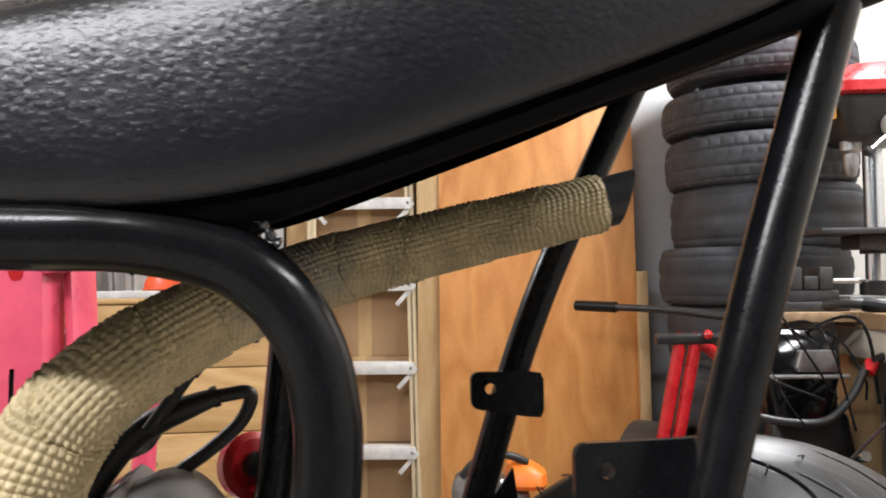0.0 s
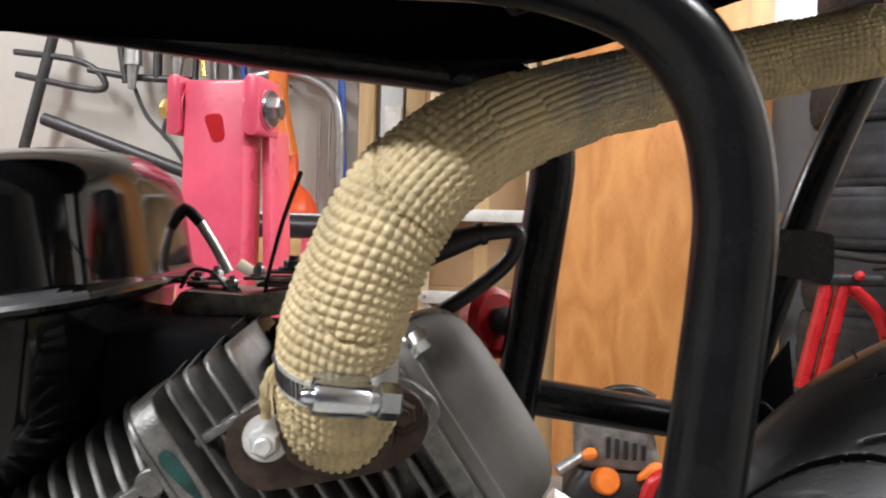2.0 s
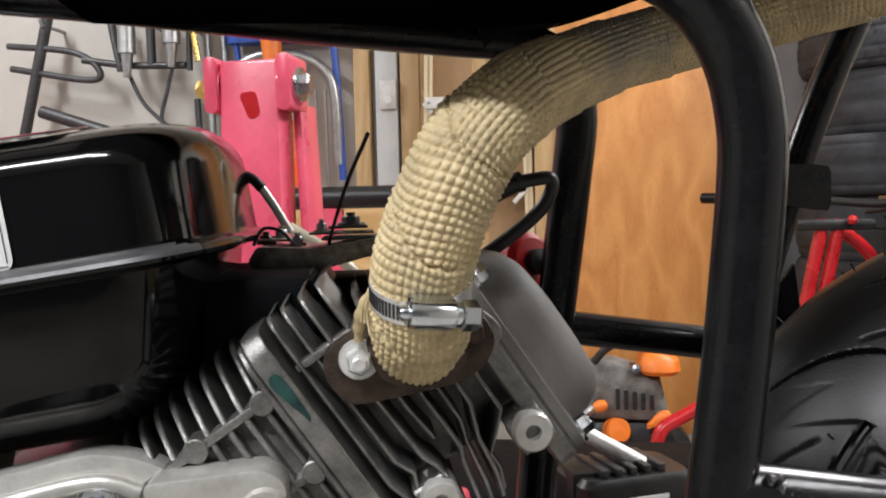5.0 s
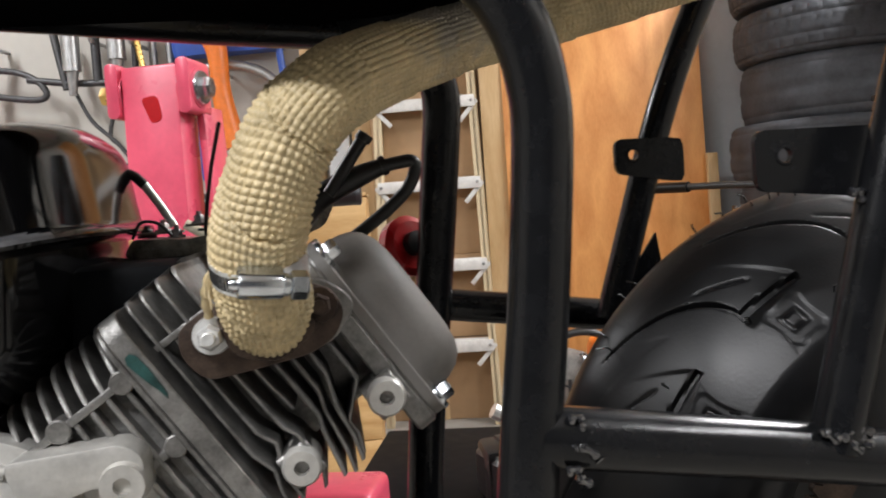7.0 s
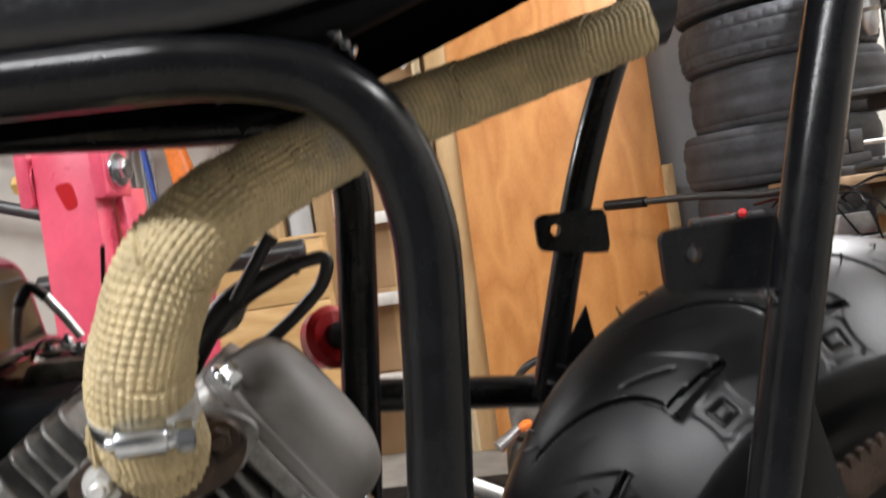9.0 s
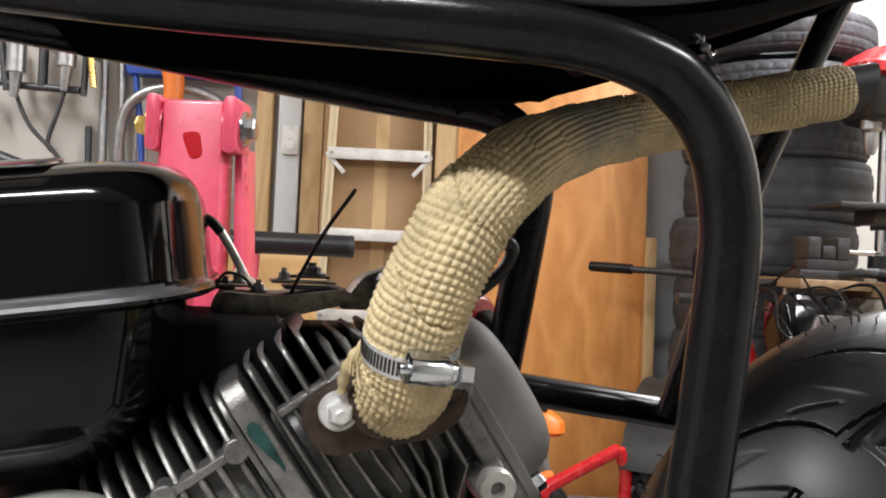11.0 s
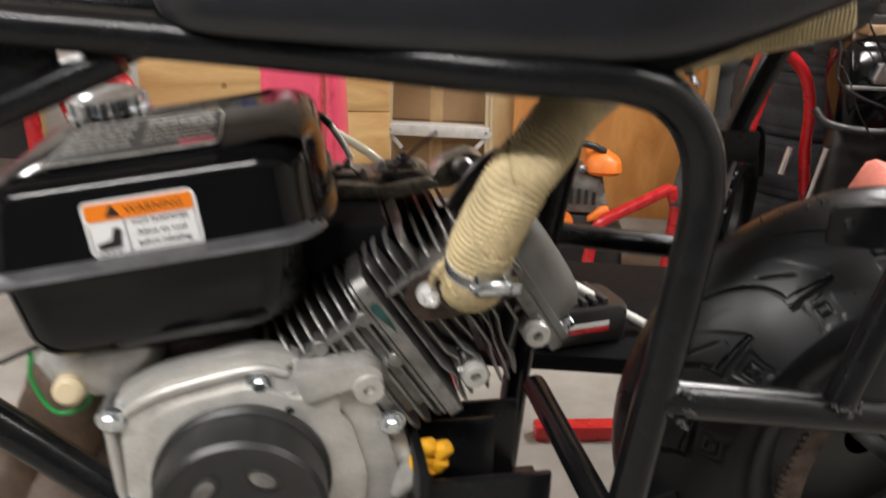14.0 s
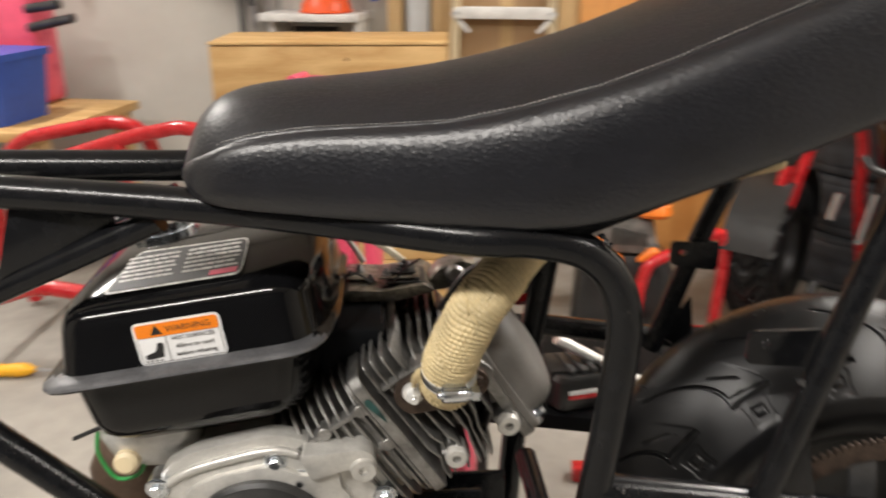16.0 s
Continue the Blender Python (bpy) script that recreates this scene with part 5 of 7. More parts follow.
# ---- things along the back wall ----
ply = thing("plywood_sheet", "orange-brown plywood sheet leaning on the wall", "plywood", pose(0.245, 2.76, FLOOR, -3.5))
part("sheet", rbox(-0.345, 0.345, 0.0, 0.018, 0.0, 2.1, 0.001), M_PLY, ply)
edge = thing("wood_strip", "narrow pale pine strip against the plywood", "board", pose(0.605, 2.735, FLOOR, -3))
part("strip", rbox(-0.018, 0.018, 0.0, 0.03, 0.0, 0.92, 0.002), M_PINE_V, edge)
board = thing("pine_board", "upright pale pine board beside the ladder", "board", pose(-0.135, 2.80, FLOOR, -2))
part("board", rbox(-0.045, 0.045, 0.0, 0.038, 0.0, 2.0, 0.003), M_PINE_V, board)


def ladder(m):
    lad = thing("step_ladder", "cream step ladder with white metal steps, folded against the wall", "ladder", m)
    for s in (-1, 1):
        part("side_rail", moved(join(rbox(-0.012, 0.012, -0.035, 0.035, 0, 2.1, 0.003), rbox(-0.02 if s > 0 else 0.0, 0.0 if s > 0 else 0.02, -0.035, -0.029, 0, 2.1, 0.001)), pose(s * 0.205, 0, 0, 0, s * -1.2)), M_CREAM, lad)
    for i in range(6):
        z = 0.31 + i * 0.295
        w = 0.196 - 0.004 * i
        st = part("ladder_step", join(rbox(-w, w, -0.045, 0.035, z - 0.006, z, 0.001), rbox(-w, w, -0.047, -0.042, z - 0.042, z, 0.001), rbox(-w, w, 0.032, 0.036, z - 0.03, z, 0.001), *[rbox(-w, w, -0.03 + k * 0.012, -0.027 + k * 0.012, z, z + 0.002, 0) for k in range(5)]), M_STEP, lad)
        for s in (-1, 1):
            part("step_brace", moved(rbox(-0.008, 0.008, -0.002, 0.002, -0.05, 0.05, 0.001), pose(s * (w - 0.025), -0.036, z - 0.055, 0, s * 42)), M_STEP, st)
            part("rivet", disc([(0, 0.003), (0.005, 0.002), (0.006, 0)], 10, (s * (w - 0.012), -0.047, z - 0.02), (0, -1, 0)), M_STEEL, st)
    return lad


ladder(pose(-0.385, 2.83, FLOOR, -3))


def cardboard_box(m, w, d, h, label):
    box = thing("cardboard_box", label, "box", m)
    part("carton", rbox(-w / 2, w / 2, 0, d, 0, h, 0.004), M_CARD, box)
    part("packing_tape", rbox(-0.025, 0.025, -0.0015, 0.0, 0, h, 0), M_PINE_V, box)
    part("flap_seam", rbox(-w / 2, w / 2, -0.001, 0.0, h * 0.5, h * 0.5 + 0.003, 0), M_BROWN, box)
    return box


cardboard_box(pose(-0.40, 2.90, FLOOR), 0.46, 0.12, 0.62, "brown cardboard carton behind the ladder")
cardboard_box(pose(-0.38, 2.91, FLOOR + 0.62), 0.44, 0.12, 0.55, "brown cardboard carton stacked behind the ladder")
cardboard_box(pose(-0.38, 2.92, FLOOR + 1.17), 0.44, 0.11, 0.6, "tall brown cardboard carton on top of the stack")
for x, w, d, mat, lab, nm in [(-0.655, 0.075, 0.04, M_PINE_V, "upright brown timber board on the wall", "timber_board"), (-0.745, 0.085, 0.05, M_GREY, "grey painted upright board on the wall", "grey_board"), (-0.84, 0.06, 0.06, M_PINE_V, "pale timber stud standing on the wall", "timber_stud")]:
    t = thing(nm, lab, "board", pose(x, WALL_B - d - 0.004, FLOOR))
    part("plank", rbox(-w / 2, w / 2, 0, d, 0, 1.9, 0.003), mat, t)
outlet = thing("outlet_box", "white metal outlet box on the grey board", "outlet", pose(-0.735, WALL_B - 0.054, 0.90))
part("plate", rbox(-0.032, 0.032, -0.018, 0.0, -0.055, 0.055, 0.004), M_STEP, outlet)
for dz in (-0.02, 0.02):
    part("socket", disc([(0, 0.002), (0.014, 0.002), (0.016, 0)], 20, (0, -0.018, dz), (0, -1, 0)), M_WHITE, outlet)

crate = thing("wooden_crate", "pale pine plank crate standing on the floor", "crate", pose(-0.815, 2.03, FLOOR, 0, 0, 10))
zz = 0.0
for h in (0.1685,) * 5:
    part("plank", rbox(-0.35, 0.35, 0.0, 0.02, zz + 0.0015, zz + h - 0.0015, 0.002), M_PINE, crate)
    part("end_plank", rbox(0.33, 0.35, 0.022, 0.30, zz + 0.0015, zz + h - 0.0015, 0.002), M_PINE, crate)
    part("end_plank", rbox(-0.35, -0.33, 0.022, 0.30, zz + 0.0015, zz + h - 0.0015, 0.002), M_PINE, crate)
    zz += h
rng = random.Random(14)
for k in range(9):
    x, z, r = rng.uniform(-0.32, 0.32), 0.1685 * rng.randint(1, 4) + rng.uniform(0.03, 0.14), rng.uniform(0.006, 0.011)
    part("knot", disc([(r, -0.001), (r * 0.9, 0.0006), (r * 0.5, 0.0010), (0, 0.0010)], 18, (x, 0.0, z), (0, -1, 0)), M_KNOT, crate)
part("crate_back", rbox(-0.33, 0.33, 0.28, 0.30, 0, zz, 0.002), M_PINE, crate)
part("crate_bottom", rbox(-0.33, 0.33, 0.02, 0.28, 0.005, 0.02, 0.002), M_PINE, crate)
part("crate_lid", rbox(-0.352, 0.352, -0.002, 0.302, zz + 0.0015, zz + 0.011, 0.002), M_PINE, crate)
part("corner_post", rbox(0.30, 0.33, 0.022, 0.06, 0.0, zz, 0.002), M_PINE_V, crate)


def car_tread(style):
    def f(a, phi):
        x = phi / radians(80)
        if abs(x) > 1:
            return 0.0
        if style == 0:
            g = 1.0 if min(abs(x), abs(abs(x) - 0.5)) < 0.05 else 0.0
            side = (a * 70 / (2 * math.pi) + 0.3 * x) % 1.0 < 0.12 and abs(x) > 0.55
            return max(g, 0.5 if side else 0.0)
        row = math.floor((x + 1) * 2.5)
        return 1.0 if ((x + 1) * 2.5) % 1.0 < 0.16 or (a * 44 / (2 * math.pi) + 0.5 * row + 0.15 * x) % 1.0 < 0.20 else 0.0
    return f


def car_tyre(style, label):
    """A loose car tyre lying flat: tread band and two sidewalls."""
    ob = thing("car_tyre", label, "tyre", None, "stacked tyres")
    k = 34
    verts, faces = tyre_shape(0.300, 0.096, 0.195, 220, car_tread(style), 0.004, k, 0.42)
    for name, a, b in (("sidewall", 0, 10), ("tread_band", 10, 23), ("sidewall", 23, k - 1)):
        part(name, (verts, [f for f in faces if a <= f[0] % k < b]), M_OLD_RUBBER, ob, angle=30, m=pose(0, 0, 0, 90))
    return ob


tyre_kinds = [car_tyre(0, "worn black car tyre lying in a tall stack"), car_tyre(1, "worn car tyre with blocky tread high in the stack")]
bpy.context.view_layer.update()
zt = FLOOR
rng = random.Random(2)
for i, thick in enumerate((0.2025, 0.2025, 0.2025, 0.2025, 0.175, 0.195, 0.16, 0.16, 0.16)):
    src_ob = tyre_kinds[1 if i >= 6 else 0]
    m = pose(0.955 + rng.uniform(-0.015, 0.015) + (0.02 if i > 4 else 0), 2.67 + rng.uniform(-0.01, 0.01), zt + thick / 2, rng.uniform(-0.6, 0.6), rng.uniform(-0.6, 0.6), rng.uniform(0, 360)) @ Matrix.Diagonal((1, 1, thick / 0.194, 1))
    if i in (0, 6):
        src_ob.matrix_world = m
    else:
        copy_thing(src_ob, m)
    zt += thick
panel = thing("wall_panel", "pale grey-blue panel on the wall behind the tyres", "panel", pose(0.75, WALL_B - 0.03, FLOOR))
part("panel_sheet", rbox(-0.2, 0.35, 0, 0.026, 0, 1.75, 0.003), M_GREY, panel)


# ---- tool wall: hanging bicycle frame, shelf, hand tools ----
WY = 2.93
bicycle = thing("bicycle_frame", "old black bicycle frame hung on the wall", "bicycle", pose(-1.9, WY, 0.7))
for nm, pts, r in [("seat_tube", [(-2.09, 1.26), (-2.124, 1.137), (-2.239, 0.711)], 0.021), ("down_tube", [(-2.138, 0.885), (-1.522, 0.682)], 0.026), ("stay_end", [(-1.53, 0.70), (-1.44, 0.66), (-1.42, 0.56)], 0.014),
                   ("rack_rod", [(-2.27, 1.15), (-2.0, 1.115), (-1.89, 1.05), (-1.92, 1.00), (-2.26, 1.06)], 0.013), ("cross_rod", [(-1.95, 1.08), (-1.75, 1.05), (-1.52, 1.04)], 0.014),
                   ("brake_cable", [(-1.76, 1.02), (-1.70, 0.90), (-1.60, 0.80), (-1.52, 0.69)], 0.008), ("brake_cable", [(-1.57, 1.06), (-1.60, 0.95), (-1.63, 0.84), (-1.60, 0.80)], 0.008), ("fork_blade", [(-1.66, 1.26), (-1.66, 1.05)], 0.018), ("fork_blade", [(-1.50, 1.24), (-1.505, 1.02)], 0.012), ("fork_blade", [(-1.83, 1.26), (-1.79, 1.03)], 0.016)]:
    pts = [(x, WY, z) for x, z in pts]
    tb_ = part(nm, tube(spline(pts, 6) if len(pts) > 2 else pts, r, 12), M_DARKSTEEL, bicycle, m=pose(1.9, -WY, -0.7))
for x, z in ((-1.745, 0.0), (-1.56, 0.03)):
    part("shock_leg", join(tube([(x, WY - 0.03, 1.28), (x, WY - 0.03, 1.09 + z)], 0.034, 18), tube([(x, WY - 0.03, 1.09 + z), (x - 0.005, WY - 0.03, 1.0 + z)], lambda t: 0.024 - 0.01 * t, 18)), M_STEEL, bicycle, "bright grey fork stanchion", m=pose(1.9, -WY, -0.7))
part("brass_rod", tube([(-1.49, WY - 0.02, 1.26), (-1.46, WY - 0.02, 1.05)], 0.012, 10), M_BRASS, bicycle, m=pose(1.9, -WY, -0.7))
for x, z in ((-2.10, 1.22), (-1.66, 1.20), (-1.50, 1.18)):
    part("wall_hook", tube([(x, WALL_B, z), (x, WY - 0.03, z), (x, WY - 0.04, z + 0.02)], 0.008, 10), M_STEEL, bicycle, m=pose(1.9, -WY, -0.7))
sprayer = thing("garden_sprayer_head", "blue and orange hand tool hung on the wall", "tool", pose(-1.15, 2.98, 0.7))
part("body", moved(loft([(0.42, -0.215, 0.22, -0.03, 0.05), (0.45, -0.22, 0.225, -0.035, 0.05), (0.55, -0.22, 0.22, -0.035, 0.05), (0.57, -0.19, 0.20, -0.02, 0.04)], 0.03), Matrix.Identity(4)), M_BLUE, sprayer)
part("handle_grip", tube(spline([(-0.04, -0.06, 0.50), (-0.015, -0.07, 0.40), (-0.01, -0.07, 0.25), (0.02, -0.06, 0.05)]), lambda t: 0.052 - 0.016 * math.sin(t * 3), 16), M_ORANGE, sprayer, "bright orange grip")
part("strap", tube(spline([(0.20, 0.0, 0.46), (0.215, 0.0, 0.30), (0.225, 0.0, 0.05), (0.23, 0.0, -0.12)]), 0.014, 10), M_BLUE, sprayer)
part("strap", tube(spline([(-0.19, 0.0, 0.46), (-0.16, 0.0, 0.25), (-0.13, 0.0, -0.06)]), 0.012, 10), M_BLUE, sprayer)
part("wall_hook", tube([(0.0, 0.07, 0.53), (0.0, 0.0, 0.53)], 0.008, 10), M_STEEL, sprayer)
shelf = thing("wall_shelf", "white metal shelf with wire brackets on the wall", "shelf", pose(-1.15, 2.93, 0.51))
part("shelf_board", rbox(-0.20, 0.20, -0.12, 0.118, 0.0, 0.03, 0.003), M_STEP, shelf)
for x in (-0.185, 0.165):
    part("bracket", rbox(x, x + 0.02, -0.04, 0.118, -0.16, -0.001, 0.002), M_STEP, shelf)
for x in (-0.17, -0.13, 0.13, 0.17):
    part("wire_upright", tube([(x, 0.05, 0.03), (x, 0.05, 0.42)], 0.006, 8), M_STEEL, shelf)
cone = thing("plastic_funnel", "orange-red plastic funnel upside down on the shelf", "funnel", pose(-1.10, 2.91, 0.5405))
part("bell", lathe([(r * 0.85, h) for r, h in [(0.112, 0.0), (0.118, 0.006), (0.112, 0.03), (0.085, 0.075), (0.040, 0.105), (0.030, 0.13), (0.026, 0.22), (0.0, 0.222)]], 36), M_FUNNEL, cone)
part("rim", lathe([(0.100, 0.0), (0.105, 0.004), (0.100, 0.010)], 36), M_FUNNEL, cone)
under = thing("hanging_mallet", "black tool hung under the white shelf", "tool", pose(-1.15, 2.95, 0.42))
part("mallet_head", tube([(-0.10, 0, 0.03), (0.08, 0, 0.03)], 0.032, 18), M_PLASTIC, under)
part("mallet_grip", tube([(0, 0, 0.03), (0.0, 0.02, -0.10)], 0.013, 10), M_DARKSTEEL, under)
part("hook", tube([(-0.02, 0.0, 0.06), (-0.02, 0.03, 0.0895)], 0.004, 8), M_STEEL, under)
hoop = thing("hose_loop", "grey hose hung in an arch on the wall", "hose", pose(-1.15, 2.98, 0.9))
part("hose", tube(spline([(-0.24, 0, -0.20), (-0.20, -0.02, 0.09), (-0.017, -0.03, 0.17), (0.19, -0.02, 0.08), (0.216, 0, -0.26)], 10), 0.020, 14), M_STEEL, hoop)
part("hose_hook", tube([(-0.017, 0.07, 0.14), (-0.017, -0.05, 0.145), (-0.017, -0.055, 0.165)], 0.006, 8), M_STEEL, hoop)
wallpegs = thing("tool_rail", "row of grey steel pipes standing on the wall", "rail", pose(-1.42, 2.995, FLOOR))
for i in range(2):
    part("pipe", tube([(i * 0.07, 0, 0), (i * 0.07 - 0.05, 0.02, 1.55)], 0.016, 12), M_STEEL, wallpegs)
level = thing("dark_broom", "dark long-handled broom against the wall", "broom", pose(-1.46, 2.97, FLOOR))
part("broom_handle", tube([(0.0, 0, 0.2), (-0.06, 0.05, 1.25)], 0.013, 12), M_DARKSTEEL, level)
part("broom_head", loft([(0.0, -0.11, 0.11, -0.03, 0.03), (0.15, -0.10, 0.10, -0.025, 0.025), (0.22, -0.04, 0.04, -0.02, 0.02)], 0.01), M_PLASTIC, level)


# ---- the other mini bike behind, red and black ----
b2 = thing("red_mini_bike", "red mini bike with black headlight parked by the tyres", "mini bike", pose(0.60, 2.13, FLOOR))
B2 = pose(-0.60, -2.13, -FLOOR)
wheel2 = part("front_wheel", lathe([(0.03, -0.03), (0.10, -0.03), (0.11, -0.05), (0.11, 0.05), (0.10, 0.03), (0.03, 0.03)], 32, B2 @ pose(0.53, 2.20, FLOOR + 0.235, 90, 0, 62)), M_DARKSTEEL, b2)
part("tyre", tyre_shape(0.235, 0.075, 0.11, 160, lambda a, p: 1.0 if (a * 12 / math.pi + 2 * abs(p)) % 1 < 0.3 and abs(p) < 1.4 else 0.0, 0.009, 40), M_RUBBER, wheel2, m=B2 @ pose(0.53, 2.20, FLOOR + 0.235, 0, 0, 62))
FEND = [(0.255 * math.cos(radians(a)), 0.255 * math.sin(radians(a))) for a in range(10, 171, 10)]
part("front_fender", prism(FEND + [(x * 0.975, z * 0.975) for x, z in FEND[::-1]], -0.075, 0.075, 0.0), M_PLASTIC, b2, m=B2 @ pose(0.53, 2.20, FLOOR + 0.245, 0, 0, 62))
for dx in (-0.018, 0.022):
    part("fork_leg", join(tube([(0.580 + dx, 2.10, 0.385), (0.470 + dx, 2.08, -0.14)], 0.0165, 16), tube([(0.588 + dx, 2.10, 0.42), (0.580 + dx, 2.10, 0.384)], 0.013, 14)), M_RED2, b2, m=B2)
part("fork_clamp", rbox(0.50, 0.69, 2.08, 2.12, 0.392, 0.420, 0.008), M_PLASTIC, b2, m=B2)
part("red_knob", lathe([(0, -0.013), (0.009, -0.009), (0.012, 0), (0.009, 0.009), (0, 0.013)], 18, B2 @ pose(0.628, 2.07, 0.418)), M_RED2, b2)
part("handlebar", tube(fillet([(0.353, 2.57, 0.479), (0.60, 2.33, 0.472), (0.75, 2.2, 0.45), (0.95, 2.0, 0.50), (1.05, 1.93, 0.48)], 0.08), 0.011, 14), M_PLASTIC, b2, m=B2)
for a, b in (((0.353, 2.57, 0.479), (0.46, 2.466, 0.476)), ((1.05, 1.93, 0.48), (0.98, 1.98, 0.494))):
    part("grip", tube([a, b], 0.017, 14), M_RUBBER, b2, m=B2)
part("frame_tube", tube(spline([(0.63, 2.2, 0.39), (0.656, 2.2, 0.379), (0.722, 2.2, 0.312), (0.752, 2.2, 0.213), (0.762, 2.2, 0.08), (0.80, 2.2, -0.12)]), 0.017, 14), M_RED2, b2, m=B2)

part("frame_tube", tube(fillet([(0.80, 2.2, -0.12), (1.25, 2.05, -0.14), (1.38, 2.0, 0.05)], 0.08), 0.016, 14), M_RED2, b2, m=B2)
light = part("headlight", loft([(0.195, 0.775, 0.88, 1.99, 2.10), (0.22, 0.755, 0.90, 1.97, 2.11), (0.33, 0.735, 0.925, 1.96, 2.12), (0.41, 0.73, 0.93, 1.98, 2.12), (0.432, 0.75, 0.91, 2.0, 2.11)], 0.03), M_TANK, b2, "glossy black headlight shroud", m=B2)
part("lamp_glass", loft([(0.335, 0.805, 0.900, 1.945, 1.965), (0.345, 0.80, 0.905, 1.940, 1.970), (0.385, 0.81, 0.895, 1.940, 1.970)], 0.008), M_STEEL, light, "clear lamp glass", m=B2)
part("mount_bracket", rbox(0.74, 0.93, 1.945, 1.958, 0.318, 0.328, 0.003), M_STEEL, light, m=B2)
part("crash_bar", tube(spline([(0.66, 1.92, 0.27), (0.70, 1.9, 0.235), (0.83, 1.88, 0.226), (0.90, 1.88, 0.285), (0.955, 1.9, 0.360), (1.05, 1.93, 0.385)]), 0.010, 12), M_PLASTIC, b2, m=B2)
part("bar_band", tube([(0.945, 1.893, 0.340), (0.960, 1.90, 0.362)], 0.0155, 12), M_RED2, b2, m=B2)
for pts, r in (([(0.715, 1.93, 0.168), (0.70, 1.95, 0.02)], 0.010), ([(0.63, 1.95, 0.16), (0.617, 1.95, 0.085)], 0.011)):
    part("chrome_rod", tube(pts, r, 12), M_ZINC, b2, m=B2)
part("motor_shell", rbox(1.02, 1.20, 1.86, 2.0, -0.05, 0.30, 0.03, 3), M_PLASTIC, b2, m=B2)
part("seat_rest", rbox(1.10, 1.42, 1.86, 2.04, 0.36, 0.43, 0.02, 3), M_PLASTIC, b2, m=B2)
part("motor_base", rbox(0.78, 1.22, 1.86, 2.10, -0.16, -0.04, 0.02), M_DARKSTEEL, b2, m=B2)
rng = random.Random(31)
for i in range(6):
    a0 = Vector((0.62 + 0.04 * i, 2.08 - 0.01 * i, 0.42 + rng.uniform(-0.02, 0.03)))
    b0 = Vector((0.80 + 0.035 * i, 1.86 + rng.uniform(0, 0.06), 0.16 + rng.uniform(0, 0.12)))
    c0 = (a0 + b0) / 2 + Vector((rng.uniform(-0.06, 0.10), rng.uniform(-0.10, -0.03), rng.uniform(-0.06, 0.14)))
    part("cable", tube(spline([a0, (a0 + c0) / 2 + Vector((0.02, -0.03, 0.05)), c0, b0], 7), rng.choice((0.0022, 0.003, 0.0042)), 8), M_FRAME, b2, m=B2)
part("rear_shell", loft([(-0.10, 0.80, 1.0, 2.08, 2.16), (0.0, 0.77, 1.02, 2.06, 2.17), (0.20, 0.79, 0.99, 2.08, 2.16), (0.24, 0.82, 0.96, 2.10, 2.14)], 0.03), M_PLASTIC, b2, m=B2)
part("side_shell", loft([(0.0, 1.20, 1.44, 1.84, 1.98), (0.05, 1.17, 1.46, 1.82, 2.0), (0.30, 1.19, 1.45, 1.83, 2.0), (0.35, 1.24, 1.40, 1.86, 1.97)], 0.04), M_PLASTIC, b2, m=B2)
for k in range(4):
    part("fitting", disc([(0, 0.012), (0.012, 0.012), (0.014, 0.008), (0.014, -0.02)], 16, (0.82 + 0.10 * k, 1.87, 0.10 + 0.05 * (k % 2)), (0, -1, 0.3)), M_ZINC if k % 2 else M_DARKSTEEL, b2, m=B2)
part("rear_wheel", tyre_shape(0.20, 0.07, 0.09, 120, lambda a, p: 1.0 if (a * 12 / math.pi + 2 * abs(p)) % 1 < 0.3 and abs(p) < 1.4 else 0.0, 0.008, 30), M_RUBBER, b2, m=B2 @ pose(1.40, 2.0, FLOOR + 0.20, 0, 0, -12))
part("kick_stand", tube([(0.62, 2.0, -0.12), (0.56, 1.93, FLOOR + 0.01)], 0.012, 10), M_DARKSTEEL, b2, m=B2)

# ---- work bench with a drill press ----
bench = thing("work_bench", "wooden work bench along the wall", "bench", pose(0, 0, 0))
part("bench_top", rbox(0.98, WALL_R - 0.01, 0.95, 2.35, 0.435, 0.475, 0.003), M_BENCH, bench)
part("front_apron", rbox(0.99, 1.02, 0.96, 2.34, 0.36, 0.433, 0.003), M_APRON, bench, "cream painted apron")
part("end_shelf", rbox(0.79, 0.978, 2.00, 2.352, 0.450, 0.475, 0.003), M_BENCH, bench)
part("end_apron", rbox(0.815, 0.988, 2.145, 2.165, 0.345, 0.448, 0.003), M_APRON, bench, "cream painted apron")
for x, y in ((1.06, 1.03), (1.06, 2.20), (1.96, 1.03), (1.96, 2.20)):
    part("bench_leg", rbox(x - 0.04, x + 0.04, y - 0.04, y + 0.04, FLOOR, 0.433, 0.003), M_PINE_V, bench)
press = thing("drill_press", "red-headed bench drill press with a bright column", "drill press", pose(1.15, 2.22, 0.475))
base_ = part("base", rbox(-0.16, 0.16, -0.13, 0.12, 0, 0.030, 0.006), M_STEEL, press)
for i in range(4):
    part("base_slot", rbox(-0.14, -0.04, -0.10 + i * 0.05, -0.082 + i * 0.05, 0.030, 0.036, 0.001), M_STEEL, base_)
part("column", tube([(0.0, 0.05, 0.03), (0.0, 0.05, 0.60)], 0.026, 24), M_ZINC, press)
part("column_collar", tube([(0.0, 0.05, 0.03), (0.0, 0.05, 0.075)], 0.042, 20), M_PLASTIC, press)
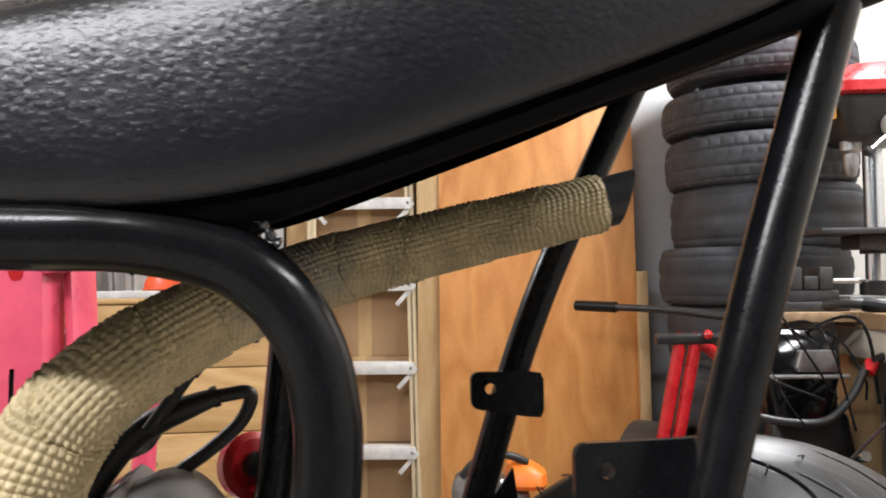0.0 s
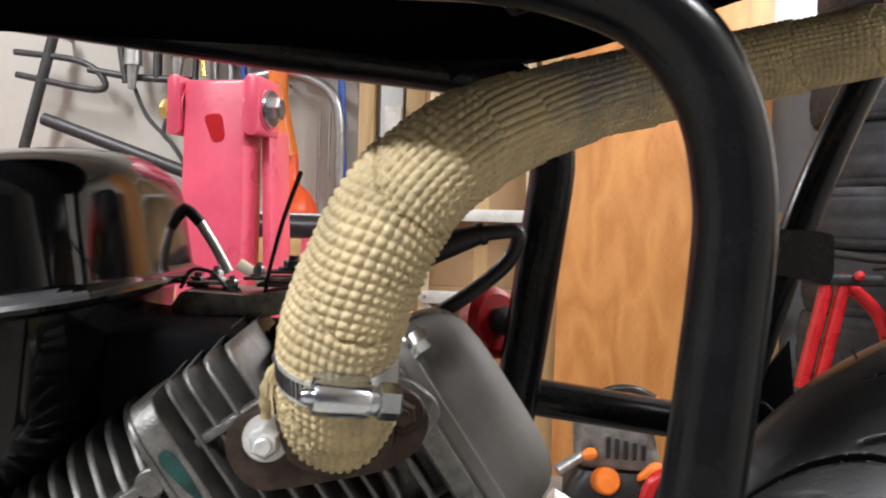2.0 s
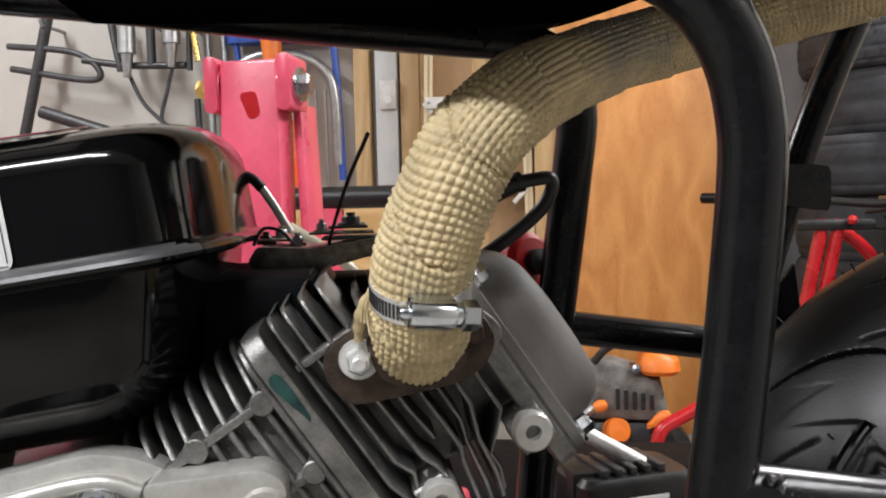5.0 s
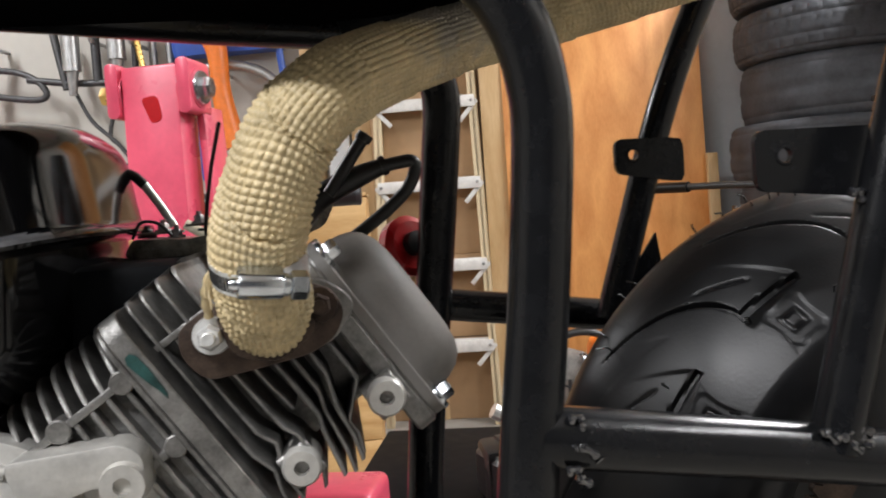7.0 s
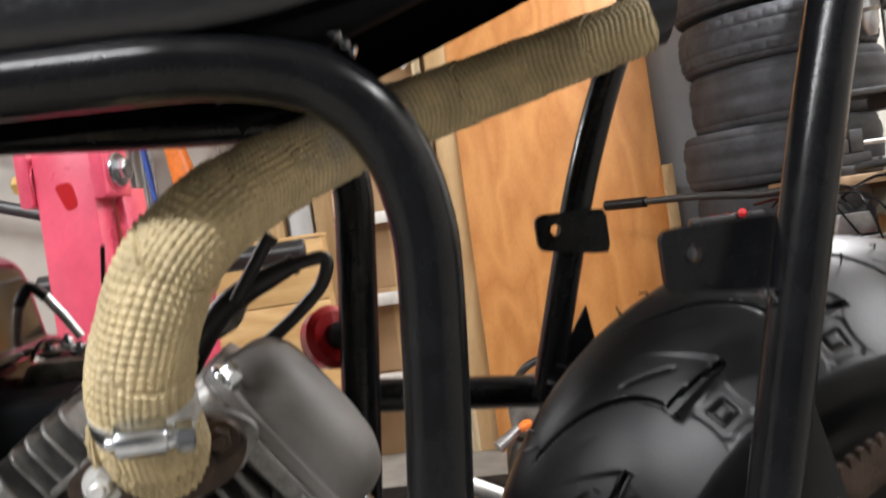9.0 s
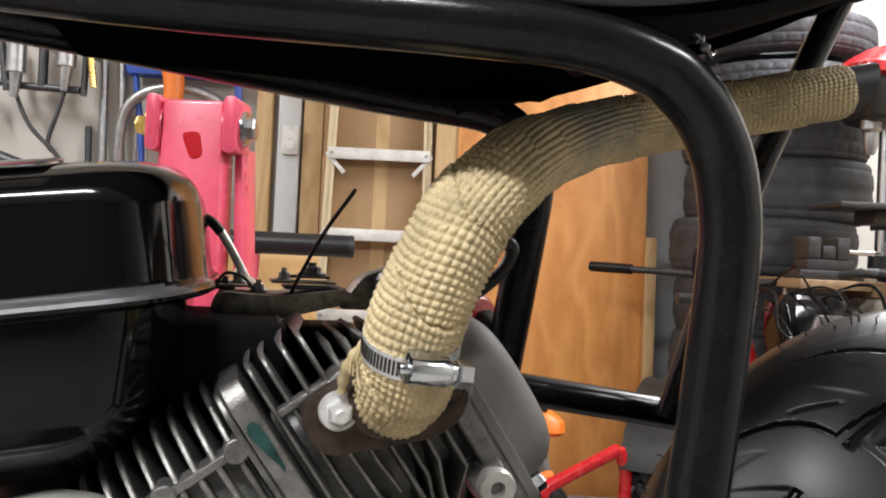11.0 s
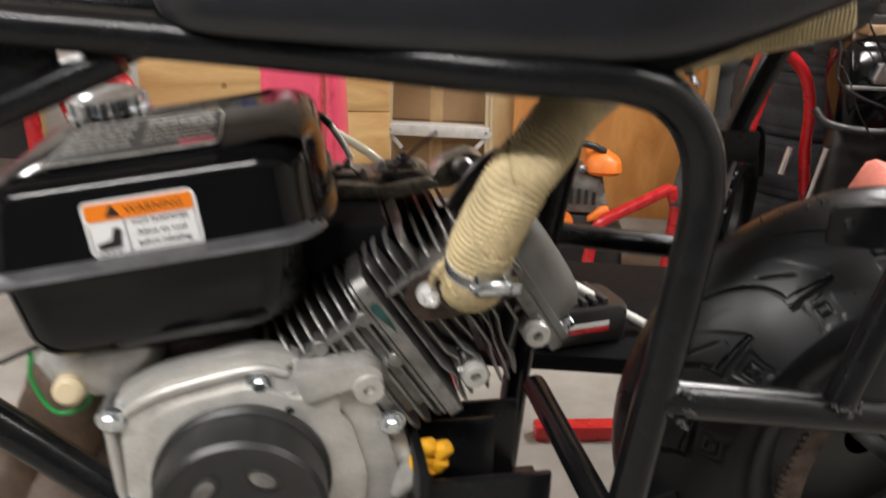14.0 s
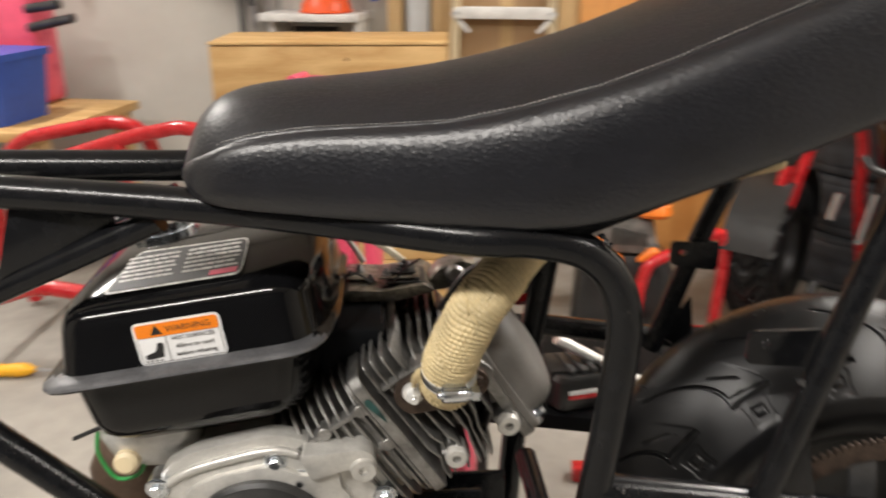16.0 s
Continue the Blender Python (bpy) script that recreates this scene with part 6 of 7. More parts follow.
part("work_table", join(rbox(-0.225, 0.12, -0.14, 0.06, 0.198, 0.214, 0.004), rbox(-0.10, 0.06, -0.08, 0.04, 0.160, 0.198, 0.006), tube([(0.0, 0.05, 0.15), (0.0, 0.05, 0.215)], 0.040, 18)), M_DARKSTEEL, press)
part("belt_cover", moved(loft([(0.0, -0.185, 0.28, -0.14, 0.14), (0.004, -0.195, 0.29, -0.15, 0.15), (0.030, -0.195, 0.29, -0.15, 0.15), (0.036, -0.180, 0.28, -0.14, 0.14), (0.088, -0.115, 0.25, -0.10, 0.12), (0.094, -0.09, 0.23, -0.08, 0.10)], 0.05), Matrix.Translation((0, 0, 0.566))), M_RED2, press, "bright red belt cover")
part("head_casting", moved(loft([(0.45, -0.10, 0.13, -0.08, 0.08), (0.46, -0.13, 0.15, -0.10, 0.09), (0.535, -0.16, 0.18, -0.12, 0.12), (0.564, -0.165, 0.20, -0.12, 0.12)], 0.03), Matrix.Identity(4)), M_PLASTIC, press)
part("switch_cover", rbox(-0.178, -0.158, -0.10, -0.06, 0.505, 0.545, 0.004), M_YELLOW, press)
part("chuck", lathe([(0.0, 0.36), (0.012, 0.36), (0.020, 0.385), (0.020, 0.42), (0.028, 0.43), (0.028, 0.47)], 20, pose(-0.09, -0.02, 0)), M_STEEL, press)
wh = part("feed_hub", disc([(0.034, -0.02), (0.036, 0.01), (0.030, 0.02), (0.0, 0.022)], 24, (-0.02, -0.135, 0.482), (0, -1, 0)), M_BRIGHT, press)
for i in range(3):
    a = radians(100 + 120 * i) if i else radians(93)
    e = (-0.02 + 0.115 * math.cos(a), -0.155, 0.482 + 0.115 * math.sin(a))
    handle_ = part("feed_handle", tube([(-0.02, -0.15, 0.482), e], 0.005, 8), M_ZINC, wh)
    part("handle_ball", disc([(0, -0.014), (0.010, -0.009), (0.013, 0), (0.010, 0.009), (0, 0.014)], 14, e, (0, 0, 1)), M_PLASTIC, wh)
vise = thing("bench_vise", "dark stepped machine vise on the bench", "vise", pose(0.888, 2.085, 0.475) @ Matrix.Diagonal((0.85, 0.85, 0.9, 1)))
part("vise_body", join(rbox(-0.10, 0.10, -0.06, 0.06, 0.0, 0.028, 0.004), rbox(-0.075, 0.075, -0.05, 0.05, 0.028, 0.06, 0.004)), M_DARKSTEEL, vise)
for x0, x1, z1 in ((-0.075, -0.035, 0.125), (0.015, 0.055, 0.125), (-0.030, 0.012, 0.10)):
    part("vise_jaw", rbox(x0, x1, -0.055, 0.055, 0.061, z1, 0.004), M_DARKSTEEL, vise)
part("vise_screw", tube([(0.055, 0, 0.085), (0.16, 0, 0.085)], 0.008, 12), M_STEEL, vise)
part("vise_bar", tube([(0.155, -0.05, 0.085), (0.155, 0.05, 0.085)], 0.004, 10), M_STEEL, vise)
under_panel = thing("white_panel", "cream board standing under the bench", "board", pose(1.5, 2.27, FLOOR))
part("board", rbox(-0.44, 0.45, 0.0, 0.02, 0.0, 0.73, 0.002), M_APRON, under_panel)
toolbox = thing("tool_stand", "black power tool on a grey folding stand", "tool stand", pose(1.28, 1.70, 0.475, 0, 0, 14))
part("case_body", rbox(-0.10, 0.22, -0.08, 0.08, 0.105, 0.22, 0.02, 3), M_PLASTIC, toolbox)
part("stand_plate", rbox(-0.12, 0.25, -0.10, 0.10, 0.092, 0.104, 0.003), M_STEEL, toolbox)
for x in (-0.09, 0.20):
    for y in (-0.08, 0.08):
        part("stand_leg", tube([(x, y, 0.092), (x + (0.03 if x > 0 else -0.03), y, 0.004)], 0.007, 10), M_DARKSTEEL, toolbox)
part("foot_pad", rbox(-0.15, -0.09, -0.10, -0.06, 0.0, 0.018, 0.004), M_ORANGE, toolbox)
part("cross_wire", tube([(-0.115, -0.08, 0.02), (0.22, -0.08, 0.03)], 0.004, 8), M_DARKSTEEL, toolbox)
mat_ = thing("paper_sheet", "crumpled pale paper sheet on the bench", "paper", pose(1.16, 1.55, 0.4755, 0, 0, 20))
part("sheet", rbox(-0.09, 0.12, -0.08, 0.10, 0.0, 0.004, 0.001), M_STEP, mat_)
part("fold", moved(rbox(-0.05, 0.08, -0.04, 0.05, 0.004, 0.012, 0.003), pose(0, 0, 0, 0, 0, 15)), M_STEP, mat_)

# ---- floor things on the right ----
gen = thing("portable_generator", "red rounded portable generator with a dark arched front panel", "generator", pose(1.165, 1.75, FLOOR))
part("body", loft([(0.132, -0.155, 0.165, -0.090, 0.10), (0.145, -0.162, 0.172, -0.098, 0.11), (0.30, -0.160, 0.170, -0.098, 0.11), (0.40, -0.150, 0.140, -0.094, 0.11), (0.455, -0.120, 0.100, -0.085, 0.10), (0.475, -0.08, 0.06, -0.06, 0.08)], 0.05), M_RED2, gen)
part("lower_body", loft([(0.0, -0.125, 0.135, -0.075, 0.08), (0.012, -0.138, 0.148, -0.088, 0.09), (0.118, -0.148, 0.158, -0.092, 0.10), (0.131, -0.138, 0.148, -0.086, 0.09)], 0.05), M_RED2, gen)
ARCH = rounded([(-0.190, 0.395), (-0.165, 0.445), (-0.120, 0.502), (-0.050, 0.537), (0.020, 0.522), (0.065, 0.472), (0.088, 0.410), (0.045, 0.328), (-0.100, 0.345)], 0.02, 5)
panel_ = part("front_panel", holed(ARCH, (-0.030, 0.482), 0.028, -0.118, -0.099), M_DUSTDARK, gen, "dark brown-grey arched front panel")
for x, z in ((0.029, 0.375), (-0.114, 0.419)):
    part("panel_bolt", join(disc([(0.0, 0.006), (0.008, 0.006), (0.017, 0.005), (0.019, 0.002), (0.019, -0.004)], 24, (x, -0.119, z), (0, -1, 0.1)), bolt((x, -0.124, z), (0, -1, 0.1), 0.007, 0.006)), M_BRIGHT, panel_)
part("panel_knob", disc([(0, 0.016), (0.014, 0.015), (0.020, 0.008), (0.022, -0.002)], 24, (-0.052, -0.119, 0.411), (0, -1, 0.1)), M_PLASTIC, panel_)
part("panel_socket", disc([(0, 0.003), (0.009, 0.004), (0.011, 0)], 18, (-0.005, -0.119, 0.428), (0, -1, 0.1)), M_STEEL, panel_)
for i in range(6):
    part("vent_rib", rbox(0.050, 0.140, -0.104, -0.094, 0.200 + i * 0.018, 0.208 + i * 0.018, 0.002), M_RED2, gen)
part("side_spout", tube([(0.095, -0.095, 0.334), (0.178, -0.100, 0.314)], 0.009, 12), M_BRASS, gen, "dull brass spout")
pinkseat = thing("patterned_seat", "coral pink wedge seat with blue and white flag print", "seat", pose(0.752, 1.36, 0.115, 0, 19, -6) @ Matrix.Diagonal((0.94, 1.05, 0.76, 1)))


def wedge(shape):
    """Thins a shape towards the seat's low end."""
    return [(x, y, z * (0.85 - 0.9 * x)) for x, y, z in shape[0]], shape[1]


part("cushion", wedge(loft([(0.0, -0.20, 0.20, -0.10, 0.10), (0.02, -0.21, 0.21, -0.11, 0.11), (0.10, -0.21, 0.20, -0.10, 0.10), (0.118, -0.20, 0.19, -0.090, 0.090), (0.125, -0.18, 0.17, -0.070, 0.070)], 0.05)), M_PINK, pinkseat)
part("seat_base", rbox(-0.20, 0.215, -0.10, 0.10, -0.022, -0.001, 0.006), M_PLASTIC, pinkseat)
part("base_trim", rbox(0.08, 0.212, -0.106, -0.1005, -0.014, -0.008, 0.001), M_BRIGHT, pinkseat)
rng = random.Random(5)
for i in range(24):
    col, row = i % 6, i // 6
    x, z = -0.165 + 0.345 * (col + 0.5 * (row % 2)) / 6 + rng.uniform(-0.010, 0.010), 0.030 + 0.045 * row + rng.uniform(-0.006, 0.006)
    tilt = rng.uniform(-70, 70)
    if row < 2:
        at = Matrix.Translation((x, -0.1105 if row < 1 else -0.108, z)) @ pose(0, 0, 0, 0, tilt, 0) @ Matrix.Scale(1.25, 4)
    else:
        at = Matrix.Translation((x * 0.9, -0.040 + 0.06 * (row - 2), 0.1252)) @ pose(0, 0, 0, 90, 0, 0) @ pose(0, 0, 0, 0, tilt, 0) @ Matrix.Diagonal((1.45, -1, 1.45, 1))
    part("print_patch", wedge(moved(rbox(-0.019, 0.0, -0.001, 0.003, -0.010, 0.012, 0), at)), M_NAVY, pinkseat)
    part("print_stripe", wedge(moved(join(*[rbox(0.001, 0.022, -0.0008, 0.003, -0.010 + 0.0064 * k, -0.0072 + 0.0064 * k, 0) for k in range(4)]), at)), M_PALE, pinkseat)
for x in (-0.12, 0.14):
    part("seat_post", tube([(x, 0, -0.02), (x - 0.1, 0, FLOOR - 0.125 + 0.05)], 0.014, 12), M_DARKSTEEL, pinkseat)
engine2 = thing("spare_engine", "small finned silver engine with black air box", "engine", pose(0.935, 1.53, FLOOR) @ Matrix.Diagonal((0.82, 0.85, 1, 1)))
part("base_block", loft([(0.0, -0.09, 0.10, -0.05, 0.10), (0.30, -0.10, 0.11, -0.05, 0.10), (0.50, -0.085, 0.075, -0.045, 0.09), (0.574, -0.075, 0.06, -0.04, 0.08)], 0.03), M_PLASTIC, engine2)
barrel = part("cylinder", rbox(-0.112, 0.060, -0.045, 0.08, 0.575, 0.698, 0.010, 3), M_ALU_BRIGHT, engine2)
for k in range(4):
    part("cooling_fin", rbox(-0.060, 0.066, -0.051, 0.086, 0.590 + 0.027 * k, 0.599 + 0.027 * k, 0.003), M_ALU_BRIGHT, barrel)
part("side_port", disc([(0.012, 0.004), (0.020, 0.006), (0.026, 0.004), (0.028, -0.004)], 24, (-0.086, -0.046, 0.632), (0, -1, 0)), M_ALU_BRIGHT, barrel)
part("air_box", loft([(0.699, -0.10, 0.065, -0.05, 0.07), (0.708, -0.11, 0.075, -0.06, 0.08), (0.765, -0.105, 0.07, -0.055, 0.075), (0.78, -0.09, 0.055, -0.04, 0.06)], 0.02), M_PLASTIC, engine2)
part("chrome_cap", disc([(0.022, -0.01), (0.022, 0.012), (0.016, 0.016), (0, 0.016)], 20, (0.045, -0.062, 0.735), (0.3, -1, 0.2)), M_ZINC, engine2)
part("red_lead", tube(spline([(0.03, -0.06, 0.715), (0.040, -0.075, 0.69), (0.030, -0.065, 0.665)], 6), 0.006, 8), M_RED2, engine2)
rng = random.Random(17)
for k in range(7):
    a0 = Vector((rng.uniform(-0.12, 0.10), -0.05, rng.uniform(0.70, 0.80)))
    b0 = Vector((rng.uniform(-0.26, 0.22), rng.uniform(-0.06, 0.06), rng.uniform(0.44, 0.70)))
    c0 = (a0 + b0) / 2 + Vector((rng.uniform(-0.06, 0.06), -0.05, rng.uniform(0.02, 0.10)))
    part("control_cable", tube(spline([a0, c0, b0], 7), rng.choice((0.004, 0.005, 0.007)), 8), M_PLASTIC, engine2)
part("mount_bolt", bolt((-0.05, -0.047, 0.585), (0, -1, 0), 0.008, 0.008), M_ZINC, barrel)
cyc = thing("spoked_wheel", "black spoked wheel leaning under the bench", "wheel", pose(1.44, 1.93, FLOOR + 0.285, -4, 0, 0))
part("tyre", moved(lathe([(0.262 + 0.020 * math.cos(radians(a)), 0.020 * math.sin(radians(a))) for a in range(0, 360, 30)], 64, None, True), pose(0, 0, 0, 90)), M_RUBBER, cyc)
part("rim", moved(lathe([(0.246, -0.010), (0.236, -0.012), (0.236, 0.012), (0.246, 0.010)], 64, None, True), pose(0, 0, 0, 90)), M_STEEL, cyc)
part("hub", tube([(0, -0.04, 0), (0, 0.04, 0)], 0.020, 16), M_STEEL, cyc)
for i in range(24):
    a = radians(15 * i)
    b = a + radians(28 if i % 2 else -28)
    part("spoke", tube([(0.02 * math.cos(b), -0.03 if i % 4 < 2 else 0.03, 0.02 * math.sin(b)), (0.237 * math.cos(a), 0, 0.237 * math.sin(a))], 0.0016, 5, False), M_STEEL, cyc)
drill = thing("cordless_drill", "red and black cordless drill standing on the concrete floor", "drill", pose(1.035, 1.20, FLOOR, 0, 0, 95))
part("battery", loft([(0.0, -0.030, 0.088, -0.038, 0.038), (0.004, -0.034, 0.092, -0.041, 0.041), (0.040, -0.034, 0.092, -0.041, 0.041), (0.046, -0.030, 0.088, -0.037, 0.037)], 0.012), M_PLASTIC, drill)
part("battery_top", loft([(0.0465, -0.028, 0.080, -0.036, 0.036), (0.060, -0.024, 0.070, -0.034, 0.034), (0.066, -0.018, 0.055, -0.028, 0.028)], 0.012), M_RED2, drill, "red battery housing")
part("grip", tube(spline([(0.010, 0, 0.064), (-0.012, 0, 0.105), (-0.030, 0, 0.165)], 5), lambda t: 0.022 - 0.003 * math.sin(3.1 * t), 16), M_PLASTIC, drill)
part("motor_housing", moved(lathe([(0, -0.105), (0.026, -0.102), (0.035, -0.085), (0.036, -0.02), (0.034, 0.045), (0.030, 0.055)], 24), pose(0, 0, 0.196, 0, 90, 0)), M_RED2, drill, "red motor housing")
part("chuck", moved(lathe([(0.029, 0.056), (0.030, 0.085), (0.026, 0.10), (0.022, 0.128), (0.010, 0.150), (0, 0.151)], 20), pose(0, 0, 0.196, 0, 90, 0)), M_PLASTIC, drill)

# ---- floor things behind the bike ----
trimmer = thing("garden_trimmer", "orange and black garden power tool on the floor", "power tool", pose(0.10, 2.14, FLOOR))
T3 = pose(-0.10, -2.14, -FLOOR)
part("top_cover", loft([(0.022, 0.115, 0.205, 2.06, 2.17), (0.034, 0.104, 0.214, 2.05, 2.18), (0.060, 0.104, 0.210, 2.055, 2.18), (0.080, 0.110, 0.180, 2.07, 2.17), (0.088, 0.122, 0.155, 2.09, 2.15)], 0.03), M_ORANGE, trimmer, "orange plastic cover", m=T3)
part("motor_block", loft([(-0.10, -0.020, 0.170, 2.09, 2.24), (-0.085, -0.035, 0.185, 2.08, 2.25), (0.005, -0.040, 0.165, 2.08, 2.24), (0.035, -0.030, 0.100, 2.09, 2.22), (0.052, -0.010, 0.060, 2.11, 2.19)], 0.03), M_DUST, trimmer, "dusty grey motor housing", m=T3)
for k in range(5):
    part("cooling_slot", rbox(0.045 + 0.022 * k, 0.056 + 0.022 * k, 2.072, 2.084, -0.070, -0.015 - 0.004 * k, 0.002), M_PLASTIC, trimmer, m=T3)
part("carry_handle", tube(spline([(-0.010, 2.09, 0.052), (0.022, 2.08, 0.090), (0.067, 2.08, 0.109), (0.115, 2.08, 0.108), (0.160, 2.09, 0.088)], 8), 0.0105, 14), M_PLASTIC, trimmer, m=T3)
part("tank_base", loft([(FLOOR, -0.07, 0.25, 2.07, 2.26), (-0.16, -0.06, 0.24, 2.07, 2.25), (-0.11, -0.03, 0.20, 2.09, 2.24)], 0.03), M_PLASTIC, trimmer, m=T3)
part("choke_knob", lathe([(0, -0.020), (0.012, -0.016), (0.017, 0.0), (0.012, 0.016), (0, 0.020)], 18, T3 @ pose(0.004, 2.045, -0.054, 0, 72, 0)), M_ORANGE, trimmer)
part("guide_bar", tube([(-0.075, 2.02, -0.095), (-0.016, 2.05, -0.060)], lambda t: 0.017 - 0.004 * t, 14), M_STEEL, trimmer, m=T3)
part("fuel_cap", disc([(0, 0.012), (0.028, 0.010), (0.034, 0.002), (0.034, -0.03)], 24, (0.050, 2.055, -0.122), (0.3, -1, 0.25)), M_ORANGE, trimmer, m=T3)
part("trigger_lever", moved(loft([(-0.010, -0.034, 0.030, -0.012, 0.012), (0.0, -0.030, 0.038, -0.014, 0.014), (0.012, -0.004, 0.036, -0.010, 0.010), (0.018, 0.008, 0.026, -0.006, 0.006)], 0.008), T3 @ pose(0.150, 2.05, -0.090, 0, -22, 0)), M_ORANGE, trimmer)
part("ignition_coil", disc([(0, 0.010), (0.010, 0.009), (0.013, 0.0), (0.013, -0.02)], 18, (0.098, 2.062, 0.042), (0, -1, 0.3)), M_ZINC, trimmer, m=T3)
stand = thing("red_stand", "red tubular stand with a bent lever on the floor", "stand", pose(0.25, 2.0, FLOOR))
S3 = pose(-0.25, -2.0, -FLOOR)
part("stand_tube", tube(fillet([(0.12, 1.98, FLOOR + 0.02), (0.132, 1.98, -0.16), (0.150, 1.99, -0.095), (0.345, 2.02, 0.008)], 0.025), 0.017, 14), M_RED2, stand, m=S3)
part("stand_tube", tube(fillet([(0.345, 2.02, 0.008), (0.37, 2.03, -0.05), (0.36, 2.03, FLOOR + 0.02)], 0.025), 0.017, 14), M_RED2, stand, m=S3)
part("stand_foot", tube(fillet([(0.12, 1.80, FLOOR + 0.017), (0.12, 1.98, FLOOR + 0.017), (0.36, 2.03, FLOOR + 0.017), (0.42, 1.78, FLOOR + 0.017)], 0.04), 0.017, 14), M_RED2, stand, m=S3)
pipe_ = thing("steel_pipe", "loose bright steel pipe leaning on a black block on the tray", "pipe", BIKE @ pose(0.245, 0.50, 0.160))
part("pipe", tube([(0.0, 0.0, 0.0), (-0.15, 0.0, 0.088)], 0.0085, 16), M_BRIGHT, pipe_)
part("pipe_rest", rbox(-0.165, -0.095, -0.03, 0.03, -0.0095, 0.052, 0.006), M_PLASTIC, pipe_)
rail_ = thing("red_floor_leg", "long red jack leg lying on the floor", "jack leg", pose(0.02, 1.25, FLOOR, 0, 0, 8))
part("leg_tube", rbox(-0.06, 0.42, -0.02, 0.02, 0.0, 0.035, 0.006), M_RED2, rail_)
part("castor", disc([(0.0, -0.015), (0.03, -0.015), (0.034, 0), (0.03, 0.015), (0, 0.015)], 20, (0.40, -0.05, 0.034), (0, 1, 0)), M_DARKSTEEL, rail_)
batt = thing("tool_battery", "black tool battery with red and white badge", "battery", pose(-0.03, 0.78, 0.155, 0, 0, 25))
part("pack", loft([(0.0, -0.06, 0.06, -0.038, 0.038), (0.004, -0.063, 0.063, -0.04, 0.04), (0.045, -0.063, 0.063, -0.04, 0.04), (0.052, -0.058, 0.058, -0.036, 0.036)], 0.012), M_PLASTIC, batt)
part("badge", rbox(-0.045, 0.03, -0.0412, -0.039, 0.018, 0.025, 0.001), M_RED2, batt)
part("badge", rbox(-0.045, 0.03, -0.0412, -0.039, 0.0255, 0.033, 0.001), M_WHITE, batt, "white badge strip")
part("terminal_rail", join(*[rbox(-0.04 + 0.016 * i, -0.032 + 0.016 * i, -0.03, 0.03, 0.052, 0.060, 0.001) for i in range(5)]), M_DARKSTEEL, batt)
cart = thing("tool_tray", "black steel tool tray behind the bike", "tray", pose(0.05, 0.86, FLOOR))
part("tray_top", rbox(-0.30, 0.34, -0.14, 0.20, 0.455, 0.48, 0.004), M_BAR, cart)
for x, y in ((-0.27, -0.11), (0.31, -0.11), (-0.27, 0.17), (0.31, 0.17)):
    part("tray_leg", rbox(x - 0.015, x + 0.015, y - 0.015, y + 0.015, 0, 0.455, 0.002), M_DARKSTEEL, cart)

# ---- far left: red kart frame, shelf with a blue bin ----
kart = thing("red_kart_frame", "bare red tubular kart frame on the floor", "kart frame", pose(-1.6, 1.95, FLOOR))
K3 = pose(1.6, -1.95, -FLOOR)
for pts in ([(-2.02, 2.0, FLOOR + 0.02), (-1.98, 2.0, 0.09), (-1.85, 2.0, 0.205), (-1.52, 2.0, 0.272), (-1.42, 2.0, 0.25), (-1.38, 2.02, 0.10)], [(-1.80, 1.88, 0.10), (-1.66, 1.9, 0.17), (-1.42, 1.9, 0.245), (-1.24, 1.9, 0.285), (-1.16, 1.9, 0.27), (-1.16, 1.9, FLOOR + 0.02)], [(-1.45, 1.9, 0.235), (-1.43, 1.9, FLOOR + 0.02)], [(-1.80, 1.88, 0.10), (-1.82, 1.88, FLOOR + 0.02)], [(-1.7, 1.5, FLOOR + 0.18), (-1.5, 1.5, FLOOR + 0.25), (-1.2, 1.55, FLOOR + 0.20), (-1.15, 1.85, FLOOR + 0.05)]):
    part("frame_tube", tube(fillet(pts, 0.06), 0.022, 14), M_RED2, kart, m=K3)
part("axle", tube([(-1.7, 1.5, FLOOR + 0.18), (-1.75, 1.9, FLOOR + 0.15)], 0.014, 12), M_DARKSTEEL, kart, m=K3)
part("seat_sling", rbox(-1.72, -1.46, 1.92, 1.98, 0.02, 0.17, 0.02), M_PLASTIC, kart, m=K3)
sidetable = thing("side_shelf", "low wooden shelf against the wall", "shelf", pose(-2.35, 2.35, FLOOR))
part("shelf_top", rbox(-0.6, 0.48, -0.25, 0.4, 0.49, 0.525, 0.003), M_PINE, sidetable)
for x in (-0.55, 0.43):
    part("shelf_leg", rbox(x - 0.03, x + 0.03, -0.22, -0.16, 0, 0.489, 0.003), M_PINE_V, sidetable)
    part("shelf_leg", rbox(x - 0.03, x + 0.03, 0.31, 0.37, 0, 0.489, 0.003), M_PINE_V, sidetable)
bin_ = thing("blue_bin", "blue plastic storage bin on the shelf", "bin", pose(-2.29, 2.30, FLOOR + 0.526))
part("tub", loft([(0.0, -0.24, 0.24, -0.14, 0.14), (0.22, -0.26, 0.26, -0.16, 0.16)], 0.03), M_BLUE, bin_)
part("rim", loft([(0.221, -0.27, 0.27, -0.17, 0.17), (0.245, -0.27, 0.27, -0.17, 0.17)], 0.03), M_BLUE, bin_)
for x in (-0.12, 0.12):
    part("handle_rib", rbox(x - 0.04, x + 0.04, -0.172, -0.155, 0.15, 0.165, 0.003), M_BLUE, bin_)
redtool = thing("red_machine", "dull red metal machine behind the blue bin", "machine", pose(-2.45, 2.62, FLOOR + 0.526))
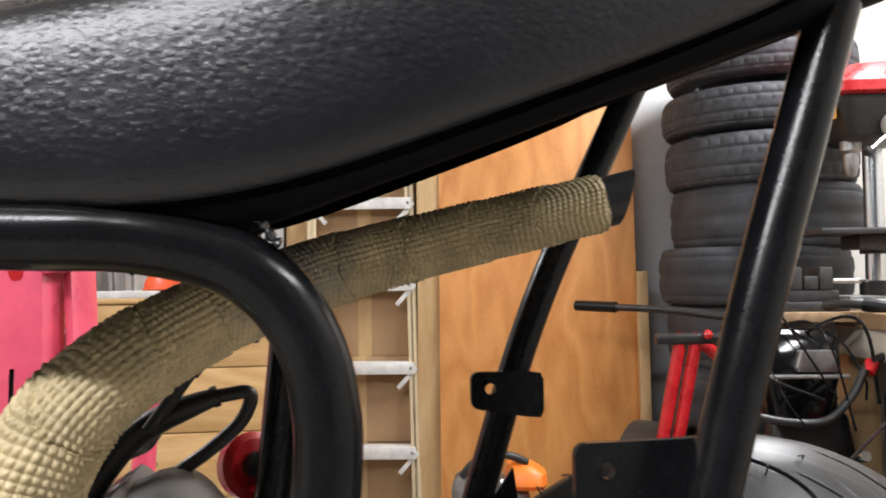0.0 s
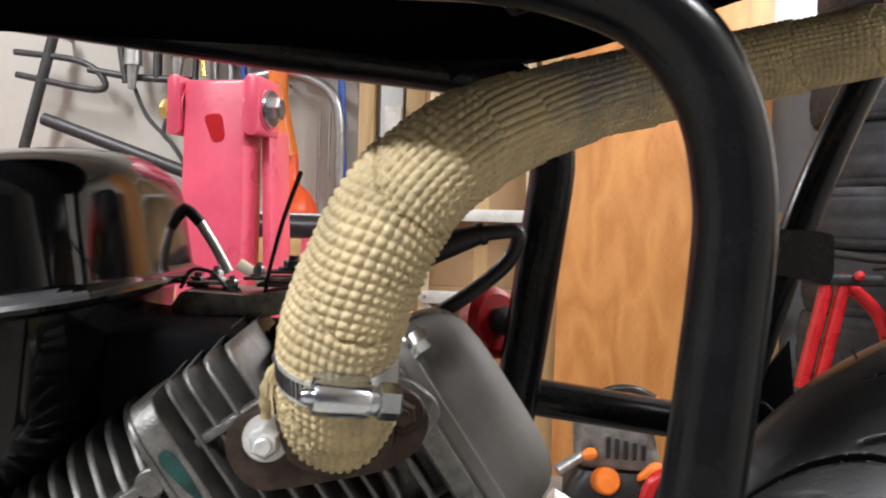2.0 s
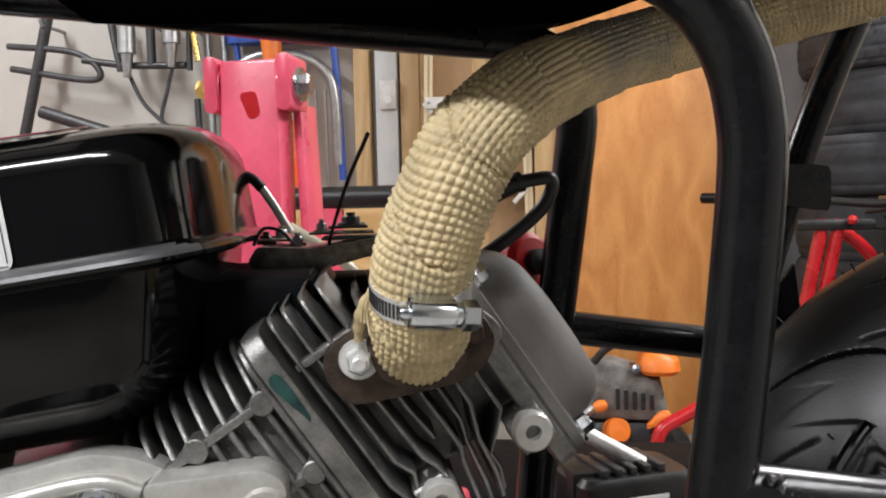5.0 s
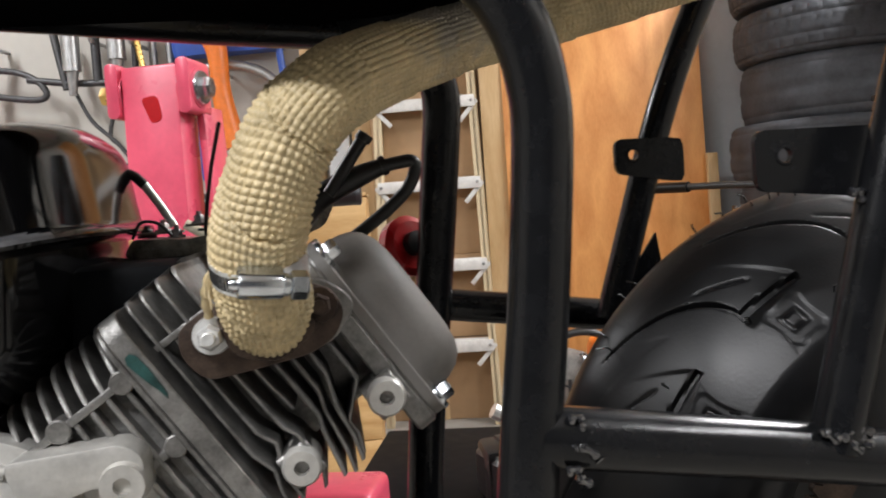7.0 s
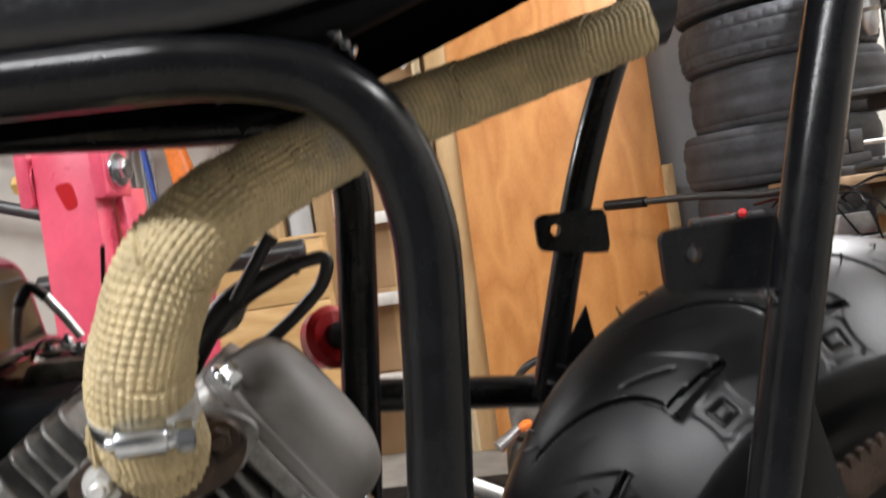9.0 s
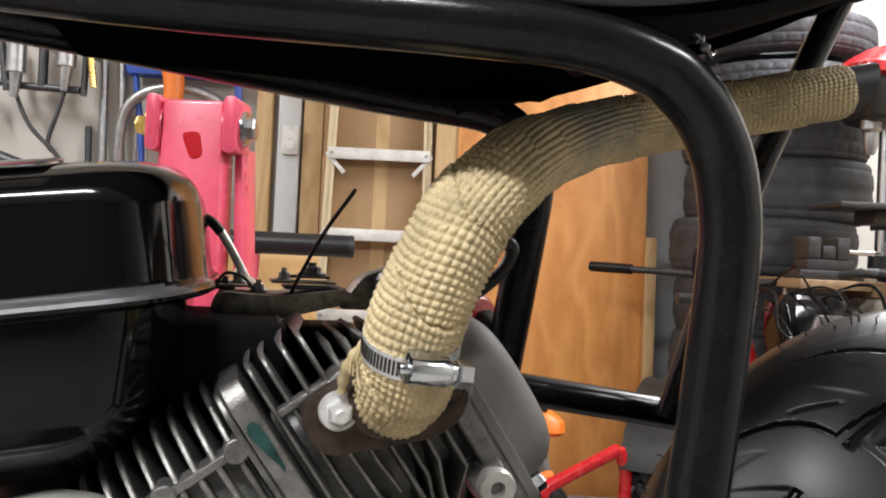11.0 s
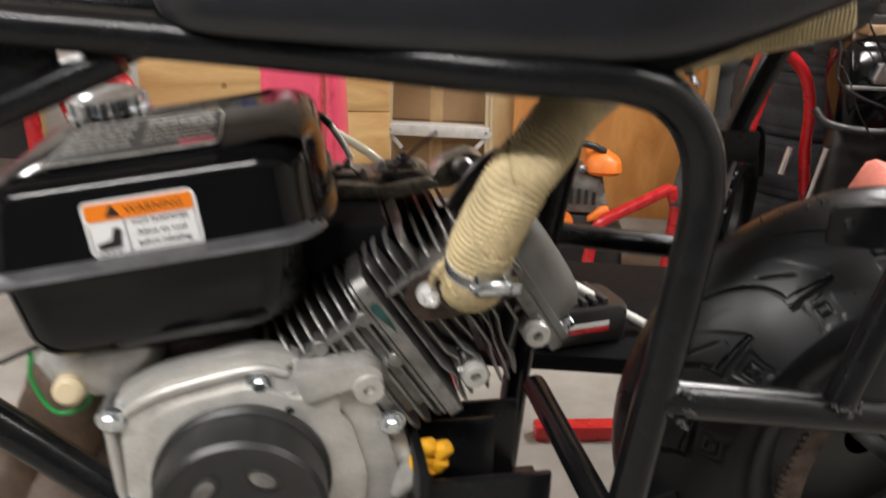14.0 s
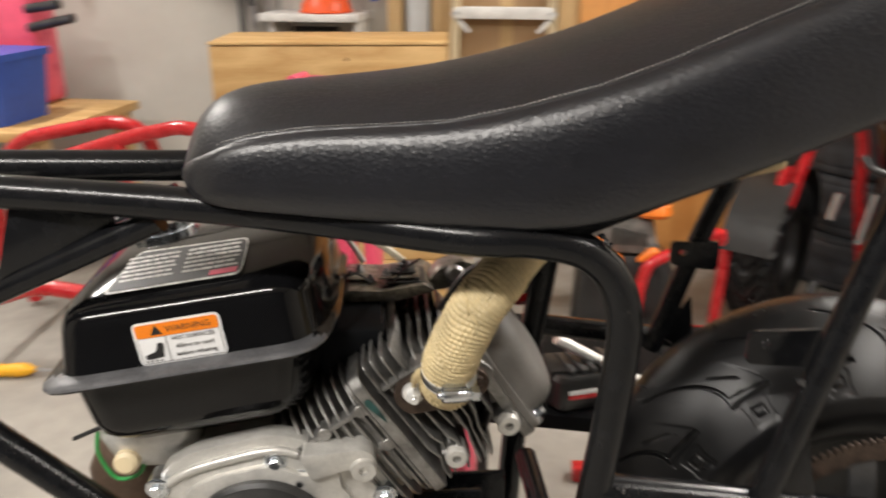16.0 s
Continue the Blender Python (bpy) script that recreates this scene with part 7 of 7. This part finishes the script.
for i in range(3):
    part("control_arm", tube([(0.28, -0.06, 0.30 + 0.07 * i), (0.48 - 0.05 * i, -0.08, 0.34 + 0.05 * i)], 0.018, 12), M_DARKSTEEL, redtool)
part("casing", rbox(-0.3, 0.28, -0.05, 0.12, 0.0, 0.5, 0.03, 3), M_RED, redtool)

# ---- loose wiring beside the engine ----
part("wire", tube(spline([(-0.447, 0.13, 0.351), (-0.421, 0.13, 0.362), (-0.39, 0.15, 0.365)]), 0.0022, 8), M_PLASTIC, bike, "black wire")
part("wire", tube(spline([(-0.424, 0.13, 0.358), (-0.426, 0.128, 0.335), (-0.412, 0.126, 0.308), (-0.390, 0.128, 0.312), (-0.384, 0.13, 0.336)]), 0.0020, 8), M_WIRE, bike, "green wire")
part("crankcase_nose", loft([(0.318, -0.405, -0.345, 0.130, 0.20), (0.326, -0.415, -0.335, 0.124, 0.20), (0.350, -0.426, -0.330, 0.122, 0.20), (0.362, -0.424, -0.332, 0.126, 0.20)], 0.016), M_ALU_BRIGHT, bike, "plain cast nose of the crankcase")
part("oil_sensor", disc([(0, 0.010), (0.008, 0.010), (0.0115, 0.007), (0.012, 0.0), (0.012, -0.012)], 24, (-0.398, 0.122, 0.330), (0, -1, 0.15)), M_CREAM, bike, "cream plastic sensor plug")
# added brown lump in place of the engine's shaded aluminium base
glove = thing("leather_glove", "crumpled brown lump filling in for the engine's shaded base", "glove", BIKE @ pose(-0.45, 0.22, 0.0435) @ Matrix.Diagonal((1, 1, 1.28, 1)))
gv = []
for k, (x, y, z, rx, ry, rz) in enumerate([(0, 0, 0.06, 0.075, 0.045, 0.062), (0.045, 0.01, 0.12, 0.05, 0.035, 0.07), (-0.045, 0.0, 0.09, 0.045, 0.035, 0.05), (0.02, -0.02, 0.17, 0.035, 0.03, 0.045)]):
    ball = lathe([(math.sin(math.pi * i / 12) * (1 + 0.06 * math.sin(i * 2.1 + k)), math.cos(math.pi * i / 12)) for i in range(13)], 20)
    gv.append(moved(ball, Matrix.Translation((x, y, z)) @ Matrix.Diagonal((rx, ry, rz, 1))))
part("lump_body", join(gv[0], gv[1], gv[3]), M_BROWN, glove)
part("lump_side", gv[2], M_BROWN, glove)
driver = thing("screwdriver", "yellow-handled screwdriver lying on the concrete floor", "screwdriver", pose(-1.62, 1.42, FLOOR + 0.021, 0, 0, 14))
part("handle", moved(lathe([(0, 0.0), (0.014, 0.001), (0.019, 0.010), (0.017, 0.03), (0.020, 0.06), (0.018, 0.09), (0.010, 0.104), (0.008, 0.112)], 14), pose(0, 0, 0, 0, 90, 0)), M_YELLOW, driver)
part("shaft", tube([(0.108, 0, 0), (0.235, 0, -0.016)], 0.004, 10), M_STEEL, driver)
